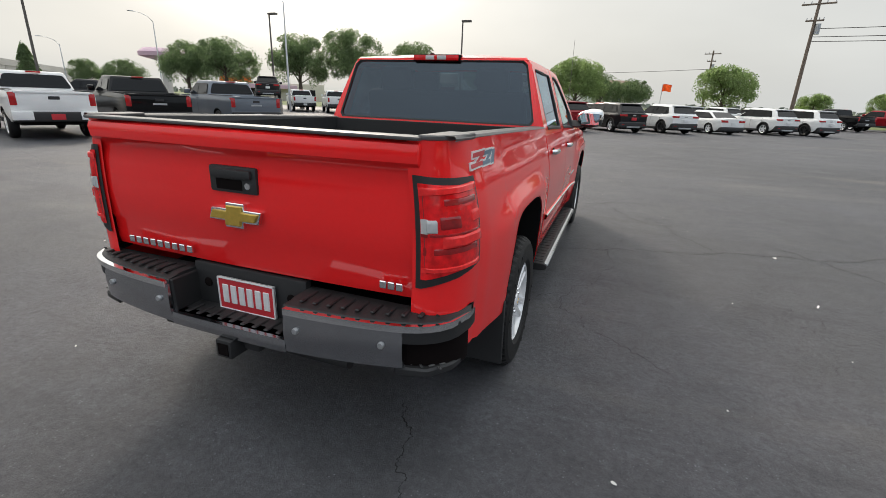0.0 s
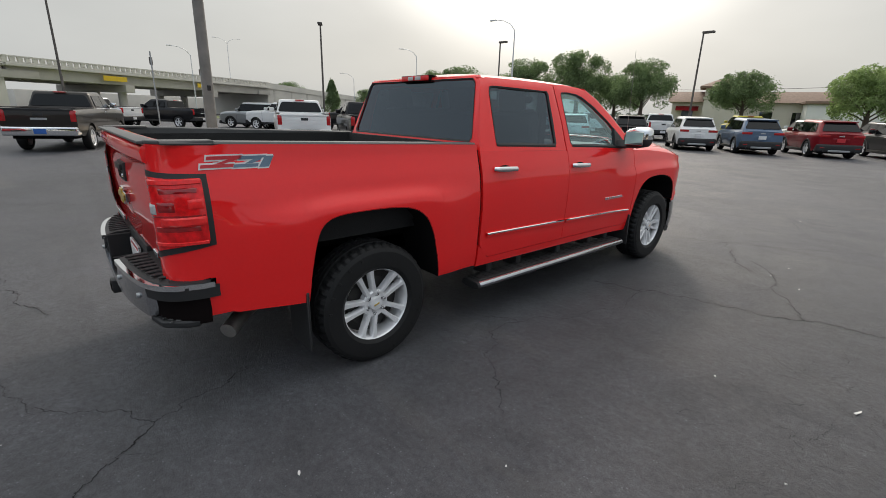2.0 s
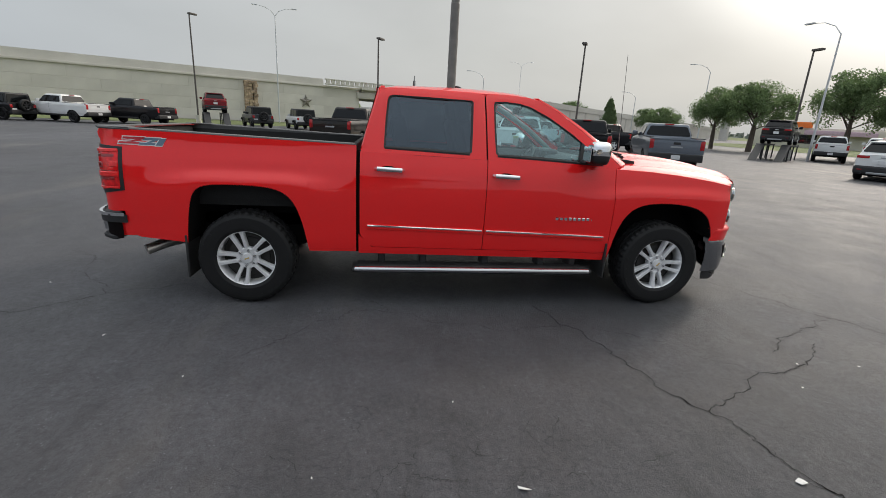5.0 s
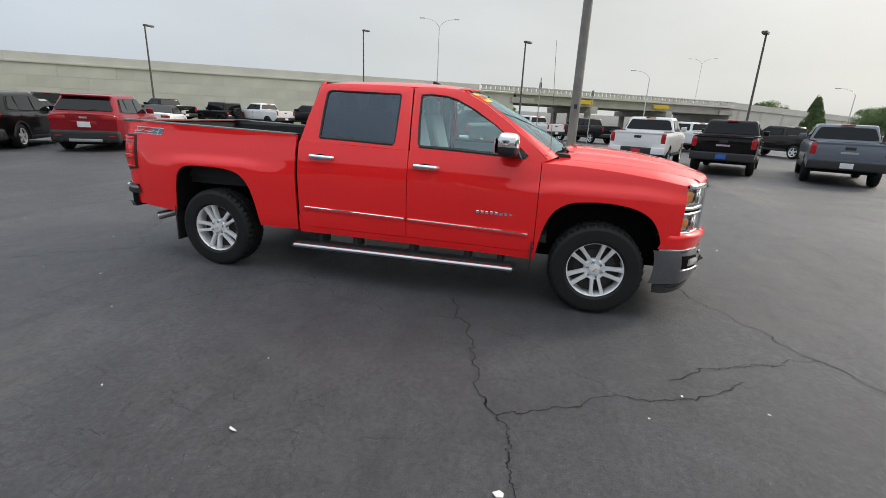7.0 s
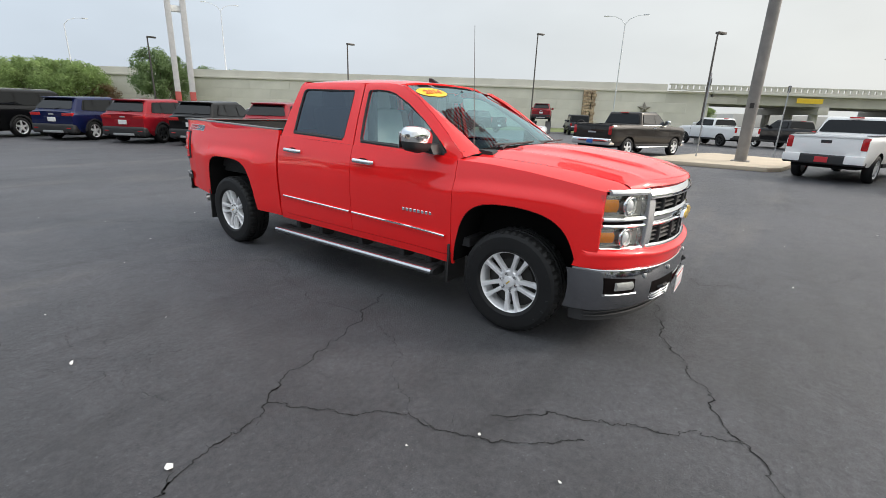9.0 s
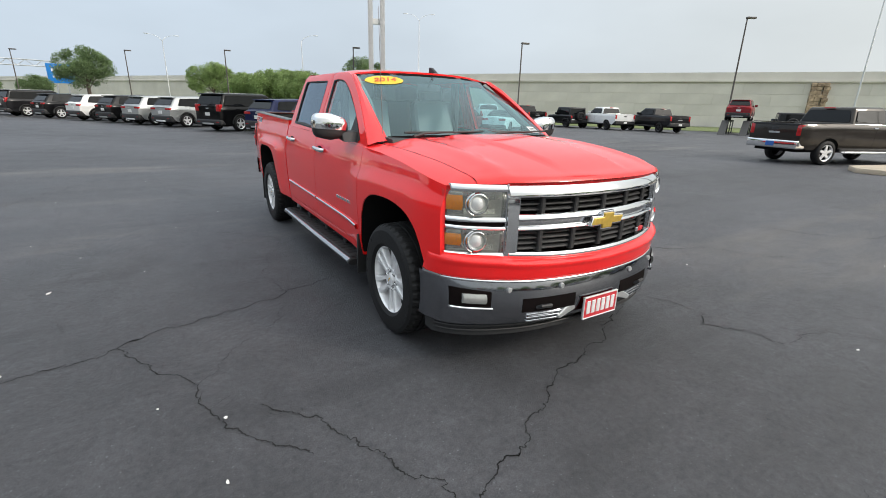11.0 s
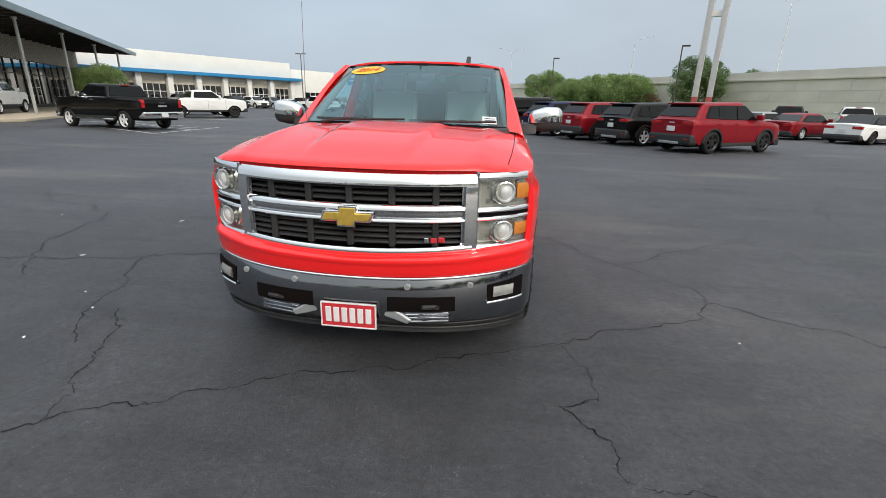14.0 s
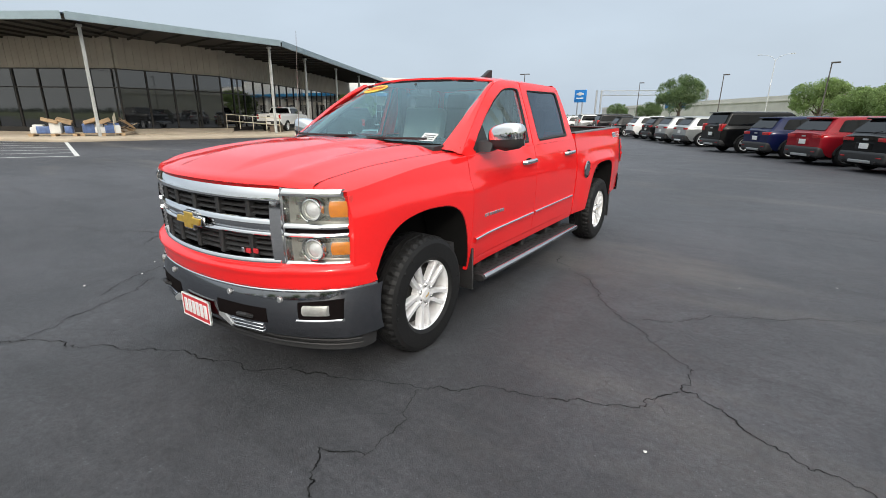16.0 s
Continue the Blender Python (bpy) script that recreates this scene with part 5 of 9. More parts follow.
# ---- the red crew-cab truck: local y forward, x to its right ----
RED_PAINT = surf("vivid_red_car_paint", (0.92, 0.015, 0.016), 0.42, metal=0.0, vary=0.02, scale=1.0, coat=0.9, spec=0.09, tint=(0.94, 0.017, 0.018))
SILVER_TRIM = surf("satin_silver_trim", (0.60, 0.61, 0.63), 0.16, metal=1.0, vary=0.06)
RED_PAINT.node_tree.nodes["Principled BSDF"].inputs["Coat IOR"].default_value = 1.6
DARK_CHROME = surf("dulled_chrome", (0.50, 0.51, 0.53), 0.16, metal=1.0, vary=0.08, scale=2.5)
BEDLINER = surf("sprayed_bed_liner", (0.018, 0.018, 0.018), 0.8, vary=0.2, bump=0.5, bscale=180)
REAR_GLASS = clear_glass("privacy_glass", (0.13, 0.15, 0.165), alpha=0.105, sheen=(0.72, 0.86, 1.0))
SCREEN_GLASS = clear_glass("shaded_screen_glass", (0.56, 0.79, 0.83), alpha=0.075, sheen=(0.74, 0.96, 1.0))
FRONT_GLASS = clear_glass("pale_green_glass", (0.76, 0.96, 0.97), alpha=0.16, sheen=(0.80, 0.98, 1.0))
# rear bench leather, darkened to paint the gloom behind the tinted glass
SEAT_SHADED = surf("leather_with_cabin_shade", (0.035, 0.034, 0.033), 0.7)
SEAT = surf("grey_leather", (0.34, 0.34, 0.33), 0.6, vary=0.1, bump=0.15, bscale=120)
CABIN_TRIM = surf("dark_cabin_plastic", (0.045, 0.045, 0.048), 0.65, vary=0.1)
HEADLINER = surf("pale_headliner", (0.24, 0.24, 0.235), 0.9)
HEADLAMP_GLASS = clear_glass("headlamp_lens", (0.88, 0.88, 0.84), alpha=0.10)
AMBER = surf("amber_lens", (0.90, 0.30, 0.02), 0.15, vary=0.15, scale=20, coat=0.6)
LAMP_BOWL = surf("hazed_lamp_bowl", (0.74, 0.74, 0.71), 0.14, metal=0.85, vary=0.15, scale=14)
LAMP_DARK = surf("hazed_lamp_housing", (0.58, 0.58, 0.55), 0.22, metal=0.6, vary=0.2, scale=10)
GOLD_MARK = surf("gold_emblem", (0.62, 0.42, 0.08), 0.3, metal=0.5, vary=0.1, scale=30)
DEEP_RED_LENS = surf("ruby_lens", (0.80, 0.009, 0.012), 0.16, vary=0.35, scale=26, coat=0.8, spec=0.2)
DARK_RED_LENS = surf("dark_ruby_lens", (0.33, 0.004, 0.006), 0.10, vary=0.35, scale=26, coat=1.0)
PINK_LENS = surf("bright_ruby_lens", (0.95, 0.030, 0.030), 0.12, vary=0.2, scale=30, coat=0.6, spec=0.2)
DECAL_WHITE = surf("white_decal", (0.72, 0.70, 0.70), 0.4)
DECAL_BLUE = surf("blue_decal", (0.13, 0.20, 0.27), 0.4)
DECAL_RED = surf("red_decal", (0.55, 0.03, 0.04), 0.4)
STICKER_YELLOW = surf("yellow_sticker", (0.85, 0.52, 0.02), 0.5)
STICKER_RED = surf("red_sticker_print", (0.60, 0.10, 0.02), 0.5)
# black cap plastic turned grey to paint in the sky's sheen
RAIL_GREY = surf("plastic_greyed_by_sky_sheen", (0.085, 0.085, 0.085), 0.38, vary=0.15, scale=5)
SEAM = surf("dark_panel_gap", (0.006, 0.004, 0.004), 0.9, spec=0.1)
STEEL_DULL = surf("dull_exhaust_steel", (0.55, 0.52, 0.48), 0.3, metal=0.9, vary=0.2)

truck = thing("pickup_truck", "vivid red crew cab pickup truck with chrome trim, standing alone", "pickup truck")
AX = (-1.822, 1.822)
WR = 0.388
SKIN = [(0.38, 0.918), (0.46, 0.935), (0.52, 0.946), (0.60, 0.953), (0.645, 0.9545), (0.67, 0.9545), (0.72, 0.960), (0.88, 0.967), (1.00, 0.966), (1.10, 0.957), (1.18, 0.942), (1.25, 0.922), (1.30, 0.910), (1.40, 0.902)]


def ease(a, b, v):
    f = min(1, max(0, (v - a) / (b - a)))
    return f * f * (3 - 2 * f)


def skin_x(y, z):
    """Half width of the body side at a place along the truck and a height."""
    x = lerp(SKIN, z)
    for c, half in ((-1.79, 0.66), (1.80, 0.66)):
        wy = 1 / (1 + abs((y - c) / half) ** 9)
        x += (0.040 if c < 0 else 0.030) * wy * (1 - ease(1.02, 1.12, z + 0.10 * max(0, abs(y - c) - 0.3)))
    if y > 2.15:
        x -= 0.035 * ((y - 2.15) / 0.28) ** 2
    return x


def rounded(tab, n=4):
    """The same outline with a smooth course between its points."""
    out = []
    for i in range(len(tab) - 1):
        p0, p1, p2, p3 = (Vector(tab[min(max(i + k, 0), len(tab) - 1)]) for k in (-1, 0, 1, 2))
        for k in range(n):
            f = k / n
            q = p1 * 2 + (p2 - p0) * f + (p0 * 2 - p1 * 5 + p2 * 4 - p3) * f * f + (p1 * 3 - p0 - p2 * 3 + p3) * f ** 3
            out.append((q.x / 2, q.y / 2))
    return out + [tab[-1]]


REAR_ARCH = rounded([(-2.262, 0.52), (-2.240, 0.70), (-2.205, 0.87), (-2.160, 0.952), (-2.07, 0.990), (-1.90, 0.998), (-1.70, 0.994), (-1.55, 0.968), (-1.455, 0.905), (-1.395, 0.80), (-1.35, 0.64), (-1.318, 0.465)])
FRONT_ARCH = rounded([(1.318, 0.445), (1.345, 0.62), (1.392, 0.775), (1.465, 0.880), (1.58, 0.938), (1.74, 0.957), (1.92, 0.953), (2.08, 0.922), (2.19, 0.858), (2.255, 0.765), (2.295, 0.655)])


def flange(bm, depth=0.03, axis=0, sgn=1):
    """Turns the free edges of a panel inwards."""
    es = [e for e in bm.edges if e.is_boundary]
    r = bmesh.ops.extrude_edge_only(bm, edges=es)
    for v in r["geom"]:
        if isinstance(v, bmesh.types.BMVert):
            v.co[axis] -= depth * sgn


def side_panel(name, ys, lo, hi, s, rows=16, top=(), label=""):
    bm = bmesh.new()
    cols = []
    for y in ys:
        a, b = lo(y), hi(y)
        col = [(s * skin_x(y, a + (b - a) * k / rows), y, a + (b - a) * k / rows) for k in range(rows + 1)]
        for dx, dz in top:
            col.append((s * (skin_x(y, b) - dx), y, b + dz))
        cols.append(col)
    add_grid(bm, cols, flip=s < 0)
    flange(bm, 0.03, 0, s)
    return part(name, bm, RED_PAINT, truck, label)


def spread(tab, extra):
    ys = {y for y, _ in tab} | set(extra)
    return sorted(ys)


RAIL = [(-2.9, 1.388), (-0.9, 1.340)]
CORNER = [(0.962, -2.62), (0.958, -2.70), (0.948, -2.77), (0.925, -2.835), (0.885, -2.878), (0.848, -2.898), (0.808, -2.906)]


def corner_at(u):
    """Plan of the rear corner, from the side (0) to the tailgate (1)."""
    f = u * (len(CORNER) - 1)
    i = min(int(f), len(CORNER) - 2)
    a, b = CORNER[i], CORNER[i + 1]
    return a[0] + (b[0] - a[0]) * (f - i), a[1] + (b[1] - a[1]) * (f - i)


def bed_bottom(y):
    if REAR_ARCH[0][0] <= y <= REAR_ARCH[-1][0]:
        return lerp(REAR_ARCH, y)
    return lerp([(-2.62, 0.55), (-2.263, 0.52), (-1.317, 0.465), (-0.93, 0.455)], y)


for s in (1, -1):
    bm = bmesh.new()
    cols = []
    n = 18
    for k in range(13, 0, -1):
        px, py = corner_at(k / 13)
        a, b = 0.56, lerp(RAIL, py)
        cols.append([(s * (px + (lerp(SKIN, z) - lerp(SKIN, 0.9)) * (1 - 0.6 * k / 13)), py, z) for z in [a + (b - a) * j / n for j in range(n + 1)]])
    for y in [-2.62, -2.55, -2.48, -2.42, -2.36, -2.31, -2.28] + spread(REAR_ARCH, ()) + [-1.29, -1.24, -1.18, -1.10, -1.02, -0.935]:
        a, b = bed_bottom(y), lerp(RAIL, y)
        cols.append([(s * skin_x(y, z), y, z) for z in [a + (b - a) * j / n for j in range(n + 1)]])
    add_grid(bm, cols, flip=s < 0)
    flange(bm, 0.035, 0, s)
    part("bed_side", bm, RED_PAINT, truck)
    # wheel arch lips
    for tab, nm in ((REAR_ARCH, "rear"), (FRONT_ARCH, "front")):
        bm = bmesh.new()
        add_grid(bm, [[(s * (skin_x(y, z) + 0.002), y, z + 0.004), (s * (skin_x(y, z) - 0.008), y, z - 0.004), (s * 0.62, y, z)] for y, z in tab], flip=s > 0)
        part("arch_liner", bm, UNDER, truck)
    # bed rail cap
    bm = bmesh.new()
    add_grid(bm, [[(s * 0.901, y, lerp(RAIL, y) - 0.006), (s * 0.905, y, lerp(RAIL, y) + 0.002), (s * 0.898, y, lerp(RAIL, y) + 0.011), (s * 0.815, y, lerp(RAIL, y) + 0.012), (s * 0.805, y, lerp(RAIL, y) + 0.004), (s * 0.805, y, lerp(RAIL, y) - 0.05)] for y in (-2.86, -2.4, -1.8, -1.3, -0.95)], flip=s < 0)
    part("bed_rail_cap", bm, RAIL_GREY, truck, "thin plastic rail cap, its grey standing for sky sheen")
    # the cap's mitred rear corner
    poly = [(s * (corner_at(k / 12)[0] + (lerp(SKIN, 1.39) - lerp(SKIN, 0.9)) * (1 - 0.6 * k / 12) + 0.003), corner_at(k / 12)[1] - 0.003) for k in range(1, 13)]
    part("cap_corner", prism([(s * 0.80, -2.64), (s * 0.905, -2.64)] + poly + [(s * 0.785, -2.86)], "z", 1.382, 1.399, 0.004), RAIL_GREY, truck)
    # bed inner wall
    part("bed_wall", box(tuple(min(a, b) for a, b in ((s * 0.79, s * 0.83), (-2.86, -2.86), (0.86, 0.86))), tuple(max(a, b) for a, b in ((s * 0.79, s * 0.83), (-0.95, -0.95), (1.345, 1.345)))), BEDLINER, truck)
    bm = bmesh.new()
    add_box(bm, (min(s * 0.56, s * 0.80), -2.25, 0.86), (max(s * 0.56, s * 0.80), -1.38, 1.08), 0.05)
    part("wheel_tub", bm, BEDLINER, truck)
part("bed_floor", box((-0.80, -2.86, 0.80), (0.80, -0.95, 0.86)), BEDLINER, truck)
part("bed_front_wall", box((-0.83, -0.985, 0.80), (0.83, -0.945, 1.34), 0.01), BEDLINER, truck)

# tailgate
GATE = [(0.795, -2.880), (0.80, -2.893), (0.83, -2.902), (0.925, -2.903), (0.945, -2.912), (1.08, -2.916), (1.20, -2.914), (1.262, -2.908), (1.282, -2.918), (1.305, -2.940), (1.345, -2.946), (1.368, -2.938), (1.380, -2.915), (1.382, -2.86)]
bm = bmesh.new()
xs = [-0.800, -0.794, -0.76, -0.5, -0.25, 0, 0.25, 0.5, 0.76, 0.794, 0.800]
add_grid(bm, [[(x, y + 0.022 * (x / 0.80) ** 2 + (0.02 if abs(x) > 0.797 else 0), z) for z, y in GATE] for x in xs], flip=True)
flange(bm, -0.05, 1)
gate = part("tailgate", bm, RED_PAINT, truck, "red tailgate with a formed top lip")
part("gate_top_cap", box((-0.80, -2.930, 1.381), (0.80, -2.845, 1.394), 0.005), RAIL_GREY, gate, "black cap strip")
part("gate_inner", box((-0.78, -2.87, 0.82), (0.78, -2.83, 1.375), 0.01), BEDLINER, gate)
bm = box((-0.118, -2.926, 1.128), (0.118, -2.90, 1.235), 0.012)
hd = part("gate_handle", bm, TRIM_BLACK, gate, "black plastic tailgate handle")
part("handle_cup", box((-0.085, -2.9285, 1.14), (0.05, -2.92, 1.185), 0.004, 1), SEAM, hd)
part("handle_lever", box((-0.10, -2.940, 1.19), (0.10, -2.92, 1.225), 0.008), TRIM_BLACK, hd)
part("lock", lathe([(0.001, 0.006), (0.013, 0.006), (0.014, 0)], 14, Matrix.Translation((0.078, -2.926, 1.163)) @ Matrix.Rotation(radians(-90), 4, "Z")), CHROME, hd)


def emblem(x, y, z, ry, parent, wide=0.135, tall=0.052):
    """A plain gold bar and block with a bright rim."""
    m = Matrix.Translation((x, y, z)) @ Matrix.Rotation(radians(ry), 4, "Z")

    def plus(g):
        a, b, c, k = wide - g, tall * 0.50 - g * 0.8, wide * 0.34 - g * 0.6, tall - g
        sl = 0.018
        return [(-a, -b), (-c - sl * 0.3, -b), (-c - sl * 0.3, -k), (c - sl * 0.3, -k), (c - sl * 0.3, -b), (a - sl, -b), (a, b), (c + sl * 0.3, b), (c + sl * 0.3, k), (-c + sl * 0.3, k), (-c + sl * 0.3, b), (-a + sl, b)]
    rim = prism(plus(0), "y", -0.012, 0.012, 0.003)
    bmesh.ops.transform(rim, matrix=m, verts=rim.verts[:])
    e = part("emblem", rim, CHROME, parent, "gold emblem with a bright rim")
    inn = prism(plus(0.011), "y", -0.020, -0.006, 0.003)
    bmesh.ops.transform(inn, matrix=m, verts=inn.verts[:])
    part("gold_face", inn, GOLD_MARK, e)


emblem(0, -2.924, 1.038, 0, gate)


def bars(name, p0, step, size, n, parent, material, label, skip=()):
    """Plain raised bars in place of lettering."""
    p0, step = Vector(p0), Vector(step)
    for k in range(n):
        if k in skip:
            continue
        c = p0 + step * k
        part(name, box(tuple(c[i] - size[i] / 2 for i in range(3)), tuple(c[i] + size[i] / 2 for i in range(3)), 0.003, 1), material, parent, label)


bars("letter_bar", (-0.647, -2.915, 0.848), (0.0445, -0.0002, 0), (0.030, 0.014, 0.032), 9, gate, CHROME, "small chrome letter block")
bars("letter_bar", (0.655, -2.905, 0.848), (0.034, 0.0, 0), (0.028, 0.014, 0.030), 3, gate, CHROME, "small chrome letter block")


def wrap(u0, u1, z0, z1, proud, s, n=10, thick=0.02):
    """A shell that follows the rear corner."""
    bm = bmesh.new()
    outer, inner = [], []
    for k in range(n + 1):
        u = u0 + (u1 - u0) * k / n
        c = 0.14 + 0.86 * u
        px, py = corner_at(c)
        qx, qy = corner_at(min(1, c + 0.02))
        rx, ry = corner_at(max(0, c - 0.02))
        t = Vector((qx - rx, qy - ry)).normalized()
        nx, ny = -t.y, t.x
        if nx + -ny < 0:
            nx, ny = -nx, -ny
        za, zb = z0(u), z1(u)
        col = []
        for j in range(7):
            z = za + (zb - za) * j / 6
            edge = 0.006 if j in (0, 6) or k in (0, n) else 0
            off = (lerp(SKIN, z) - lerp(SKIN, 0.9)) * (1 - 0.6 * u)
            col.append((s * (px + off + nx * (proud - edge)), py + ny * (proud - edge), z))
        outer.append(col)
        inner.append([(s * (px - nx * thick), py - ny * thick, z) for _, _, z in col])
    add_grid(bm, outer, flip=s > 0)
    flange(bm, thick, 0, s)
    return bm


for s in (1, -1):
    tl = part("tail_light", wrap(0.02, 0.995, lambda u: 0.925 - 0.065 * u, lambda u: 1.250 + 0.018 * u, 0.012, s, 16), TRIM_BLACK, truck, "ruby tail lamp in a black bezel")
    lens = part("lens", wrap(0.085, 0.905, lambda u: 0.952 - 0.06 * u, lambda u: 1.228 + 0.016 * u, 0.019, s, 16), DEEP_RED_LENS, tl)
    for nm, u0, u1, za, zb, pr, mt in (("cell", 0.10, 0.895, 1.212, 1.236, 0.0235, PINK_LENS), ("cell", 0.12, 0.66, 1.172, 1.198, 0.0212, DARK_RED_LENS), ("cell", 0.40, 0.70, 1.088, 1.140, 0.0212, DARK_RED_LENS), ("cell", 0.10, 0.28, 1.100, 1.148, 0.0225, PINK_LENS),
                                       ("reverse_lens", 0.72, 0.895, 1.080, 1.128, 0.0235, CLEAR_LENS), ("cell", 0.10, 0.895, 1.068, 1.076, 0.0225, DARK_RED_LENS), ("cell", 0.10, 0.62, 1.028, 1.066, 0.0290, PINK_LENS),
                                       ("cell", 0.12, 0.86, 1.000, 1.026, 0.0212, DARK_RED_LENS), ("cell", 0.10, 0.895, 0.936, 0.952, 0.0225, PINK_LENS)):
        part(nm, wrap(u0, u1, lambda u: za - 0.012 * u, lambda u: zb - 0.008 * u, pr, s, 8), mt, lens)

# off-road decals on the bed sides: plain slanted shapes
def decal(name, s, pts, pr, material):
    bm = bmesh.new()
    out = [bm.verts.new((s * (skin_x(y, z) + pr), y, z)) for y, z in pts]
    inn = [bm.verts.new((s * (skin_x(y, z) - 0.004), y, z)) for y, z in pts]
    k = len(pts)
    fs = [bm.faces.new(out)] + [bm.faces.new((out[i], out[(i + 1) % k], inn[(i + 1) % k], inn[i])) for i in range(k)]
    bmesh.ops.recalc_face_normals(bm, faces=fs)
    part(name, bm, material, truck, smooth=0)


for s in (1, -1):
    for y0, w, mt in ((-2.70, 0.155, DECAL_RED), (-2.555, 0.125, DECAL_BLUE), (-2.435, 0.075, DECAL_BLUE)):
        zz = lerp(RAIL, y0) - 0.082
        for nm, grow, pr, m2 in (("decal_edge", 0.007, 0.0022, DECAL_WHITE), ("decal", 0.0, 0.0036, mt)):
            h = 0.026 + grow
            a, b = y0 - grow, y0 + w + grow
            if w > 0.1:
                decal(nm, s, [(a + 0.018, zz + h), (b + 0.018, zz + h), (b + 0.012, zz + h - 0.016 - 2 * grow), (a + 0.012, zz + h - 0.016 - 2 * grow)], pr, m2)
                decal(nm, s, [(a + w * 0.30, zz - h + 0.016 + 2 * grow), (a + w * 0.55, zz - h + 0.016 + 2 * grow), (b + 0.004, zz + h - 0.016 - grow), (b - 0.045, zz + h - 0.016 - grow)], pr, m2)
                decal(nm, s, [(a - 0.018, zz - h), (b - 0.028, zz - h), (b - 0.022, zz - h + 0.015 + 2 * grow), (a - 0.012, zz - h + 0.015 + 2 * grow)], pr, m2)
            else:
                decal(nm, s, [(a - 0.018, zz - h), (a + 0.030 + grow, zz - h), (a + 0.062 + grow, zz + h), (a + 0.018, zz + h)], pr, m2)

# doors
DOOR_TOP = [(-0.92, 1.292), (1.32, 1.238)]
SILL_Z = [(-0.92, 0.470), (1.32, 0.445)]


def frange(a, b, n):
    return [a + (b - a) * k / n for k in range(n + 1)]


for s in (1, -1):
    rd = side_panel("rear_door", frange(-0.905, 0.1515, 18), lambda y: lerp([(-0.905, 0.62), (-0.86, 0.53), (-0.80, 0.501), (0.148, 0.493)], y), lambda y: lerp(DOOR_TOP, y), s, 22)
    fd = side_panel("front_door", frange(0.1575, 1.2965, 18), lambda y: lerp([(0.16, 0.493), (1.22, 0.483), (1.297, 0.506)], y), lambda y: lerp(DOOR_TOP, y), s, 22)
    rk = side_panel("rocker", frange(-0.915, 1.315, 20), lambda y: lerp(SILL_Z, y) - 0.03, lambda y: lerp([(-0.915, 0.610), (-0.865, 0.522), (-0.80, 0.497), (0.148, 0.489), (1.22, 0.479), (1.31, 0.50)], y), s, 5)
    gap = bmesh.new()
    add_grid(gap, [[(s * (skin_x(y, z) - 0.022), y, z) for z in frange(0.47, 1.30, 14)] for y in frange(-0.99, 1.33, 30)], flip=s < 0)
    part("door_aperture", gap, SEAM, truck)
    for door, ya, yb in ((rd, -0.845, 0.140), (fd, 0.168, 1.245)):
        z0 = lambda y: lerp([(-0.85, 0.680), (1.25, 0.628)], y)
        bm = bmesh.new()
        add_grid(bm, [[(s * (skin_x(y, z0(y) + dz) + dx), y, z0(y) + dz) for dx, dz in ((0.0, -0.022), (0.011, -0.018), (0.014, -0.006), (0.014, 0.006), (0.011, 0.018), (0.0, 0.022))] for y in frange(ya, yb, 14)], flip=s < 0)
        mo = part("side_moulding", bm, RED_PAINT, door)
        bm = bmesh.new()
        add_grid(bm, [[(s * (skin_x(y, z0(y) + dz) + dx), y, z0(y) + dz) for dx, dz in ((0.012, 0.001), (0.018, 0.004), (0.018, 0.013), (0.011, 0.018))] for y in frange(ya + 0.004, yb - 0.004, 14)], flip=s < 0)
        part("chrome_strip", bm, CHROME, mo, "bright chrome strip")
        yh, zh = (-0.665, 1.158) if door is rd else (0.322, 1.136)
        hx = skin_x(yh, zh)
        # near-black disc on the door skin, painting the shade of the handle's cup
        bm = bmesh.new()
        add_lathe(bm, [(0.001, 0.002), (0.055, 0.002), (0.060, 0.0)], 22, Matrix.Translation((s * hx, yh - 0.01, zh - 0.006)) @ Matrix.Diagonal((s, 1.35, 0.62, 1)))
        part("handle_recess_shade", bm, SEAM, door)
        bm = tube([(s * (hx + 0.004), yh - 0.115, zh + 0.006), (s * (hx + 0.028), yh - 0.10, zh + 0.006), (s * (hx + 0.034), yh, zh + 0.003), (s * (hx + 0.028), yh + 0.10, zh), (s * (hx + 0.004), yh + 0.115, zh)], [0.014, 0.017, 0.018, 0.017, 0.014], 10)
        for v in bm.verts:
            v.co.z = zh + (v.co.z - zh) * 1.15
        part("door_handle", bm, CHROME, door, "chrome door handle")
    bars("letter_bar", (s * (skin_x(0.98, 0.79) + 0.004), 0.80 if s > 0 else 0.80, 0.792), (0, 0.0405, 0), (0.010, 0.028, 0.026), 9, fd, CHROME, "small chrome letter block")

# front wings
WING_TOP = [(1.30, 1.238), (1.60, 1.228), (1.90, 1.205), (2.20, 1.168), (2.425, 1.130)]
PLAN = [(0.0, 2.748), (0.20, 2.738), (0.40, 2.706), (0.55, 2.662), (0.63, 2.630), (0.70, 2.598), (0.78, 2.552), (0.86, 2.495), (0.915, 2.435), (0.945, 2.375), (0.958, 2.31)]
HOOD_SEAM = [(1.28, 0.846), (1.60, 0.842), (2.00, 0.832), (2.30, 0.816), (2.46, 0.800), (2.60, 0.780)]


def front_y(x):
    return smooth_free(PLAN, abs(x))


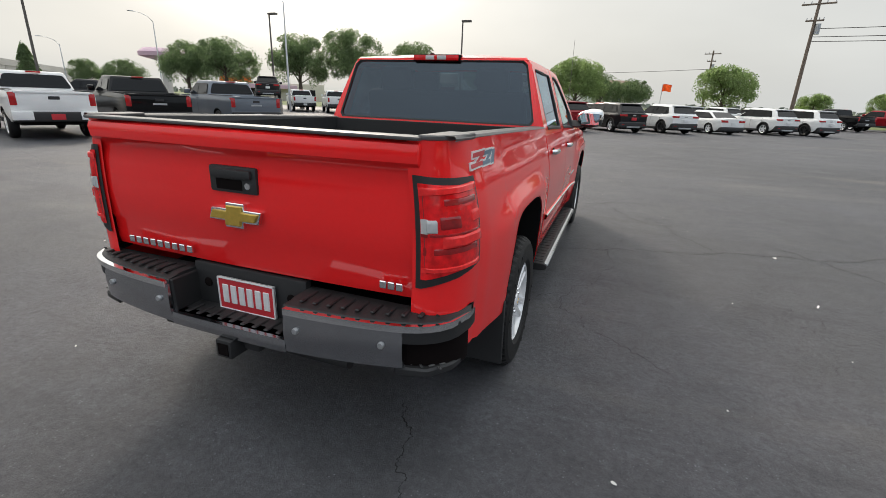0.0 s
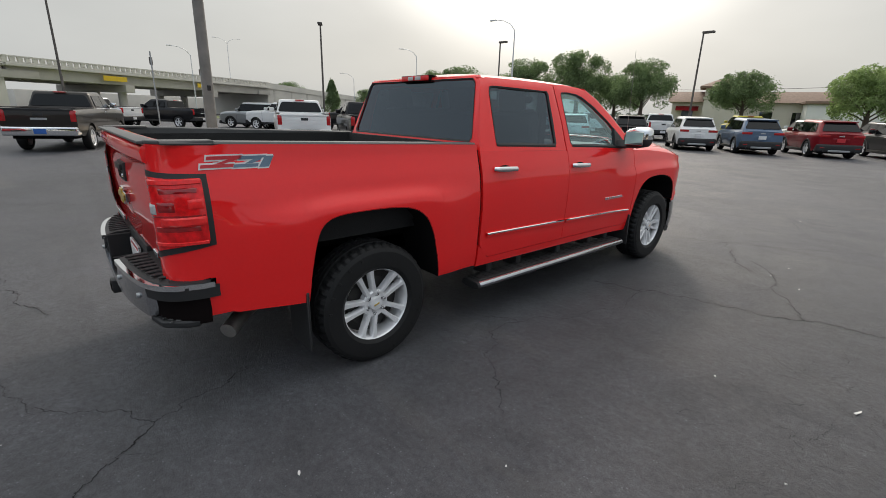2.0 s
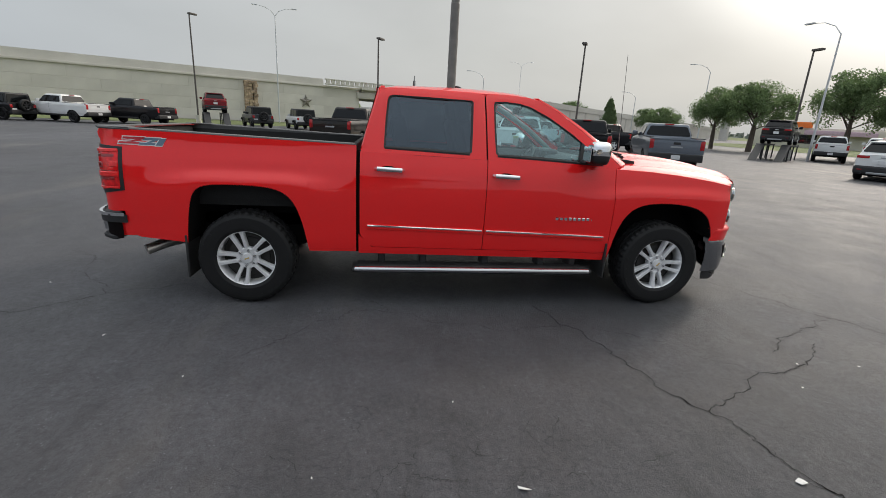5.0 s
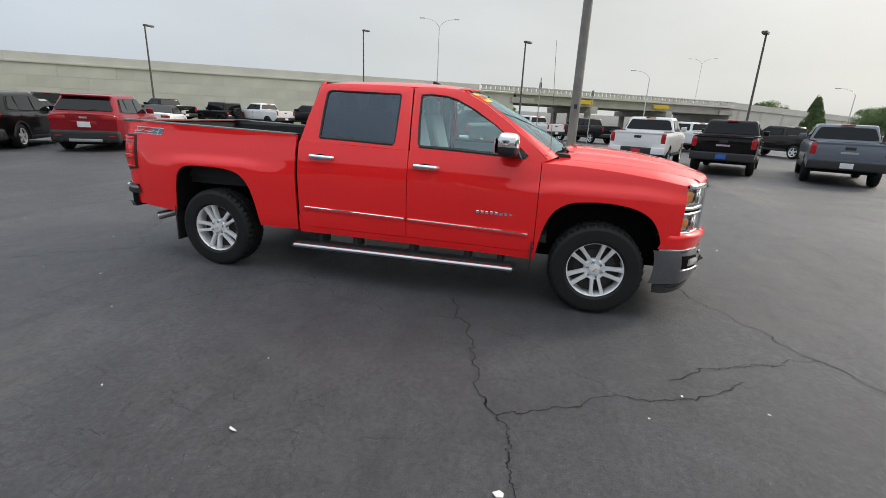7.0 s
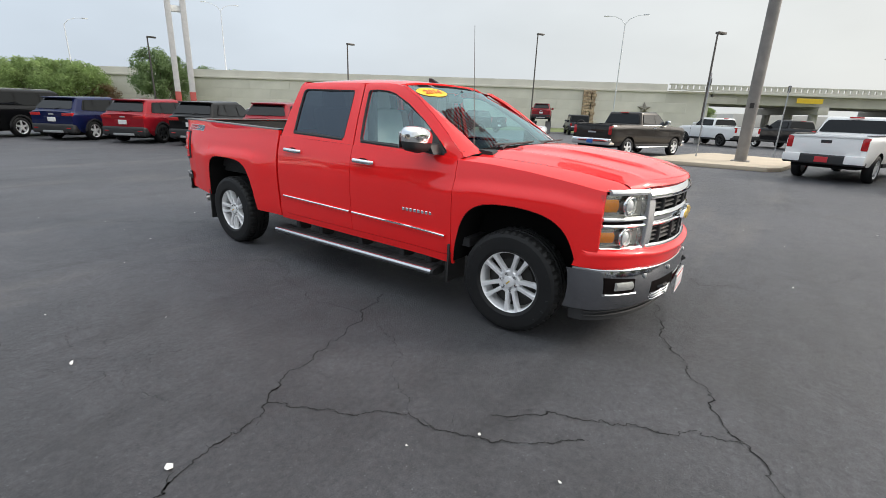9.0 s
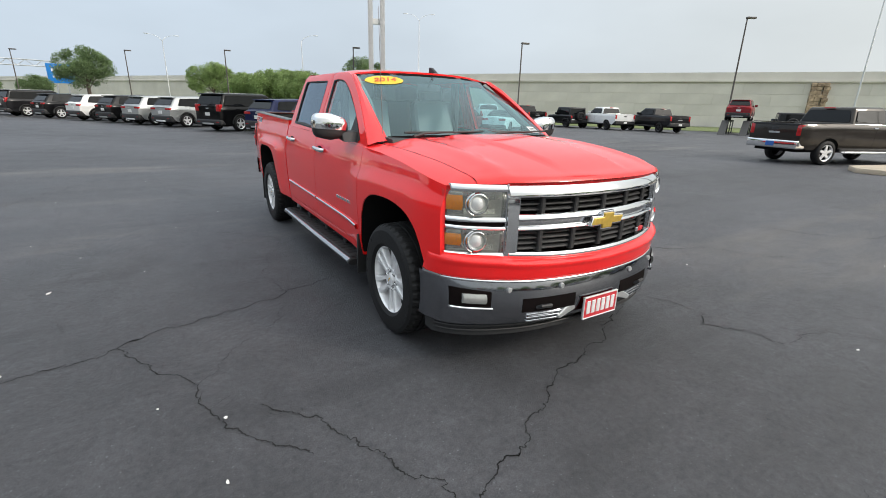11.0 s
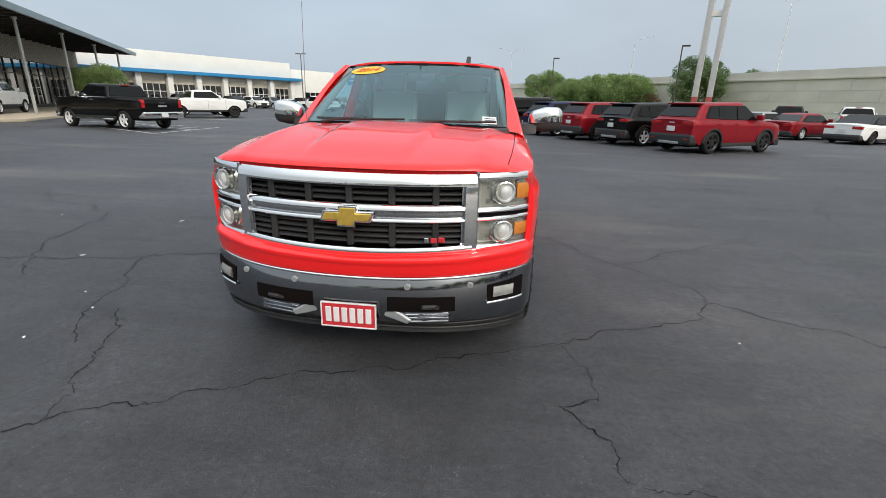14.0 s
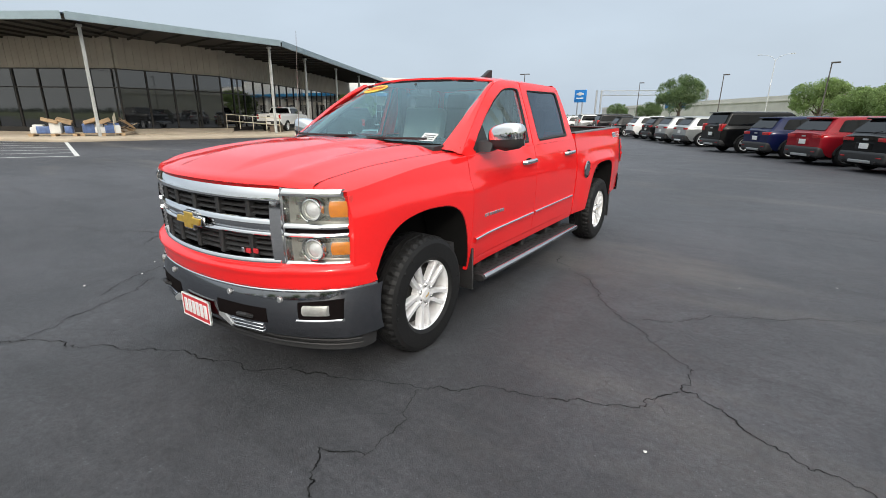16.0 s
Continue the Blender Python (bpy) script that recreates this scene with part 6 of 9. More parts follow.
def smooth_free(tab, x):
    """Interpolation with a rounded course through the table's points."""
    if x >= tab[-1][0]:
        return tab[-1][1]
    for i, ((x0, v0), (x1, v1)) in enumerate(zip(tab, tab[1:])):
        if x <= x1:
            xm, vm = tab[max(i - 1, 0)]
            xp, vp = tab[min(i + 2, len(tab) - 1)]
            m0 = (v1 - vm) / (x1 - xm) if i else 0.0
            m1 = (vp - v0) / (xp - x0)
            h = x1 - x0
            f = (x - x0) / h
            return v0 * (2 * f ** 3 - 3 * f * f + 1) + h * m0 * (f ** 3 - 2 * f * f + f) + v1 * (3 * f * f - 2 * f ** 3) + h * m1 * (f ** 3 - f * f)
    return tab[-1][1]


def wing_bottom(y):
    if FRONT_ARCH[0][0] <= y <= FRONT_ARCH[-1][0]:
        return lerp(FRONT_ARCH, y)
    return 0.45 if y < 1.4 else lerp([(2.296, 0.655), (2.43, 0.735)], y)


def plan_x(y):
    best = min(range(0, 1001), key=lambda k: abs(front_y(0.5 + 0.46 * k / 1000) - y))
    return 0.5 + 0.46 * best / 1000


HOOD_Z = [(1.28, 1.318), (1.40, 1.322), (1.60, 1.326), (1.90, 1.314), (2.20, 1.286), (2.45, 1.248), (2.60, 1.216), (2.70, 1.190)]


@functools.cache
def top_x(y):
    """Half width of the nose's upper edge."""
    return skin_x(y, lerp(WING_TOP, y)) if y <= 2.428 else plan_x(y) + 0.004


def hood_z(x, y):
    """Height of the bonnet and of the wings beside it."""
    ax, yy = abs(x), round(y, 3)
    zc = smooth_free(HOOD_Z, max(y, 1.28))
    zo = lerp(WING_TOP, y) if y <= 2.428 else 1.130 + 0.018 * min(1, (y - 2.428) / 0.16)
    a = min(1.0, ax / top_x(yy))
    z = zc - (zc - zo) * (0.30 * a ** 2 + 0.70 * a ** 7)
    half = 0.34 - 0.06 * (y - 1.4)
    fade = ease(1.42, 1.62, y) * (1 - ease(2.45, 2.70, y))
    dome = 0.021 * (1 - ease(half - 0.024, half + 0.024, ax)) * fade
    crest = 0.016 * math.exp(-((ax - 0.64 - 0.03 * (2.6 - y)) / 0.055) ** 2) * fade
    return z + dome + crest


for s in (1, -1):
    bm = bmesh.new()
    cols = []
    for y in [1.302] + spread(FRONT_ARCH, ()) + [2.33, 2.37, 2.40, 2.428]:
        a, b = wing_bottom(y), lerp(WING_TOP, y)
        cols.append([(s * skin_x(y, a + (b - a) * k / 20), y, a + (b - a) * k / 20) for k in range(21)])
    add_grid(bm, cols, flip=s < 0)
    flange(bm, 0.03, 0, s)
    wing = part("front_wing", bm, RED_PAINT, truck)
    bm = bmesh.new()
    cols = []
    for y in frange(1.302, 2.535, 30):
        xo, xi = top_x(y), min(lerp(HOOD_SEAM, y), top_x(y) - 0.006)
        cols.append([(s * (xo - (xo - xi) * f), y, hood_z(xo - (xo - xi) * f, y)) for f in (0, 0.08, 0.2, 0.35, 0.55, 0.78, 1.0)] + [(s * (xi - 0.003), y, hood_z(xi, y) - 0.03)])
    add_grid(bm, cols, flip=s < 0)
    part("wing_top", bm, RED_PAINT, wing)

# bonnet
bm = bmesh.new()
cols = []
for k in range(-32, 33):
    f = k / 32
    col = []
    for j in range(29):
        g = j / 28
        xf, y = f * 0.75, 2.0
        yb = 1.46 - 0.06 * abs(f) + 0.03
        for _ in range(6):
            y = yb + (front_y(xf) - 0.065 - yb) * g
            xf = f * (lerp(HOOD_SEAM, y) - 0.004)
        col.append((xf, y, hood_z(xf, y)))
    xf, yf = col[-1][0], front_y(col[-1][0])
    zt = col[-1][2]
    d = max(0.010, min(0.05, zt - lerp([(0.0, 1.162), (0.62, 1.158), (0.68, 1.150), (0.8, 1.147)], abs(xf))))
    col += [(xf, yf - 0.030, zt - 0.22 * d), (xf, yf - 0.008, zt - 0.58 * d), (xf, yf, zt - d), (xf, yf - 0.02, zt - d - 0.006)]
    cols.append(col)
add_grid(bm, cols, flip=True)
bonnet = part("bonnet", bm, RED_PAINT, truck, "red bonnet with a raised centre and two creases", smooth=50)
part("cowl", prism([(1.36, 1.24), (1.54, 1.24), (1.52, 1.305), (1.40, 1.315)], "x", -0.80, 0.80), TRIM_BLACK, truck, "black plastic cowl below the windscreen")


# grille, lamps and bumper
def face(x0, x1, z0, z1, dy, nx=14, nz=4, thick=0.03, bulge=0.0, lean=0.0, plan=None, prof=None):
    """A shell on the truck's curved nose between two heights, which may be functions of x."""
    fz0 = z0 if callable(z0) else (lambda x: z0)
    fz1 = z1 if callable(z1) else (lambda x: z1)
    bm = bmesh.new()
    rows = []
    for k in range(nx + 1):
        x = x0 + (x1 - x0) * k / nx
        a, b = fz0(x), fz1(x)
        col = []
        for j in range(nz + 1):
            f = j / nz
            rnd = 0.004 if (j in (0, nz) and nz > 1) else 0
            col.append((x, (plan or front_y)(x) + dy - rnd + bulge * math.sin(math.pi * f) - lean * f + (lerp(prof, f) if prof else 0), a + (b - a) * f))
        rows.append(col)
    add_grid(bm, rows, flip=False)
    flange(bm, thick, 1)
    bmesh.ops.recalc_face_normals(bm, faces=bm.faces[:])
    return bm


grille = part("grille", face(-0.665, 0.665, 0.715, 1.160, -0.055, 24), SEAM, truck, "black slatted grille in a chrome surround")
part("top_bar", face(-0.645, 0.645, 1.082, 1.160, 0.026, 24, 5, 0.06, 0.010, 0.050), CHROME, grille, "broad chrome bar")
part("middle_bar", face(-0.600, 0.600, 0.948, 0.984, 0.014, 24, 4, 0.05, 0.006, 0.016), CHROME, grille, "chrome bar")
part("middle_bar", face(-0.600, 0.600, 0.893, 0.915, 0.014, 24, 4, 0.05, 0.004, 0.010), CHROME, grille, "chrome bar")
part("middle_band", face(-0.600, 0.600, 0.913, 0.950, -0.006, 24, 2, 0.04), DARK_CHROME, grille)
part("bottom_bar", face(-0.630, 0.630, lambda x: 0.716 + 0.02 * (abs(x) / 0.63) ** 2, lambda x: 0.752 + 0.02 * (abs(x) / 0.63) ** 2, 0.012, 24, 4, 0.05, 0.008), CHROME, grille, "chrome bar")
for s in (1, -1):
    part("side_bar", face(s * 0.592, s * 0.650, 0.735, 1.100, 0.014, 6, 6, 0.05, 0.008), CHROME, grille)
    part("side_bevel", face(s * 0.572, s * 0.594, 0.752, 1.086, -0.006, 4, 6, 0.04), DARK_CHROME, grille)
for za, zb, nn in ((0.992, 1.086, 3), (0.768, 0.890, 4)):
    for k in range(nn):
        zc = za + (zb - za) * (k + 0.5) / nn
        part("slat", face(-0.578, 0.578, zc - 0.010, zc + 0.008, -0.016, 20, 3, 0.03, 0.006, 0.012), TRIM_BLACK, grille)
    for xx in (-0.44, -0.22, 0.0, 0.22, 0.44):
        part("divider", box((xx - 0.017, front_y(xx) - 0.045, za - 0.008), (xx + 0.017, front_y(xx) - 0.002, zb + 0.008), 0.006, 1), TRIM_BLACK, grille)
emblem(0, 2.772, 0.922, 180, grille, 0.142, 0.056)
bars("letter_bar", (-0.475, front_y(0.475) + 0.002, 0.800), (0.038, 0.018, 0), (0.034, 0.014, 0.026), 2, grille, DECAL_RED, "small red badge block")
bars("letter_bar", (-0.399, front_y(0.40) + 0.004, 0.800), (0.034, 0.014, 0), (0.026, 0.014, 0.026), 1, grille, CHROME, "small chrome badge block")

for s in (1, -1):
    hl = part("headlight", face(s * 0.655, s * 0.931, 0.750, 1.108, -0.03, 12, 4, 0.05), LAMP_DARK, truck, "stacked headlamp behind hazed clear lenses")
    for za, zb in ((0.970, 1.112), (0.768, 0.895)):
        part("lens", face(s * 0.668, s * 0.930, za, zb, 0.004, 10, 4, 0.012, 0.004), HEADLAMP_GLASS, hl)
        xc = s * 0.775
        zc = (za + zb) / 2
        yc = front_y(xc) - 0.045
        m = Matrix.Translation((xc, yc, zc)) @ Matrix.Rotation(radians(90 - s * 18), 4, "Z")
        part("reflector", face(s * 0.69, s * 0.838, za + 0.010, zb - 0.010, -0.022, 8, 4, 0.01, -0.012), LAMP_BOWL, hl)
        part("projector", lathe([(0.050, 0.024), (0.052, 0.040), (0.046, 0.044), (0.040, 0.040), (0.030, 0.050), (0.016, 0.056), (0.001, 0.058)], 28, m), CLEAR_LENS, hl)
        part("ring", lathe([(0.048, 0.038), (0.053, 0.054), (0.058, 0.052), (0.061, 0.030)], 28, m), CHROME, hl)
        part("brow", tube([m @ Vector((0.046, 0.070 * math.cos(a), 0.070 * math.sin(a) * 0.92)) for a in frange(radians(110), radians(250), 12)], 0.006, 6), CHROME, hl)
        part("side_marker", face(s * 0.852, s * 0.922, za + 0.030, zb - 0.030, -0.010, 5, 4, 0.01, 0.006), AMBER, hl, "amber side marker")
        part("marker_bowl", face(s * 0.845, s * 0.928, za + 0.012, zb - 0.012, -0.020, 5, 4, 0.01), LAMP_BOWL, hl)
    for za, zb, dy in ((1.110, 1.146, 0.014), (0.940, 0.966, 0.012), (0.898, 0.918, 0.012), (0.736, 0.764, 0.014)):
        part("chrome_trim", face(s * 0.655, s * (0.905 if za > 1.1 else 0.922), za, zb, dy + 0.004, 12, 4, 0.02, 0.003, (zb - za) * 0.4), CHROME, hl, "chrome strip")
    part("trim_gap", face(s * 0.66, s * 0.938, 0.916, 0.942, 0.0, 10, 1, 0.03), SEAM, hl)
    bm = bmesh.new()
    add_box(bm, (min(s * 0.641, s * 0.656), 2.56, 0.73), (max(s * 0.641, s * 0.656), front_y(0.645) + 0.006, 1.15), 0.003, 1)
    part("lamp_post", bm, SILVER_TRIM, hl)
    bm = bmesh.new()
    add_grid(bm, [[(s * x, y, 1.136) for y in frange(2.15, front_y(x) - 0.03, 3)] for x in frange(0.50, 0.92, 12)], flip=s > 0)
    part("nose_deck", bm, RED_PAINT, truck)
    part("nose_filler", face(s * 0.60, s * 0.71, 1.120, 1.156, -0.026, 6, 3, 0.05), RED_PAINT, truck)

# lower fascia in body colour, then the bright bumper and the dam
BPLAN = [(0.0, 2.768), (0.20, 2.760), (0.40, 2.732), (0.55, 2.692), (0.70, 2.628), (0.80, 2.568), (0.88, 2.505), (0.935, 2.440), (0.962, 2.385), (0.974, 2.34), (0.980, 2.298)]


def bump_y(x):
    return smooth_free(BPLAN, abs(x))


def fascia_z1(x):
    return lerp([(0, 0.720), (0.60, 0.738), (0.68, 0.752), (0.92, 0.758), (0.99, 0.735)], abs(x))


def fascia_z0(x):
    return 0.602 + 0.024 * (abs(x) / 0.96) ** 2


part("lower_fascia", face(-0.972, 0.972, fascia_z0, fascia_z1, 0.0, 48, 14, 0.08, 0.0, plan=bump_y, prof=[(0, 0.010), (0.3, 0.018), (0.55, 0.024), (0.66, 0.032), (0.76, 0.034), (0.84, 0.026), (1.0, -0.012)]), RED_PAINT, truck, "red lower fascia")
part("fascia_strip", face(-0.978, 0.978, lambda x: fascia_z0(x) - 0.016, lambda x: fascia_z0(x) - 0.002, 0.016, 48, 3, 0.04, plan=bump_y), CHROME, truck, "thin chrome strip")
# chrome with the dark reflection of the asphalt put into its base colour
BUMPER_TONED = surf("asphalt_toned_chrome", (0.29, 0.30, 0.32), 0.10, metal=1.0, vary=0.05, scale=2)
fb = part("front_bumper", face(-0.980, 0.980, lambda x: 0.350 - 0.02 * (abs(x) / 0.98) ** 2, lambda x: fascia_z0(x) - 0.016, 0.012, 52, 8, 0.06, 0.018, plan=bump_y), BUMPER_TONED, truck, "chrome front bumper with dark asphalt's reflection in its base colour")
part("air_dam", face(-0.955, 0.955, lambda x: 0.245 + 0.03 * (1 - abs(x)), 0.350, -0.028, 40, 4, 0.08, -0.01, plan=bump_y), TRIM_BLACK, truck, "black air dam")
for rib in (0.0, 0.028):
    part("air_dam_lip", face(-0.95, 0.95, lambda x: 0.275 + rib + 0.03 * (1 - abs(x)), lambda x: 0.286 + rib + 0.03 * (1 - abs(x)), -0.016 + 0.15 * rib, 40, 2, 0.03, plan=bump_y), TRIM_BLACK, truck)
for x in (-0.635, -0.31, 0.31, 0.635):
    part("parking_sensor", lathe([(0.001, 0.005), (0.014, 0.005), (0.017, 0.001), (0.017, -0.01)], 14, Matrix.Translation((x, bump_y(x) + 0.026, 0.556)) @ Matrix.Rotation(radians(90), 4, "Z")), STEEL, fb, "round pale sensor")
for s in (1, -1):
    # no holes here: near-black patches on the bumper paint the recesses' shade
    fr = part("fog_recess", face(s * 0.730, s * 0.918, lambda x: 0.448, lambda x: 0.548 + 0.02 * (abs(x) - 0.73) / 0.19, 0.034, 8, 2, 0.03, plan=bump_y), SEAM, fb)
    part("fog_lamp", face(s * 0.760, s * 0.868, 0.478, 0.535, 0.046, 6, 3, 0.02, 0.006, plan=bump_y), LAMP_DARK, fr, "rectangular fog lamp")
    part("fog_trim", face(s * 0.728, s * 0.920, 0.440, 0.456, 0.046, 8, 3, 0.03, 0.003, plan=bump_y), CHROME, fr)
    part("opening_shade_patch", face(s * 0.205, s * 0.560, 0.415, 0.500, 0.033, 10, 2, 0.03, plan=bump_y), SEAM, fb, "black patch painted for the shade of a deep lower opening")
    part("tow_hook", tube([(s * 0.47, bump_y(0.47) + 0.03, 0.44), (s * 0.46, bump_y(0.46) + 0.055, 0.455), (s * 0.40, bump_y(0.40) + 0.055, 0.455), (s * 0.39, bump_y(0.39) + 0.03, 0.44)], 0.012, 8), TRIM_BLACK, fb)
    for k in range(3):
        za = 0.352 + 0.020 * k
        bm = box((min(s * 0.30, s * 0.53), -0.01, za), (max(s * 0.30, s * 0.53), 0.02, za + 0.012), 0.003, 1)
        for v in bm.verts:
            v.co.y += bump_y(v.co.x) + 0.014
        part("skid_bar", bm, DARK_CHROME, fb)
    bm = bmesh.new()
    add_prism(bm, [(s * 0.185, 0.385), (s * 0.315, 0.345), (s * 0.335, 0.372), (s * 0.235, 0.430), (s * 0.185, 0.430)], "y", bump_y(0.25) - 0.01, bump_y(0.25) + 0.03, 0.006)
    part("skid_end", bm, STEEL, fb, "bare metal skid end")


def plate(parent, y, z, turn, w=0.305, h=0.152):
    """A red dealer plate with plain pale bars for its lettering."""
    m = Matrix.Translation((0, y, z)) @ Matrix.Rotation(radians(turn), 4, "Z")
    bm = box((-w / 2, -0.006, -h / 2), (w / 2, 0.006, h / 2), 0.004, 1, m)
    p = part("dealer_plate", bm, PLATE_RED, parent, "red dealer plate with pale letter bars")
    for lo, hi in (((-w / 2, -0.009, h / 2 - 0.008), (w / 2, 0.006, h / 2)), ((-w / 2, -0.009, -h / 2), (w / 2, 0.006, -h / 2 + 0.008)), ((-w / 2, -0.009, -h / 2), (-w / 2 + 0.008, 0.006, h / 2)), ((w / 2 - 0.008, -0.009, -h / 2), (w / 2, 0.006, h / 2))):
        part("plate_frame", box(lo, hi, 0.002, 1, m), PLATE_WHITE, p)
    for k in range(6):
        x = -0.110 + 0.044 * k
        part("letter_bar", box((x - 0.016, -0.010, -0.042), (x + 0.016, 0.0, 0.044), 0.003, 1, m), PLATE_WHITE, p, "pale bar in place of a letter")


plate(fb, 2.812, 0.388, 180, 0.306, 0.145)

# rear bumper
# rear chrome's base is greyed in place of the ground it reflects
REAR_CHROME = surf("ground_toned_chrome", (0.44, 0.45, 0.47), 0.14, metal=1.0, vary=0.08, scale=3)
RPLAN = [(0.0, -3.045), (0.32, -3.040), (0.55, -3.022), (0.75, -2.988), (0.855, -2.948), (0.915, -2.895), (0.948, -2.83), (0.962, -2.76)]


def rear_y(x):
    return smooth_free(RPLAN, abs(x))


def rear_face(x0, x1, z0, z1, dy, nx=12, nz=4, thick=0.04, bulge=0.0):
    bm = face(x0, x1, z0, z1, -dy, nx, nz, -thick, -bulge, plan=rear_y)
    return bm


rb = part("rear_bumper", rear_face(-0.30, 0.30, 0.545, 0.600, 0.0, 12, 5, 0.06, 0.008), REAR_CHROME, truck, "chrome rear bumper with black step pads")
for s in (1, -1):
    part("bumper_wing", rear_face(s * 0.298, s * 0.775, lambda x: 0.553 + 0.012 * (abs(x) - 0.3) / 0.47, 0.728, 0.0, 16, 6, 0.06, 0.010), REAR_CHROME, rb)
    part("bumper_end", rear_face(s * 0.772, s * 0.962, 0.665, 0.728, 0.0, 10, 4, 0.06, 0.006), TRIM_BLACK, rb)
    part("well_cheek", box((min(s * 0.285, s * 0.310), -3.03, 0.56), (max(s * 0.285, s * 0.310), -2.86, 0.745), 0.004, 1), TRIM_BLACK, rb)
    part("bright_edge", rear_face(s * 0.305, s * 0.964, 0.716, 0.742, 0.011, 20, 3, 0.05, 0.004), CHROME, rb)
    bm = bmesh.new()
    rows = []
    for k in range(17):
        x = s * (0.30 + 0.657 * k / 16)
        yy = rear_y(x)
        rows.append([(x, -2.86 if abs(x) < 0.9 else -2.74, 0.758), (x, yy + 0.07, 0.758), (x, yy + 0.012, 0.746), (x, yy + 0.002, 0.730)])
    add_grid(bm, rows, flip=s > 0)
    flange(bm, 0.03, 2)
    bmesh.ops.recalc_face_normals(bm, faces=bm.faces[:])
    pad = part("step_pad", bm, TRIM_BLACK, rb, "ribbed black step pad")
    for k in range(10):
        x = s * (0.355 + 0.058 * k)
        part("rib", box((x - 0.009, rear_y(x) + 0.03, 0.756), (x + 0.009, -2.90, 0.766), 0.004, 1), TRIM_BLACK, pad)
    bm = bmesh.new()
    add_prism(bm, [(s * 0.735, -2.80), (s * 0.735, rear_y(0.735) + 0.012), (s * 0.86, rear_y(0.86) - 0.006), (s * 0.93, rear_y(0.93) + 0.01), (s * 0.945, -2.80)], "z", 0.520, 0.556, 0.008)
    st = part("corner_step", bm, TRIM_BLACK, rb, "black chequered corner step")
    for i in range(5):
        for j in range(3):
            m = Matrix.Translation((s * (0.765 + 0.033 * i), -2.955 + 0.03 * j + 0.012 * (i % 2) + 0.009 * i, 0.557)) @ Matrix.Rotation(radians(45 if (i + j) % 2 else -45), 4, "Z")
            part("tread_bar", box((-0.012, -0.004, 0), (0.012, 0.004, 0.005), 0.0015, 1, m), RAIL_GREY, st)
    part("corner_cavity", rear_face(s * 0.760, s * 0.952, 0.535, 0.668, -0.035, 10, 2, 0.03), SEAM, rb)
    for x in (0.355, 0.70):
        part("parking_sensor", lathe([(0.001, -0.010), (0.011, -0.010), (0.013, -0.006), (0.013, 0.01)], 14, Matrix.Translation((s * x, rear_y(x) - 0.010, 0.655)) @ Matrix.Rotation(radians(90), 4, "Z")), STEEL, rb, "round pale sensor")
bm = bmesh.new()
add_box(bm, (-0.30, -2.90, 0.55), (0.30, -2.86, 0.79), 0.01)
well = part("plate_well", bm, TRIM_BLACK, rb, "black recessed licence well")
plate(well, -2.915, 0.672, 0)
bm = bmesh.new()
add_box(bm, (-0.30, -3.035, 0.575), (0.30, -2.89, 0.600), 0.008)
cp = part("centre_step", bm, TRIM_BLACK, rb, "ribbed black centre step")
for k in range(9):
    x = -0.24 + 0.06 * k
    part("rib", box((x - 0.012, -3.02, 0.598), (x + 0.012, -2.93, 0.607), 0.004, 1), TRIM_BLACK, cp)
for s in (1, -1):
    part("licence_lamp", lathe([(0.001, -0.006), (0.02, -0.004), (0.022, 0)], 14, Matrix.Translation((s * 0.225, -2.902, 0.70)) @ Matrix.Rotation(radians(90), 4, "Z")), SEAM, well)
hitch = part("hitch_receiver", box((-0.04, -3.07, 0.460), (0.04, -2.70, 0.540), 0.006), TRIM_BLACK, truck, "black square hitch receiver")
part("bore", box((-0.026, -3.074, 0.474), (0.026, -3.06, 0.526)), SEAM, hitch)
part("cross_tube", tube([(-0.5, -2.90, 0.47), (0.5, -2.90, 0.47)], 0.03, 10), TRIM_BLACK, hitch)
part("trailer_socket", box((0.06, -3.02, 0.490), (0.14, -2.95, 0.540), 0.01), TRIM_BLACK, hitch)
part("exhaust_tip", tube([(0.60, -2.38, 0.47), (0.72, -2.54, 0.445), (0.83, -2.66, 0.405)], 0.044, 16), STEEL_DULL, truck, "dull steel exhaust tip")

# greenhouse
CAB_X = [(1.20, 0.925), (1.28, 0.908), (1.45, 0.852), (1.62, 0.793), (1.72, 0.757), (1.775, 0.735), (1.82, 0.700)]


def cab_x(z):
    return lerp(CAB_X, z)


def ring_panel(name, inner, outer, s, parent, material=None):
    bm = bmesh.new()
    k = len(inner)
    rows = []
    for i in range(k + 1):
        (y0, z0), (y1, z1) = inner[i % k], outer[i % k]
        rows.append([(s * cab_x(z0 + (z1 - z0) * f), y0 + (y1 - y0) * f, z0 + (z1 - z0) * f) for f in (0, 0.15, 0.5, 0.85, 1.0)])
    add_grid(bm, rows)
    bmesh.ops.remove_doubles(bm, verts=bm.verts[:], dist=1e-5)
    bmesh.ops.recalc_face_normals(bm, faces=bm.faces[:])
    for f in bm.faces:
        if f.normal.x * s < 0:
            f.normal_flip()
    flange(bm, 0.045, 0, s)
    return part(name, bm, material or RED_PAINT, parent)


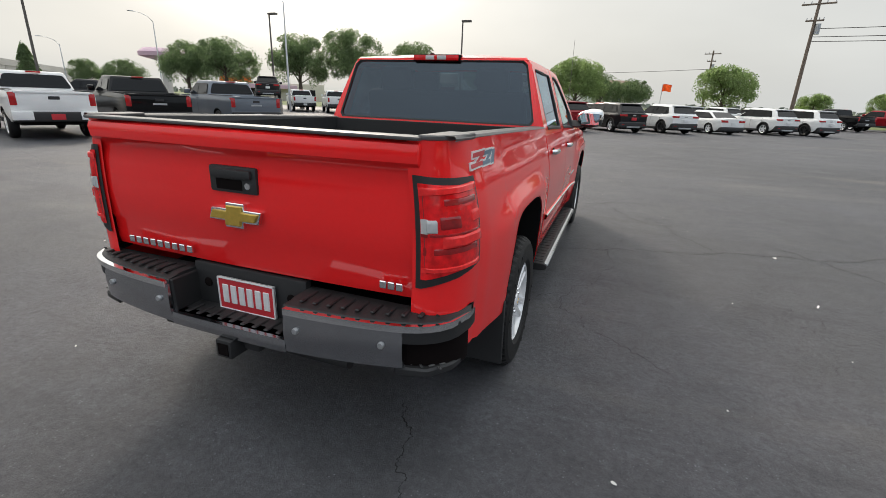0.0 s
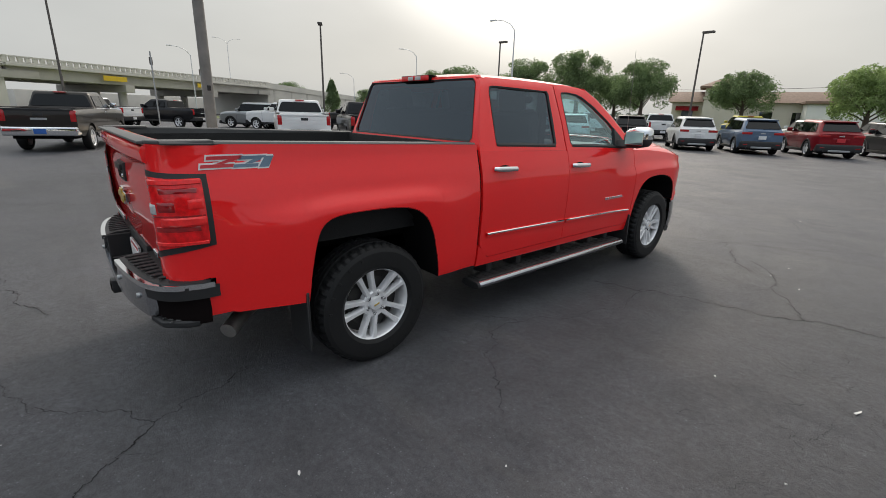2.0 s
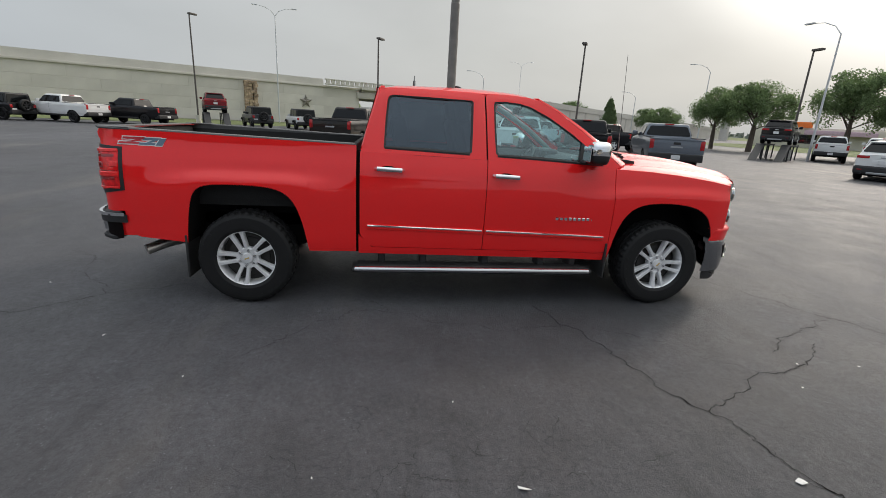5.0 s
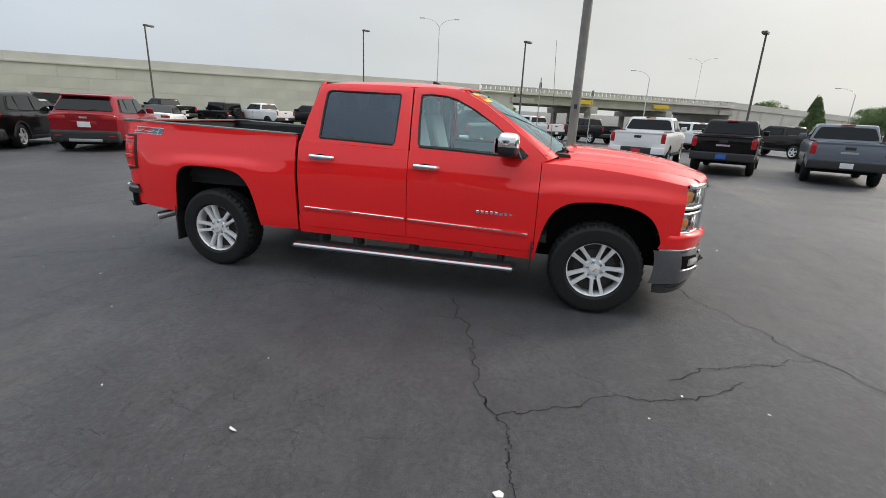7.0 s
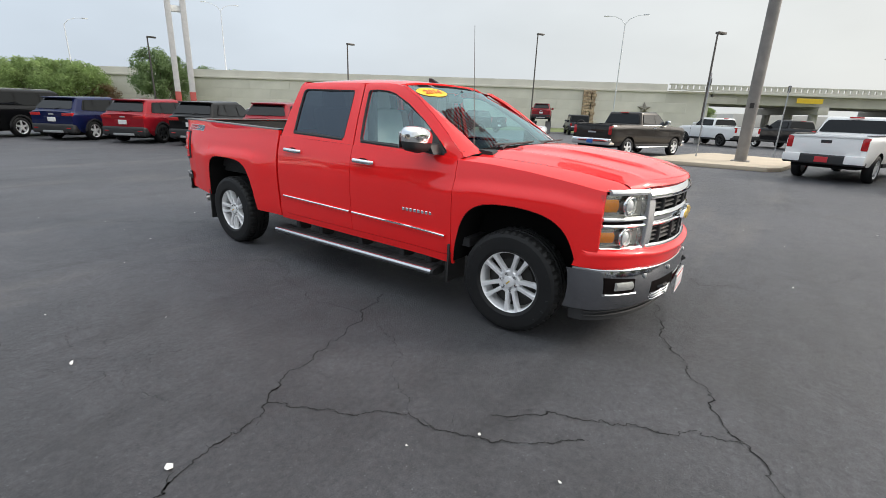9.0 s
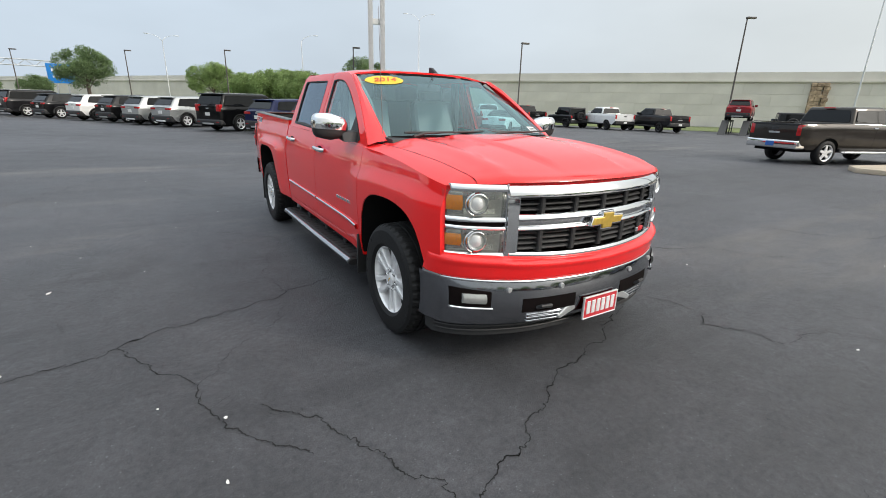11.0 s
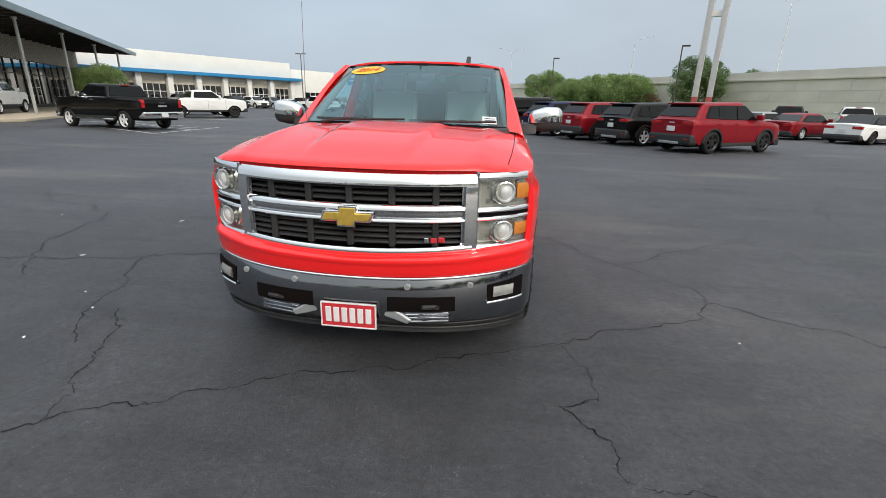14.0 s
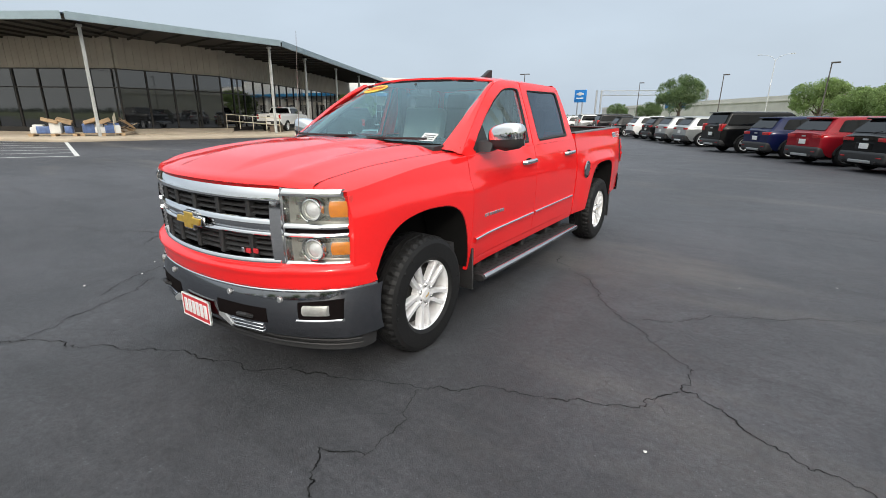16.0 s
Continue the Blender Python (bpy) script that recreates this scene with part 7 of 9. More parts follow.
REAR_WIN = [(-0.715, 1.345), (-0.70, 1.335), (-0.40, 1.326), (0.00, 1.312), (0.018, 1.325), (0.026, 1.5), (0.030, 1.725), (0.015, 1.742), (-0.30, 1.748), (-0.64, 1.752), (-0.675, 1.742), (-0.69, 1.715), (-0.705, 1.55)]
REAR_OUT = [(-0.900, 1.288), (-0.86, 1.286), (-0.40, 1.281), (0.10, 1.268), (0.146, 1.266), (0.138, 1.5), (0.125, 1.79), (0.05, 1.808), (-0.30, 1.812), (-0.68, 1.810), (-0.735, 1.79), (-0.775, 1.72), (-0.84, 1.52)]
FRONT_WIN = [(0.225, 1.325), (0.24, 1.308), (0.60, 1.296), (1.165, 1.270), (1.185, 1.285), (1.06, 1.390), (0.90, 1.510), (0.70, 1.635), (0.53, 1.715), (0.44, 1.738), (0.30, 1.748), (0.215, 1.742), (0.205, 1.72), (0.212, 1.5)]
FRONT_OUT = [(0.160, 1.266), (0.20, 1.264), (0.60, 1.255), (1.30, 1.238), (1.345, 1.258), (1.155, 1.415), (0.985, 1.545), (0.77, 1.690), (0.60, 1.775), (0.50, 1.795), (0.33, 1.806), (0.19, 1.806), (0.138, 1.79), (0.150, 1.5)]


def glass_pane(name, outline, s, material, parent, out=-0.012):
    bm = bmesh.new()
    f = bm.faces.new([bm.verts.new((s * (cab_x(z) + out), y, z)) for y, z in outline])
    f.normal_update()
    if f.normal.x * s < 0:
        f.normal_flip()
    ob = part(name, bm, material, parent, smooth=0)
    ob.visible_shadow = False
    return ob


for s in (1, -1):
    rf = ring_panel("rear_door_frame", REAR_WIN, REAR_OUT, s, truck)
    ff = ring_panel("front_door_frame", FRONT_WIN, FRONT_OUT, s, truck)
    for outl, fr, mat_, nm in ((REAR_WIN, rf, REAR_GLASS, "rear_side_window"), (FRONT_WIN, ff, FRONT_GLASS, "front_side_window")):
        glass_pane(nm, outl, s, mat_, fr)
        bm = bmesh.new()
        k = len(outl)
        cy, cz = sum(p[0] for p in outl) / k, sum(p[1] for p in outl) / k
        rows = []
        for i in range(k + 1):
            y, z = outl[i % k]
            d = Vector((cy - y, cz - z)).normalized() * 0.016
            rows.append([(s * (cab_x(z) + 0.002), y, z), (s * (cab_x(z + d.y) - 0.004), y + d.x, z + d.y), (s * (cab_x(z + d.y) - 0.014), y + d.x, z + d.y)])
        add_grid(bm, rows)
        bmesh.ops.remove_doubles(bm, verts=bm.verts[:], dist=1e-5)
        bmesh.ops.recalc_face_normals(bm, faces=bm.faces[:])
        part("window_seal", bm, TRIM_BLACK, fr)
    for outl, fr, k0, k1 in ((REAR_WIN, rf, 0, 3), (FRONT_WIN, ff, 1, 3)):
        bm = bmesh.new()
        add_grid(bm, [[(s * (cab_x(z) + dx), y, z + dz) for dx, dz in ((0.001, -0.016), (0.007, -0.013), (0.007, 0.0), (0.001, 0.006))] for y, z in outl[k0:k1 + 1]], flip=s < 0)
        bmesh.ops.recalc_face_normals(bm, faces=bm.faces[:])
        part("belt_strip", bm, TRIM_BLACK, fr)
    bm = bmesh.new()
    add_grid(bm, [[(s * (cab_x(z) - 0.012), y, z) for y in (0.10, 0.18)] for z in frange(1.26, 1.80, 6)], flip=s > 0)
    part("pillar_gap", bm, SEAM, truck)
    # A pillar from the door frame to the windscreen
    outer = [(1.345, 1.258), (1.155, 1.415), (0.985, 1.545), (0.77, 1.690), (0.60, 1.775)]
    inner = [(0.790, 1.435, 1.292), (0.772, 1.20, 1.440), (0.752, 0.985, 1.575), (0.728, 0.745, 1.708), (0.700, 0.560, 1.792)]
    bm = bmesh.new()
    add_grid(bm, [[(s * (cab_x(z) - 0.004), y + 0.006, z), (s * (cab_x(z) * 0.62 + xi * 0.38), y * 0.55 + yi * 0.45 + 0.018, z * 0.62 + zi * 0.38 + 0.010), (s * xi, yi, zi)] for (y, z), (xi, yi, zi) in zip(outer, inner)], flip=s < 0)
    bmesh.ops.recalc_face_normals(bm, faces=bm.faces[:])
    part("windscreen_pillar", bm, RED_PAINT, truck)

# roof: gently crowned, rolled into the side frames
bm = bmesh.new()
rows = []
for y in [-0.765, -0.755, -0.73, -0.68] + frange(-0.6, 0.5, 12):
    f = ease(-0.78, -0.62, y)
    yf = y
    crown = 1.868 - 0.028 * (1 - f) - 0.045 * ((y + 0.05) / 0.60) ** 2 * (1 if y > -0.05 else 0.35)
    row = []
    for x in (-0.712, -0.70, -0.68, -0.62, -0.5, -0.3, 0, 0.3, 0.5, 0.62, 0.68, 0.70, 0.712):
        a = abs(x) / 0.712
        side = 1.804 if y < 0.4 else 1.804 - 0.02 * (y - 0.4) / 0.1
        z = side + (crown - side) * (1 - a ** 3.2) ** 0.8
        bow = 0.10 * (1 - a * a) * ease(0.1, 0.5, y)
        row.append((x, yf + bow, z))
    rows.append(row)
add_grid(bm, rows)
bmesh.ops.recalc_face_normals(bm, faces=bm.faces[:])
for f in bm.faces:
    if f.normal.z < 0:
        f.normal_flip()
flange(bm, 0.03, 2)
roof = part("roof", bm, RED_PAINT, truck, "red roof panel", smooth=50)
WS_BOT = [(x, 1.44 + 0.11 * (1 - (x / 0.79) ** 2), 1.290 + 0.018 * (1 - (x / 0.79) ** 2)) for x in frange(-0.79, 0.79, 16)]
WS_TOP = [(x, 0.50 + 0.10 * (1 - (x / 0.70) ** 2), 1.785 + 0.028 * (1 - abs(x / 0.70) ** 3)) for x in frange(-0.70, 0.70, 16)]
bm = bmesh.new()
add_grid(bm, [[tuple(Vector(a).lerp(Vector(b), k / 8) + Vector((0, 0.014, 0.018)) * math.sin(math.pi * k / 8)) for k in range(9)] for a, b in zip(WS_BOT, WS_TOP)], flip=False)
for f in bm.faces:
    f.normal_update()
    if f.normal.z < 0:
        f.normal_flip()
ws = part("windscreen", bm, SCREEN_GLASS, truck, "clear windscreen", smooth=60)
ws.visible_shadow = False


def on_screen(u, v, lift=0.004):
    """A place on the windscreen: u across (-1 to 1), v up (0 to 1)."""
    f = (u + 1) / 2 * 16
    i = min(int(f), 15)
    a = Vector(WS_BOT[i]).lerp(Vector(WS_BOT[i + 1]), f - i)
    b = Vector(WS_TOP[i]).lerp(Vector(WS_TOP[i + 1]), f - i)
    return a.lerp(b, v) + Vector((0, 0.014, 0.018)) * math.sin(math.pi * v) + Vector((0, 0.46, 0.89)) * lift


def screen_patch(u0, u1, v0, v1, lift, ellipse=False):
    bm = bmesh.new()
    if ellipse:
        pts = [on_screen((u0 + u1) / 2 + (u1 - u0) / 2 * math.cos(k * math.pi / 20), (v0 + v1) / 2 + (v1 - v0) / 2 * math.sin(k * math.pi / 20), lift) for k in range(40)]
        c = bm.verts.new(on_screen((u0 + u1) / 2, (v0 + v1) / 2, lift))
        vs = [bm.verts.new(p) for p in pts]
        for k in range(40):
            bm.faces.new((c, vs[k], vs[(k + 1) % 40]))
    else:
        add_grid(bm, [[on_screen(u0 + (u1 - u0) * i / 6, v0 + (v1 - v0) * j / 3, lift) for j in range(4)] for i in range(7)])
    bmesh.ops.recalc_face_normals(bm, faces=bm.faces[:])
    return bm


st = part("year_sticker", screen_patch(0.44, 0.90, 0.775, 0.935, 0.004, True), STICKER_YELLOW, truck, "yellow oval year sticker inside the windscreen edge")
txt = bpy.data.curves.new("year", "FONT")
txt.body, txt.size, txt.extrude, txt.align_x, txt.align_y, txt.shear, txt.offset = "2014", 0.10, 0.001, "CENTER", "CENTER", 0.25, 0.0025
tob = new("year_source", txt)
me = bpy.data.meshes.new_from_object(tob.evaluated_get(bpy.context.evaluated_depsgraph_get()))
bpy.data.objects.remove(tob)
me.materials.append(STICKER_RED)
c, ux, vy = on_screen(0.67, 0.855, 0.007), on_screen(0.59, 0.855, 0.007) - on_screen(0.75, 0.855, 0.007), on_screen(0.67, 0.92, 0.007) - on_screen(0.67, 0.79, 0.007)
ux, vy = ux.normalized(), vy.normalized()
nn = ux.cross(vy)
year = new("year_figures", me)
year.parent = st
year.matrix_basis = Matrix(((ux.x, vy.x, nn.x, c.x), (ux.y, vy.y, nn.y, c.y), (ux.z, vy.z, nn.z, c.z), (0, 0, 0, 1)))
tag = part("window_tag", screen_patch(-0.90, -0.765, 0.07, 0.16, 0.004), PLATE_WHITE, truck, "white paper tag inside the windscreen", smooth=0)
for k in range(3):
    part("print_bar", screen_patch(-0.885, -0.785, 0.085 + 0.022 * k, 0.093 + 0.022 * k, 0.006), CABIN_TRIM, tag)
part("screen_band", screen_patch(-0.99, 0.99, 0.955, 1.0, 0.002), SEAM, ws, "black band")
part("screen_band", screen_patch(-0.99, 0.99, 0.0, 0.05, 0.002), SEAM, ws, "black band")
for x0, x1 in ((0.62, -0.02), (-0.10, -0.70)):
    part("wiper_arm", tube([(x0, 1.50, 1.322), (x0 - 0.1, 1.485, 1.345), ((x0 + x1) / 2, 1.482, 1.352)], [0.014, 0.010, 0.007], 6), TRIM_BLACK, truck)
    part("wiper_blade", tube([(x0 + 0.05, 1.455, 1.350), ((x0 + x1) / 2, 1.500, 1.352), (x1, 1.470, 1.356)], 0.009, 6), TRIM_BLACK, truck)
part("radio_mast", tube([(0.80, 1.36, 1.28), (0.80, 1.31, 2.18)], [0.0035, 0.0016], 6), POLE_GREY, truck)
part("roof_fin", prism([(0.02, 1.86), (0.20, 1.85), (0.06, 1.925), (0.02, 1.93)], "x", -0.388, -0.352, 0.006), TRIM_BLACK, roof, "black roof antenna fin")
# cab back
bm = bmesh.new()
BW_IN = [(-0.785, 1.355), (0.785, 1.355), (0.805, 1.385), (0.708, 1.765), (0.672, 1.795), (-0.672, 1.795), (-0.708, 1.765), (-0.805, 1.385)]
BW_OUT = [(-0.905, 1.10), (0.905, 1.10), (0.895, 1.32), (0.735, 1.775), (0.690, 1.822), (-0.690, 1.822), (-0.735, 1.775), (-0.895, 1.32)]


def back_y(z):
    return -0.905 + 0.145 * max(0, z - 1.30) / 0.52


k = len(BW_IN)
add_grid(bm, [[(a[0] + (b[0] - a[0]) * f, back_y(a[1] + (b[1] - a[1]) * f) - 0.006 + 0.02 * f * f, a[1] + (b[1] - a[1]) * f) for f in (0, 0.2, 0.6, 1.0)] for a, b in ((BW_IN[i % k], BW_OUT[i % k]) for i in range(k + 1))])
bmesh.ops.remove_doubles(bm, verts=bm.verts[:], dist=1e-5)
bmesh.ops.recalc_face_normals(bm, faces=bm.faces[:])
for f in bm.faces:
    if f.normal.y > 0:
        f.normal_flip()
flange(bm, -0.03, 1)
cb = part("cab_back", bm, RED_PAINT, truck)
for s in (1, -1):
    bm = bmesh.new()
    add_grid(bm, [[(s * cab_x(z), y0, z), (s * (cab_x(z) - 0.004), back_y(z) + 0.02, z), (s * (cab_x(z) - 0.03), back_y(z) - 0.002, z)] for z, y0 in ((0.60, -0.90), (1.0, -0.90), (1.288, -0.90), (1.52, -0.84), (1.72, -0.775), (1.79, -0.735))], flip=s > 0)
    bmesh.ops.recalc_face_normals(bm, faces=bm.faces[:])
    part("cab_corner", bm, RED_PAINT, cb)
bm = bmesh.new()
f = bm.faces.new([bm.verts.new((x, back_y(z) + 0.004, z)) for x, z in BW_IN])
f.normal_update()
if f.normal.y > 0:
    f.normal_flip()
rw = part("rear_window", bm, REAR_GLASS, cb, "dark tinted rear window", smooth=0)
rw.visible_shadow = False
bm = bmesh.new()
rows = []
for i in range(k + 1):
    x, z = BW_IN[i % k]
    rows.append([(x * 1.008, back_y(z) - 0.010, z + (0.005 if z > 1.6 else -0.005)), (x * 0.990, back_y(z) - 0.003, z + (-0.007 if z > 1.6 else 0.007))])
add_grid(bm, rows)
part("window_seal", bm, TRIM_BLACK, cb)
t3 = part("third_brake_light", box((-0.185, -0.800, 1.794), (0.185, -0.70, 1.836), 0.010), DEEP_RED_LENS, roof, "red high brake lamp with clear centre")
part("cargo_lens", box((-0.085, -0.805, 1.800), (0.085, -0.78, 1.831), 0.006), CLEAR_LENS, t3)
part("cargo_lens_bar", box((-0.012, -0.808, 1.800), (0.012, -0.78, 1.831), 0.003, 1), DEEP_RED_LENS, t3)
part("lens_rim", box((-0.190, -0.795, 1.790), (0.190, -0.71, 1.839), 0.008), SEAM, t3)

# door mirrors
for s in (1, -1):
    at = Matrix.Translation((s * 1.085, 1.005, 1.368)) @ Matrix.Rotation(radians(-s * 6), 4, "Z")

    def shell(z0, z1, grow):
        """A rounded shell, lower and slimmer towards the door."""
        rows = []
        for j in range(13):
            v = z0 + (z1 - z0) * j / 12
            row = []
            for k in range(33):
                a = 2 * math.pi * k / 32
                ring = max(0.0, 1 - abs(v) ** 3.4) ** (1 / 3.4)
                cx, cy = math.cos(a), math.sin(a)
                px = math.copysign(abs(cx) ** 0.62, cx) * ring
                py = math.copysign(abs(cy) ** 0.72, cy) * ring
                inb = 1 - 0.22 * max(0, -px)
                row.append(at @ Vector((s * px * (0.130 + grow), 0.028 + py * (0.083 + grow) * inb, v * (0.098 + grow) * inb + 0.010 * px)))
            rows.append(row)
        bm = bmesh.new()
        add_grid(bm, rows)
        bmesh.ops.remove_doubles(bm, verts=bm.verts[:], dist=1e-4)
        bmesh.ops.recalc_face_normals(bm, faces=bm.faces[:])
        return bm
    mr = part("door_mirror", shell(-1, 1, 0.0), TRIM_BLACK, truck, "tall door mirror with a chrome cap", smooth=60)
    part("mirror_cap", shell(-0.16, 1, 0.005), CHROME, mr, "chrome cap", smooth=60)
    part("mirror_glass", box((-0.092, -0.004, -0.062), (0.092, 0.002, 0.058), 0.002, 1, Matrix.Translation((s * 1.095, 0.942, 1.368)) @ Matrix.Rotation(radians(-s * 6), 4, "Z")), surf("mirror_silver", (0.9, 0.9, 0.9), 0.02, metal=1.0, vary=0.01), mr)
    part("mirror_arm", prism([(0.96, 1.285), (1.14, 1.262), (1.10, 1.335), (1.02, 1.345)], "x", min(s * 0.88, s * 1.02), max(s * 0.88, s * 1.02), 0.012, 2), TRIM_BLACK, mr)
    bm = bmesh.new()
    pts = [(0.955, 1.290), (1.178, 1.274), (1.07, 1.380), (0.985, 1.445)]
    a = [bm.verts.new((s * (cab_x(z) + 0.006), y, z)) for y, z in pts]
    b = [bm.verts.new((s * (cab_x(z) - 0.02), y, z)) for y, z in pts]
    fs = [bm.faces.new(a)] + [bm.faces.new((a[i], a[(i + 1) % 4], b[(i + 1) % 4], b[i])) for i in range(4)]
    bmesh.ops.recalc_face_normals(bm, faces=fs)
    part("mirror_sail", bm, TRIM_BLACK, mr)


# cabin inside
def seat(x, y, w, parent, SEAT=SEAT):
    st = part("seat", box((x - w / 2, y - 0.25, 0.92), (x + w / 2, y + 0.27, 1.06), 0.05, 3), SEAT, parent, "grey leather seat")
    part("backrest", box((x - w / 2 + 0.01, -0.075, 0), (x + w / 2 - 0.01, 0.075, 0.60), 0.06, 3, Matrix.Translation((0, y - 0.27, 1.00)) @ Matrix.Rotation(radians(14), 4, "X")), SEAT, st)
    for hx in ([x] if w < 0.8 else [x - 0.42, x + 0.42]):
        part("headrest", box((hx - 0.13, -0.055, 0.60), (hx + 0.13, 0.055, 0.79), 0.05, 3, Matrix.Translation((0, y - 0.29, 0.985)) @ Matrix.Rotation(radians(12), 4, "X")), SEAT, st)


seat(0.40, 0.42, 0.52, truck)
seat(-0.40, 0.42, 0.52, truck)
seat(0.0, -0.20, 1.40, truck, SEAT_SHADED)
part("cabin_floor", box((-0.86, -0.88, 0.55), (0.86, 1.40, 0.62)), CABIN_TRIM, truck)
bm = bmesh.new()
add_grid(bm, [[(x, y, z) for y, z in ((1.42, 1.275), (1.22, 1.282), (1.06, 1.262), (0.99, 1.20), (0.98, 1.05), (1.05, 0.80))] for x in frange(-0.84, 0.84, 6)], flip=True)
bmesh.ops.recalc_face_normals(bm, faces=bm.faces[:])
part("dashboard", bm, CABIN_TRIM, truck)
part("binnacle", box((-0.58, 0.98, 1.20), (-0.22, 1.20, 1.325), 0.05, 3), CABIN_TRIM, truck)
bm = bmesh.new()
mm = Matrix.Translation((-0.40, 0.86, 1.165)) @ Matrix.Rotation(radians(-26), 4, "X")
pts = [mm @ Vector((0.19 * math.cos(a), 0, 0.19 * math.sin(a))) for a in frange(0, 2 * math.pi, 28)]
add_tube(bm, pts, 0.016, 8, cap=False)
for a in (radians(20), radians(160), radians(270)):
    add_tube(bm, [mm @ Vector((0, 0.02, 0)), mm @ Vector((0.18 * math.cos(a), 0, 0.18 * math.sin(a)))], 0.018, 6)
add_tube(bm, [mm @ Vector((0, 0.0, 0)), mm @ Vector((0, 0.2, 0))], 0.05, 10)
part("steering_wheel", bm, CABIN_TRIM, truck)
part("inner_mirror", box((-0.12, 0.60, 1.665), (0.12, 0.635, 1.735), 0.02, 2), CABIN_TRIM, truck)
part("mirror_stalk", tube([(0, 0.63, 1.70), (0, 0.70, 1.775)], 0.012, 6), CABIN_TRIM, truck)
bm = bmesh.new()
add_grid(bm, [[(x, y, 1.79 + 0.02 * (1 - (x / 0.7) ** 2)) for y in (-0.74, -0.2, 0.3, 0.5)] for x in frange(-0.69, 0.69, 6)])
part("headliner", bm, HEADLINER, truck)
for s in (1, -1):
    for ya, yb, mt in ((-0.85, 0.12, CABIN_TRIM), (0.18, 1.25, HEADLINER)):
        bm = bmesh.new()
        add_grid(bm, [[(s * (skin_x(y, z) - 0.05), y, z) for z in (0.62, 0.9, 1.15, 1.28)] for y in frange(ya, yb, 4)], flip=s > 0)
        part("door_card", bm, mt, truck)
    part("grab_pillar", tube([(s * 0.80, 1.30, 1.28), (s * 0.72, 0.95, 1.53), (s * 0.68, 0.58, 1.74)], 0.03, 8), HEADLINER, truck)
    part("belt_pillar", box((min(s * 0.70, s * 0.76), 0.08, 1.2), (max(s * 0.70, s * 0.76), 0.17, 1.78), 0.01, 1, Matrix.Translation((s * -0.10, 0, 0))), CABIN_TRIM, truck)

# running boards, flaps, frame
for s in (1, -1):
    bm = bmesh.new()
    prof = [(0.845, 0.300), (0.850, 0.335), (0.875, 0.345), (1.000, 0.342), (1.022, 0.330), (1.028, 0.312), (1.015, 0.292), (0.98, 0.284), (0.88, 0.284)]
    add_prism(bm, [(s * x, z) for x, z in prof], "y", -0.955, 1.150, 0.004)
    sb = part("running_board", bm, TRIM_BLACK, truck, "black treaded running board with a bright edge")
    part("bright_edge", prism([(s * 1.002, 0.3435), (s * 1.020, 0.338), (s * 1.031, 0.322), (s * 1.027, 0.303), (s * 1.020, 0.312), (s * 1.018, 0.328)], "y", -0.945, 1.140, 0.002), DARK_CHROME, sb, "bright metal edge")
    part("tread_strip", box((min(s * 0.862, s * 0.992), -0.93, 0.342), (max(s * 0.862, s * 0.992), 1.12, 0.350), 0.004, 1), TRIM_BLACK, sb)
    for k in range(26):
        y = -0.90 + 0.079 * k
        part("tread_rib", box((min(s * 0.87, s * 0.985), y, 0.349), (max(s * 0.87, s * 0.985), y + 0.035, 0.354), 0.002, 1), TRIM_BLACK, sb)
    for y in (-0.955, 1.150):
        part("end_cap", prism([(s * x, z) for x, z in prof], "y", y - 0.012, y + 0.012, 0.004), TRIM_BLACK, sb)
    for y in (-0.72, -0.36, 0.20, 0.72, 1.02):
        part("bracket", box((min(s * 0.74, s * 0.90), y - 0.03, 0.325), (max(s * 0.74, s * 0.90), y + 0.03, 0.46), 0.01, 1), TRIM_BLACK, sb)
    for y, z0 in ((-2.275, 0.225), (1.285, 0.26)):
        part("mud_flap", prism([(s * 0.74, z0), (s * 1.0, z0), (s * 0.995, 0.58), (s * 0.74, 0.60)], "y", y - 0.008, y + 0.008, 0.004), TRIM_BLACK, truck, "black mud flap")
    part("frame_rail", box((min(s * 0.40, s * 0.52), -2.7, 0.40), (max(s * 0.40, s * 0.52), 2.4, 0.54), 0.02), UNDER, truck)
    part("wheel_well", box((min(s * 0.55, s * 0.60), -2.3, 0.45), (max(s * 0.55, s * 0.60), -1.28, 0.98)), UNDER, truck)
    part("wheel_well", box((min(s * 0.55, s * 0.60), 1.26, 0.45), (max(s * 0.55, s * 0.60), 2.32, 0.98)), UNDER, truck)
part("floor_pan", box((-0.88, -0.95, 0.44), (0.88, 1.32, 0.50)), UNDER, truck)
part("rear_pan", box((-0.60, -2.80, 0.60), (0.60, -0.9, 0.70)), UNDER, truck)
part("engine_pan", box((-0.56, 1.2, 0.36), (0.56, 2.5, 0.90)), UNDER, truck)
for y in AX:
    part("axle", tube([(-0.75, y, WR), (0.75, y, WR)], 0.05, 10), UNDER, truck)
fuel = part("fuel_door", lathe([(0.001, -0.008), (0.070, -0.008), (0.075, -0.004), (0.092, -0.006), (0.098, 0.0)], 30, Matrix.Translation((-skin_x(-1.20, 0.945) - 0.001, -1.20, 0.945))), DARK_CHROME, truck, "round bright fuel door")
for k in range(8):
    a = k * math.pi / 4
    part("fuel_bolt", lathe([(0.001, -0.006), (0.006, -0.006), (0.008, 0)], 8, Matrix.Translation((-skin_x(-1.20, 0.945) - 0.006, -1.20 + 0.083 * math.cos(a), 0.945 + 0.083 * math.sin(a)))), SEAM, fuel)


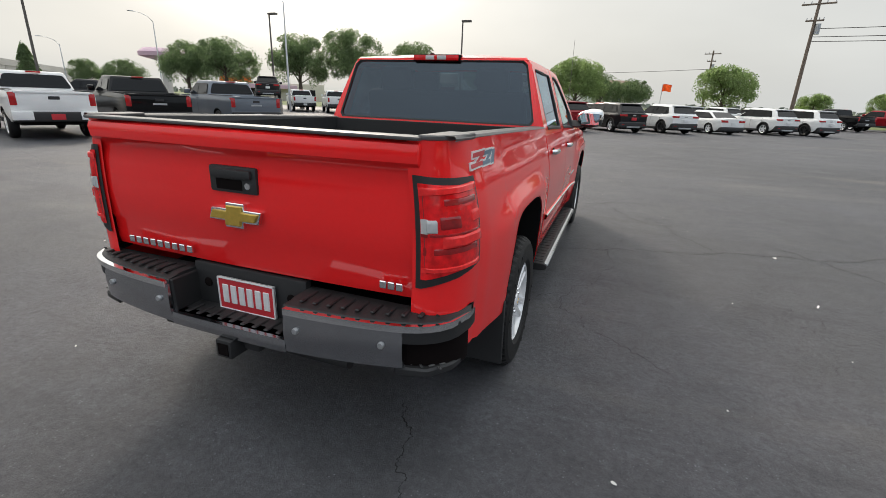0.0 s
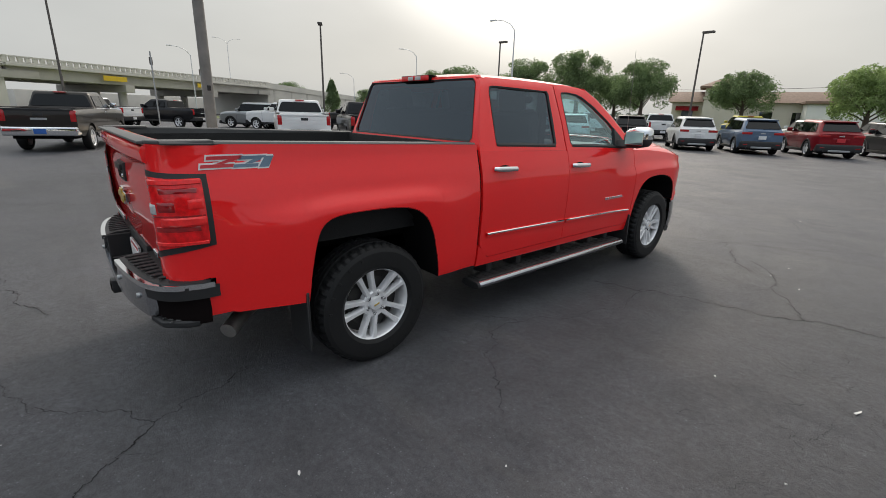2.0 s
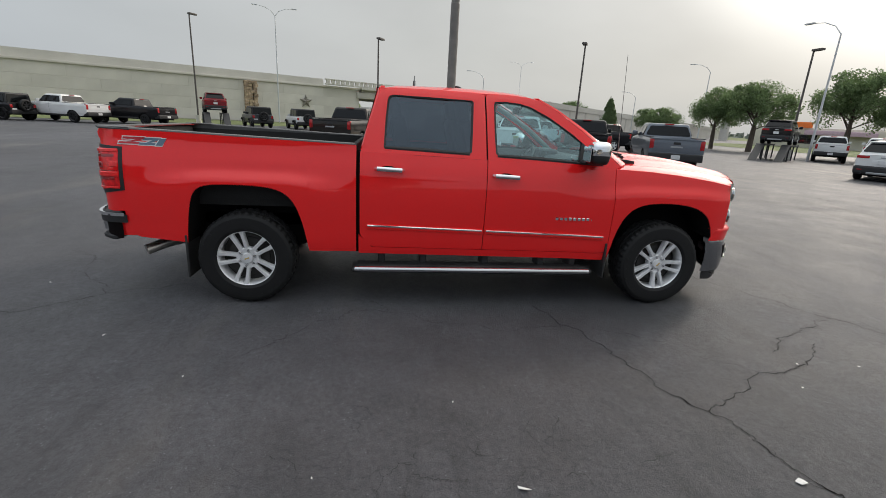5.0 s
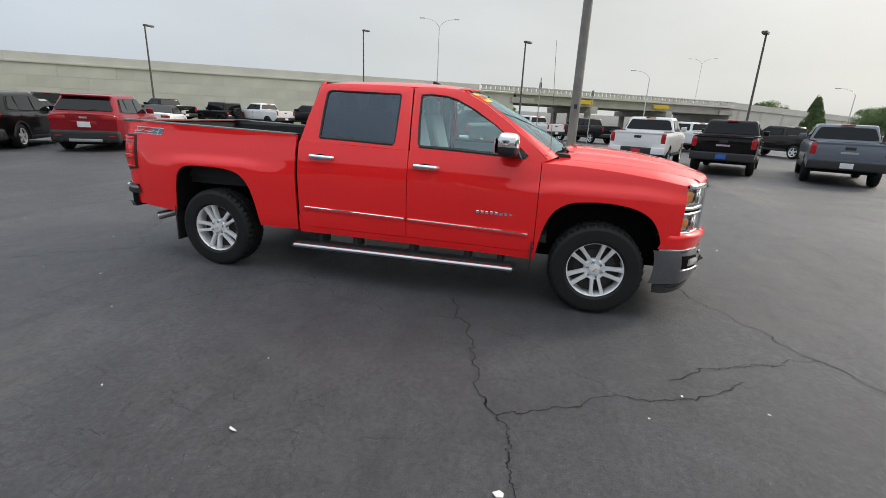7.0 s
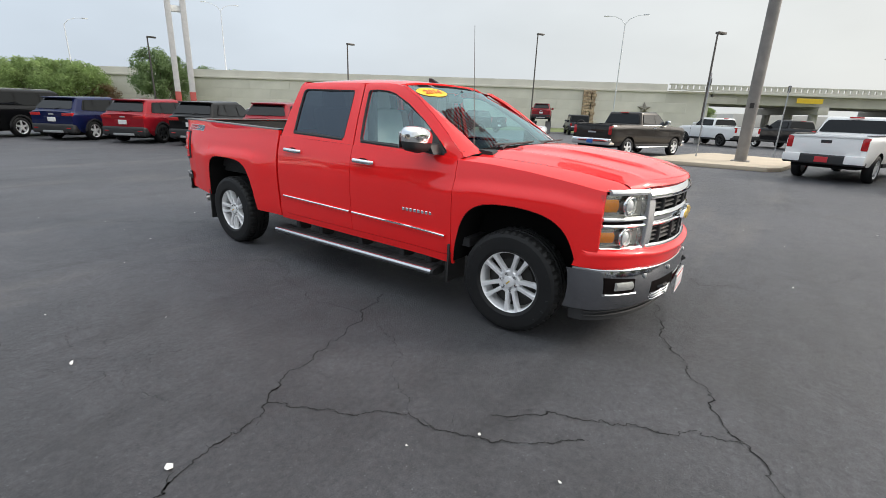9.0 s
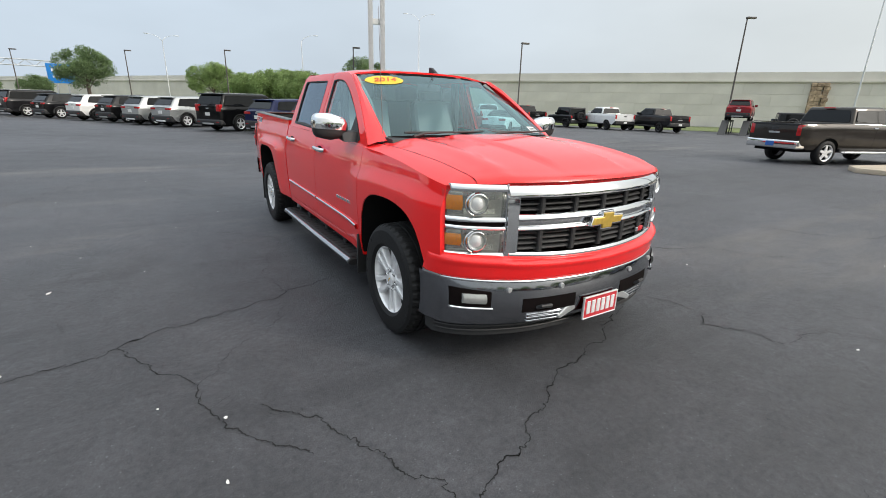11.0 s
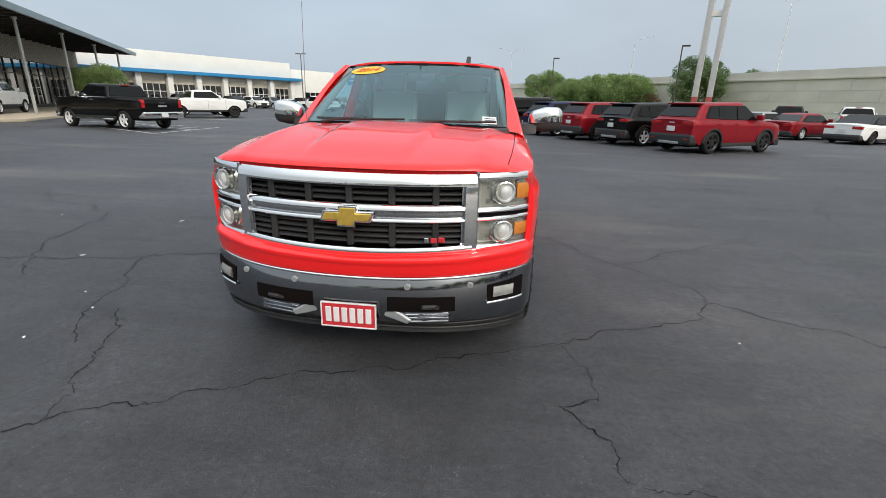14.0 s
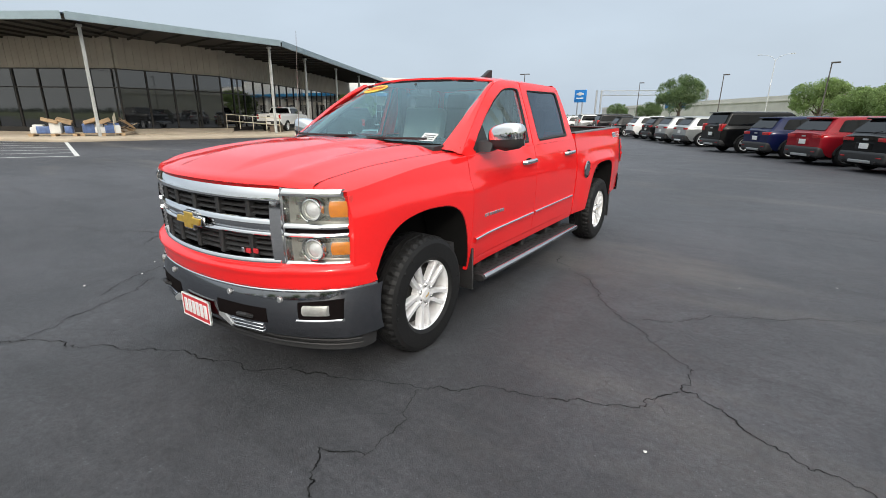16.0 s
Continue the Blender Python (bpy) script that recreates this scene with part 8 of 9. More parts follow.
# wheels
def big_wheel():
    r, w = WR, 0.135
    t = bmesh.new()
    n = 210
    prof = [(0.232, -w * 0.85), (0.255, -w * 0.98), (0.300, -w), (0.345, -w * 0.98), (0.368, -w * 0.90), (0.384, -w * 0.74), (r, -w * 0.62), (r, -w * 0.36), (r - 0.012, -w * 0.34), (r - 0.012, -w * 0.28), (r, -w * 0.26), (r, w * -0.03), (r - 0.010, w * -0.02)]
    prof += [(rr, -a) for rr, a in prof[::-1]]
    rings = []
    for j, (rr, a) in enumerate(prof):
        ring = []
        for k in range(n):
            q = rr
            lug = (k + (2 if a > 0 else 0)) % 5 if abs(a) / w > 0.5 else (k + (3 if a > 0 else 1)) % 5
            if lug > 2 and rr > 0.38 and (0.3 < abs(a) / w < 0.95):
                q -= 0.009 if abs(a) / w > 0.5 else 0.008
            th_ = 2 * math.pi * (k + (1.4 if abs(a) / w < 0.3 else 0)) / n
            ring.append(t.verts.new((a, q * math.cos(th_), q * math.sin(th_))))
        rings.append(ring)
    for r0, r1 in zip(rings, rings[1:]):
        for k in range(n):
            t.faces.new((r0[k], r0[(k + 1) % n], r1[(k + 1) % n], r1[k]))
    bmesh.ops.recalc_face_normals(t, faces=t.faces[:])
    tyre = part("wheel", t, TYRE, truck, "black all-terrain tyre on a bright alloy wheel", smooth=14)
    for k in range(22):
        a = 2 * math.pi * k / 22
        if k % 11 in (0, 1, 2, 3, 4):
            part("sidewall_bar", box((w - 0.002, -0.008, 0.318), (w + 0.0025, 0.008, 0.342), 0.002, 1, Matrix.Rotation(a, 4, "X")), TYRE, tyre)
    d = bmesh.new()
    add_lathe(d, [(0.232, -w * 0.85), (0.222, 0.02), (0.219, 0.060), (0.223, 0.100), (0.229, 0.112), (0.240, 0.119), (0.245, 0.112), (0.242, 0.098)], 64)
    rim = part("rim", d, ALLOY, tyre, "bright machined alloy rim")
    for k in range(5):
        for side in (-1, 1):
            sp = bmesh.new()
            secs = [(0.060, 0.020 * side, 0.022, 0.092, 0.050), (0.092, 0.026 * side, 0.0165, 0.098, 0.052), (0.15, 0.0345 * side, 0.0155, 0.103, 0.054), (0.200, 0.042 * side, 0.0180, 0.108, 0.060), (0.218, 0.045 * side, 0.0225, 0.110, 0.062), (0.229, 0.048 * side, 0.0300, 0.111, 0.064)]
            rows = []
            for rad, c, hw2, xo, xi in secs:
                rows.append([(xi, c - hw2 * 0.9, rad), (xo - 0.010, c - hw2, rad), (xo, c - hw2 * 0.66, rad), (xo, c + hw2 * 0.66, rad), (xo - 0.010, c + hw2, rad), (xi, c + hw2 * 0.9, rad)])
            g = add_grid(sp, rows)
            bmesh.ops.transform(sp, matrix=Matrix.Rotation(k * math.pi / 2.5, 4, "X"), verts=sp.verts[:])
            bmesh.ops.recalc_face_normals(sp, faces=sp.faces[:])
            part("spoke", sp, ALLOY, rim)
    part("hub", lathe([(0.092, 0.045), (0.090, 0.088), (0.080, 0.096), (0.052, 0.088), (0.046, 0.090), (0.040, 0.106), (0.001, 0.112)], 30), ALLOY, rim)
    part("cap_mark", box((0.107, -0.020, -0.006), (0.112, 0.020, 0.006), 0.002, 1), GOLD_MARK, rim)
    for k in range(6):
        a = k * math.pi / 3
        part("lug_nut", lathe([(0.012, 0.070), (0.011, 0.098), (0.007, 0.104), (0.001, 0.105)], 8, Matrix.Translation((0, 0.068 * math.cos(a), 0.068 * math.sin(a)))), CHROME, rim)
        part("lug_well", lathe([(0.019, 0.0905), (0.0165, 0.080), (0.001, 0.078)], 12, Matrix.Translation((0.0035, 0.068 * math.cos(a), 0.068 * math.sin(a)))), SEAM, rim)
    part("brake_disc", lathe([(0.001, 0.030), (0.165, 0.030), (0.168, 0.015), (0.215, 0.0), (0.215, -0.02)], 30), surf("brake_steel", (0.05, 0.048, 0.045), 0.6, metal=0.5), tyre)
    return tyre


w0 = big_wheel()
w0.matrix_basis = pose(0.868, AX[0], WR, 20)
for x, y, rx, rz in ((0.868, AX[1], 47, 0), (-0.868, AX[0], 5, 180), (-0.868, AX[1], 33, 180)):
    copy_thing(w0, pose(x, y, WR, rx, 0, rz))


# ---- the canopied showroom to the east ----
def offset_poly(pts, d):
    """The corners of an outline moved sideways by d."""
    out = []
    for i, p in enumerate(pts):
        p = Vector(p)
        n = Vector((0, 0))
        for a, b in ((pts[i - 1] if i else None, pts[i]), (pts[i], pts[i + 1] if i + 1 < len(pts) else None)):
            if a is not None and b is not None:
                t = (Vector(b) - Vector(a)).normalized()
                n += Vector((t.y, -t.x))
        n.normalize()
        t = (Vector(pts[min(i + 1, len(pts) - 1)]) - Vector(pts[max(i - 1, 0)])).normalized()
        if 0 < i < len(pts) - 1:
            t1 = (Vector(pts[i]) - Vector(pts[i - 1])).normalized()
            c = abs(n.dot(Vector((t1.y, -t1.x))))
            out.append(tuple(p + n * d / c))
        else:
            out.append(tuple(p + n * d))
    return out


EAVE = [(52.0, 8.8), (27.0, -5.5), (25.4, -16.8), (43.4, -48.2)]
WALL = [(54.0, 3.2), (32.3, -9.4), (32.0, -16.1), (49.0, -45.8)]
BACK = [(62.0, -39.0), (66.0, 2.0)]


def showroom():
    th = thing("showroom_building", "low showroom with dark glass walls under a deep metal canopy", "building", kind="structure")
    apron = [(51.0, 10.5), (25.9, -4.2), (24.0, -16.6), (42.4, -49.2)] + BACK
    tagged(part("showroom_apron", prism(apron, "z", 0.0, 0.15, 0.03, 2), PAVING), "sandy concrete apron with a low kerb round the showroom", "pavement", kind="structure")
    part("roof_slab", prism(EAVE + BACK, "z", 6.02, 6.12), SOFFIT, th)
    part("roof_sheet", prism(EAVE + BACK, "z", 6.13, 6.20), ROOF_METAL, th, "grey-green metal roof")
    for a, b in zip(EAVE, EAVE[1:]):
        a, b = Vector((*a, 0)), Vector((*b, 0))
        t = (b - a).normalized()
        nrm = Vector((t.y, -t.x, 0))
        if nrm.dot(Vector((-1, 0, 0))) < 0:
            nrm = -nrm
        bm = bmesh.new()
        add_grid(bm, [[p + nrm * o + Vector((0, 0, z)) for o, z in ((0.0, 5.86), (0.16, 5.86), (0.18, 6.02), (0.20, 6.22), (0.0, 6.26))] for p in (a, b)])
        bmesh.ops.recalc_face_normals(bm, faces=bm.faces[:])
        part("fascia_gutter", bm, ROOF_METAL, th)
        n = max(2, int((b - a).length / 1.5))
        for k in range(n):
            p = a.lerp(b, (k + 0.5) / n)
            bm = box((-0.04, 0, 5.90), (0.04, 6.2, 6.02), 0, 1, Matrix.Translation(p) @ Matrix.Rotation(math.atan2(-nrm.x, nrm.y) + math.pi, 4, "Z"))
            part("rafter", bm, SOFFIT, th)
    cols = [(28.0, -6.4), (33.5, -3.1), (40.5, 0.9), (26.3, -16.6)] + [(26.3 + 0.497 * d, -16.6 - 0.868 * d) for d in (6.4, 14.5, 23.0, 31.5)]
    for x, y in cols:
        part("column", box((x - 0.07, y - 0.07, 0.15), (x + 0.07, y + 0.07, 5.86), 0.01, 1), COLUMN_STEEL, th, "slim pale steel column")
        part("column_head", box((x - 0.12, y - 0.12, 5.74), (x + 0.12, y + 0.12, 5.88), 0.02, 1), COLUMN_STEEL, th)
    for a, b in zip(WALL, WALL[1:]):
        a, b = Vector((*a, 0)), Vector((*b, 0))
        length = (b - a).length
        m = Matrix.Translation(a) @ Matrix.Rotation(math.atan2((b - a).y, (b - a).x), 4, "Z")
        part("upper_wall", box((0, -0.1, 4.15), (length, 0.1, 6.02), 0, 1, m), METAL_CLAD, th, "ribbed pale metal cladding")
        bm = bmesh.new()
        for k in range(int(length / 0.45)):
            add_box(bm, (0.2 + k * 0.45, -0.13, 4.2), (0.26 + k * 0.45, 0.13, 6.0), 0, 1, m)
        part("cladding_ribs", bm, METAL_CLAD, th)
        part("base_wall", box((0, -0.12, 0.1), (length, 0.12, 0.45), 0.01, 1, m), FRAME_DARK, th)
        n = max(3, round(length / 1.75))
        for k in range(n):
            x0, x1 = length * k / n, length * (k + 1) / n
            part("pane", box((x0 + 0.05, -0.02, 0.45), (x1 - 0.05, 0.02, 2.95), 0, 1, m), SHOP_GLASS, th)
            part("pane", box((x0 + 0.05, -0.02, 3.02), (x1 - 0.05, 0.02, 4.12), 0, 1, m), SHOP_GLASS, th)
            part("mullion", box((x0 - 0.05, -0.09, 0.4), (x0 + 0.05, 0.09, 4.15), 0.01, 1, m), FRAME_DARK, th)
        part("transom", box((0, -0.08, 2.95), (length, 0.08, 3.02), 0, 1, m), FRAME_DARK, th)
        part("head_rail", box((0, -0.1, 4.10), (length, 0.1, 4.17), 0, 1, m), FRAME_DARK, th)
    for a, b in zip([WALL[-1]] + BACK, BACK + [WALL[0]]):
        a, b = Vector((*a, 0)), Vector((*b, 0))
        m = Matrix.Translation(a) @ Matrix.Rotation(math.atan2((b - a).y, (b - a).x), 4, "Z")
        part("plain_wall", box((0, -0.1, 0.1), ((b - a).length, 0.1, 6.02), 0, 1, m), METAL_CLAD, th)


showroom()


def entrance_ramp():
    rp = prism([(28.6, -9.0), (31.9, -8.6), (31.6, -16.6), (28.2, -14.4)], "z", 0.15, 0.42, 0.05, 2)
    for v in rp.verts:
        if v.co.x < 30:
            v.co.z = 0.15 + (v.co.z - 0.15) * 0.15
    tagged(part("entrance_ramp", rp, PAVING), "sloping sandy concrete ramp to the glass entrance", "ramp", kind="structure")
    cream = surf("cream_painted_pipe", (0.58, 0.53, 0.42), 0.5, vary=0.1)
    for a, b in (((31.3, -15.9), (27.6, -17.9)), ((31.0, -8.4), (28.6, -7.4))):
        a, b = Vector((*a, 0.40)), Vector((*b, 0.15))
        th = thing("handrail", "cream painted pipe handrail beside the ramp", "railing")
        for dz in (0.55, 1.02):
            part("rail", tube([a + Vector((0, 0, dz)), b + Vector((0, 0, dz))], 0.03, 8), cream, th)
        for k in range(5):
            p = a.lerp(b, k / 4)
            part("post", tube([p, p + Vector((0, 0, 1.04))], 0.03, 8), cream, th)


entrance_ramp()


def pallet_stack(x, y, turn, seed):
    rng = random.Random(seed)
    m = pose(x, y, 0.15, 0, 0, turn)
    th = thing("pallet_stack", "wooden pallets loaded with blue wrapped goods and cardboard", "pallet", m)
    for k in range(5):
        part("board", box((-1.1, -0.5 + 0.22 * k, 0.11), (1.1, -0.38 + 0.22 * k, 0.135), 0.004, 1), PALLET_WOOD, th)
    for k in range(3):
        part("bearer", box((-1.1 + 0.95 * k, -0.5, 0), (-0.9 + 0.95 * k, 0.5, 0.11), 0.004, 1), PALLET_WOOD, th)
    for k in range(7):
        w = rng.uniform(0.35, 0.7)
        px, py = rng.uniform(-0.75, 0.75), rng.uniform(-0.25, 0.25)
        part("wrapped_bundle", box((px - w / 2, py - 0.25, 0.14), (px + w / 2, py + 0.25, rng.uniform(0.45, 0.75)), 0.06, 2), BLUE_WRAP if k % 3 else WHITE_STEEL, th)
    for k in range(2):
        px, py = rng.uniform(-0.9, 0.9), rng.uniform(-0.3, 0.3)
        part("flap_box", box((-0.35, -0.25, -0.02), (0.35, 0.25, 0.16), 0.01, 1, Matrix.Translation((px, py, 0.74)) @ Matrix.Rotation(rng.uniform(-0.5, 0.5), 4, "X") @ Matrix.Rotation(rng.uniform(-0.4, 0.4), 4, "Y")), CARDBOARD, th)


pallet_stack(29.9, -4.9, 62, 2)
pallet_stack(29.2, -6.9, 75, 3)
th = thing("scrap_pile", "loose cardboard and broken pallet wood by a column", "debris", pose(29.6, -8.2, 0.15, 0, 0, 20))
_r = random.Random(9)
for k in range(12):
    part("scrap_board", box((-0.5, -0.07, -0.01), (0.5, 0.07, 0.012), 0.003, 1, Matrix.Translation((_r.uniform(-0.5, 0.5), _r.uniform(-0.4, 0.4), 0.12 + 0.06 * k)) @ Euler((_r.uniform(-0.5, 0.5), _r.uniform(-0.7, 0.7), _r.uniform(0, 3))).to_matrix().to_4x4()), CARDBOARD if k % 2 else PALLET_WOOD, th)
th = thing("work_bench", "small weathered wooden bench under the canopy", "bench", pose(28.6, -18.3, 0.15, 0, 0, 120))
part("top", box((-0.9, -0.25, 0.42), (0.9, 0.25, 0.48), 0.01, 1), WOOD_POLE, th)
for sx in (-0.7, 0.7):
    part("leg", box((sx - 0.06, -0.2, 0), (sx + 0.06, 0.2, 0.42), 0.01, 1), WOOD_POLE, th)

vehicle("pickup", WHITE, 29.9, -18.6, -150, "white pickup truck under the showroom canopy", z=0.15, roof=None)
vehicle("pickup", WHITE, 31.6, -0.6, 60, "white pickup truck beside the showroom apron", z=0.0)
vehicle("pickup", BLACK, 14.3, -14.3, -104, "glossy black pickup truck with chrome trim in a marked bay", bar=True)
vehicle("pickup", WHITE, 23.4, -25.4, 140, "white pickup truck with black wheels beyond a black one", rims="black")
vehicle("suv", DARK, 26.4, -30.5, 140, "dark suv beyond the white pickup truck")


def marking(x0, y0, x1, y1, w=0.11):
    a, b = Vector((x0, y0, 0)), Vector((x1, y1, 0))
    n = Vector((-(b - a).y, (b - a).x, 0)).normalized() * w / 2
    bm = bmesh.new()
    bm.faces.new([bm.verts.new(p + Vector((0, 0, 0.005))) for p in (a - n, b - n, b + n, a + n)])
    tagged(part("painted_line", bm, LINE_WHITE, smooth=0), "worn white painted parking line on asphalt", "marking", kind="structure")


marking(27.2, -4.54, 16.85, -1.82, 0.14)
for k in range(7):
    x, y = 27.2 - 1.72 * k, -4.54 + 0.453 * k
    marking(x + 0.03, y + 0.06, x + 2.2, y + 4.2, 0.14)
marking(21.2, -16.4, 13.3, -12.3)
marking(13.3, -12.3, 13.6, -17.2)
marking(22.6, -20.0, 13.6, -15.0)
for k in range(6):
    marking(22.0 - 1.4 * k, -17.4 + 0.65 * k, 21.6 - 1.4 * k, -20.8 + 0.75 * k, 0.12)
for k in range(6):
    marking(19.5 + 1.3 * k, -24.6 - 2.2 * k, 15.4 + 1.3 * k, -27.2 - 2.2 * k, 0.11)


# ---- the long white dealership beyond ----
def dealership():
    a, b = Vector((33.0, -77.0, 0)), Vector((53.0, -42.4, 0))
    length = (b - a).length
    m = Matrix.Translation(a) @ Matrix.Rotation(math.atan2((b - a).y, (b - a).x), 4, "Z")
    th = thing("dealership_building", "long white dealership with a blue band over its bays", "building", m, kind="structure")
    part("parapet_wall", box((5, -8, 4.75), (length, 0, 7.1), 0.03), WALL_WHITE, th)
    part("end_block", box((-4.0, -8, 0), (5, 0.3, 6.2), 0.03), WALL_WHITE, th)
    part("side_wall", box((5, -8.1, 0), (length, -7.9, 4.75)), WALL_WHITE, th)
    part("blue_band", box((3.5, -0.1, 4.30), (length, 1.2, 4.75), 0.03), BLUE_BAND, th, "blue canopy band")
    n = 9
    for k in range(n + 1):
        x = 5 + (length - 5) * k / n
        part("pilaster", box((x - 0.35, -0.4, 0), (x + 0.35, 0.5, 4.3), 0.02), WALL_WHITE, th)
        if k < n:
            x1 = 5 + (length - 5) * (k + 1) / n
            part("bay_glass", box((x + 0.35, -0.6, 0), (x1 - 0.35, -0.5, 3.0)), SHOP_GLASS, th)
            part("bay_head", box((x + 0.35, -0.7, 3.0), (x1 - 0.35, -0.4, 4.3)), WALL_CREAM, th)
            for j in range(1, 4):
                xx = x + 0.35 + (x1 - x - 0.7) * j / 4
                part("bay_mullion", box((xx - 0.04, -0.5, 0), (xx + 0.04, -0.42, 3.0)), WHITE_STEEL, th)
            for zz in (1.0, 2.0):
                part("bay_rail", box((x + 0.35, -0.5, zz), (x1 - 0.35, -0.43, zz + 0.08)), WHITE_STEEL, th)
    part("end_window", box((-3.0, 0.28, 0.2), (2.5, 0.36, 2.6)), SHOP_GLASS, th)
    for j in range(6):
        part("end_mullion", box((-3.0 + j * 1.1, 0.3, 0.2), (-2.92 + j * 1.1, 0.42, 2.6)), WHITE_STEEL, th)


dealership()
for k, (col, kind) in enumerate(((WHITE, "suv"), (DARK, "suv"), (WHITE, "suv"), (SILVER, "suv"), (WHITE, "sedan"), (BLACK, "suv"), (WHITE, "pickup"), (SILVER, "suv"))):
    vehicle(kind, col, 41.5 - 3.0 * k * 0.5, -58.0 - 3.0 * k * 0.866, 62, "car parked nose out before the dealership" if col is not WHITE else "white car parked nose out before the dealership", group="cars before the dealership")
th = thing("twin_lamp", "slim dark lot lamp with two heads", "street lamp", pose(30.5, -66, 0))
part("pole", tube([(0, 0, 0), (0, 0, 8.0)], [0.09, 0.06], 8), POLE_BROWN, th)
for sx in (-1, 1):
    part("head", box((min(sx * 0.1, sx * 0.8), -0.15, 7.95), (max(sx * 0.1, sx * 0.8), 0.15, 8.08), 0.03), POLE_BROWN, th)
# ---- low buildings beyond the trees to the north ----
def tower_house():
    m = pose(-24.0, 82.7, 0, 0, 0, 20)
    th = thing("tower_house", "cream stucco building with a small tower and brown roofs", "building", m, kind="structure")
    part("wing", box((-9, -5, 0), (26, 6, 4.2), 0.05), WALL_CREAM, th)
    part("wing_roof", prism([(-5.8, 4.2), (6.8, 4.2), (3.0, 5.9), (-2.0, 5.9)], "x", -9.6, 26.6), ROOF_TILE, th)
    part("tower", box((-4.6, -7.0, 0), (0.4, -2.0, 6.2), 0.05), WALL_CREAM, th)
    part("tower_band", box((-4.8, -7.2, 4.6), (0.6, -1.8, 4.9), 0.03), WALL_CREAM, th)
    bm = bmesh.new()
    add_prism(bm, [(-5.4, -7.8), (1.2, -7.8), (1.2, -1.2), (-5.4, -1.2)], "z", 6.2, 6.45)
    top = bm.verts.new((-2.1, -4.5, 7.9))
    base = [bm.verts.new(p) for p in ((-5.4, -7.8, 6.45), (1.2, -7.8, 6.45), (1.2, -1.2, 6.45), (-5.4, -1.2, 6.45))]
    for i in range(4):
        bm.faces.new((base[i], base[(i + 1) % 4], top))
    part("tower_roof", bm, ROOF_TILE, th)
    for x in (-7.5, 3.0, 7.0, 11.0, 15.0, 19.0, 23.0):
        part("window", box((x, -5.08, 1.0), (x + 1.6, -4.9, 2.9), 0.02, 1), SHOP_GLASS, th)
    for x in (-3.8, -1.6):
        part("window", box((x, -7.08, 4.95), (x + 1.1, -6.9, 5.9), 0.02, 1), SHOP_GLASS, th)
    for x in (-8.4, 13.5):
        part("awning", prism([(-6.2, 2.9), (-5.0, 2.9), (-5.0, 3.6)], "x", x, x + 3.2), MAROON, th, "dark red awning")
    part("annex", box((8, -9, 0), (19, -5.1, 4.0), 0.05), WALL_WHITE, th)
    part("annex_roof", box((7.6, -9.4, 4.0), (19.4, -4.9, 4.4), 0.05), ROOF_TILE, th)


tower_house()
th = thing("far_shop", "low distant shop with a pale front and pink awning", "building", pose(-70, 78, 0, 0, 0, 45), kind="structure")
part("front", box((-12, 0, 0), (12, 8, 3.6), 0.05), WALL_CREAM, th)
part("awning", box((-4, -1.4, 2.4), (6, 0, 3.2), 0.05), MAUVE, th)
part("sign_box", box((-9, -0.3, 3.6), (-3, 0.3, 4.6), 0.05), ORANGE, th)
for x in (-10, -5, 7):
    part("window", box((x, -0.06, 0.8), (x + 3, 0.02, 2.4)), SHOP_GLASS, th)


# ---- cracks and litter on the asphalt ----
def crack(pts, w=0.009, seed=0, branch=3, filling=CRACK):
    """A wandering dark crack: coarse course given, fine course random, width uneven, with short side cracks."""
    rng = random.Random(seed)
    course = [Vector((*p, 0)) for p in pts]
    while max((b - a).length for a, b in zip(course, course[1:])) > 0.016:
        nxt = [course[0]]
        for a, b in zip(course, course[1:]):
            d = (b - a).length
            mid = (a + b) / 2 + Vector((rng.gauss(0, 1), rng.gauss(0, 1), 0)) * d * (0.10 if d > 0.06 else 0.17)
            nxt += [mid, b]
        course = nxt
    bm = bmesh.new()

    def strip(line, w0, w1):
        rows = []
        for i, p in enumerate(line):
            t = (line[min(i + 1, len(line) - 1)] - line[max(i - 1, 0)]).normalized()
            n = Vector((-t.y, t.x, 0))
            f = i / (len(line) - 1)
            ww = (w0 + (w1 - w0) * f) * 1.0 * (0.10 + 1.1 * abs(noise.noise(p * 7 + Vector((seed, 0, 0)))) + 0.7 * rng.random() ** 1.5)
            if i in (0, len(line) - 1):
                ww *= 0.3
            rows.append([p - n * ww * 0.5 + Vector((0, 0, 0.0032)), p + n * ww * 0.5 + Vector((0, 0, 0.0032))])
        add_grid(bm, rows, flip=True)
    strip(course, w, w)
    for k in range((branch + 1) // 2):
        i = rng.randrange(3, len(course) - 3)
        d = Vector((rng.gauss(0, 1), rng.gauss(0, 1), 0)).normalized()
        line = [course[i]]
        for j in range(rng.randrange(3, 9)):
            d = (d + Vector((rng.gauss(0, 0.5), rng.gauss(0, 0.5), 0))).normalized()
            line.append(line[-1] + d * 0.03)
        strip(line, w * 0.5, w * 0.15)
    tagged(part("asphalt_crack", bm, filling, smooth=0), "thin dark wandering crack in the asphalt", "crack", kind="structure")


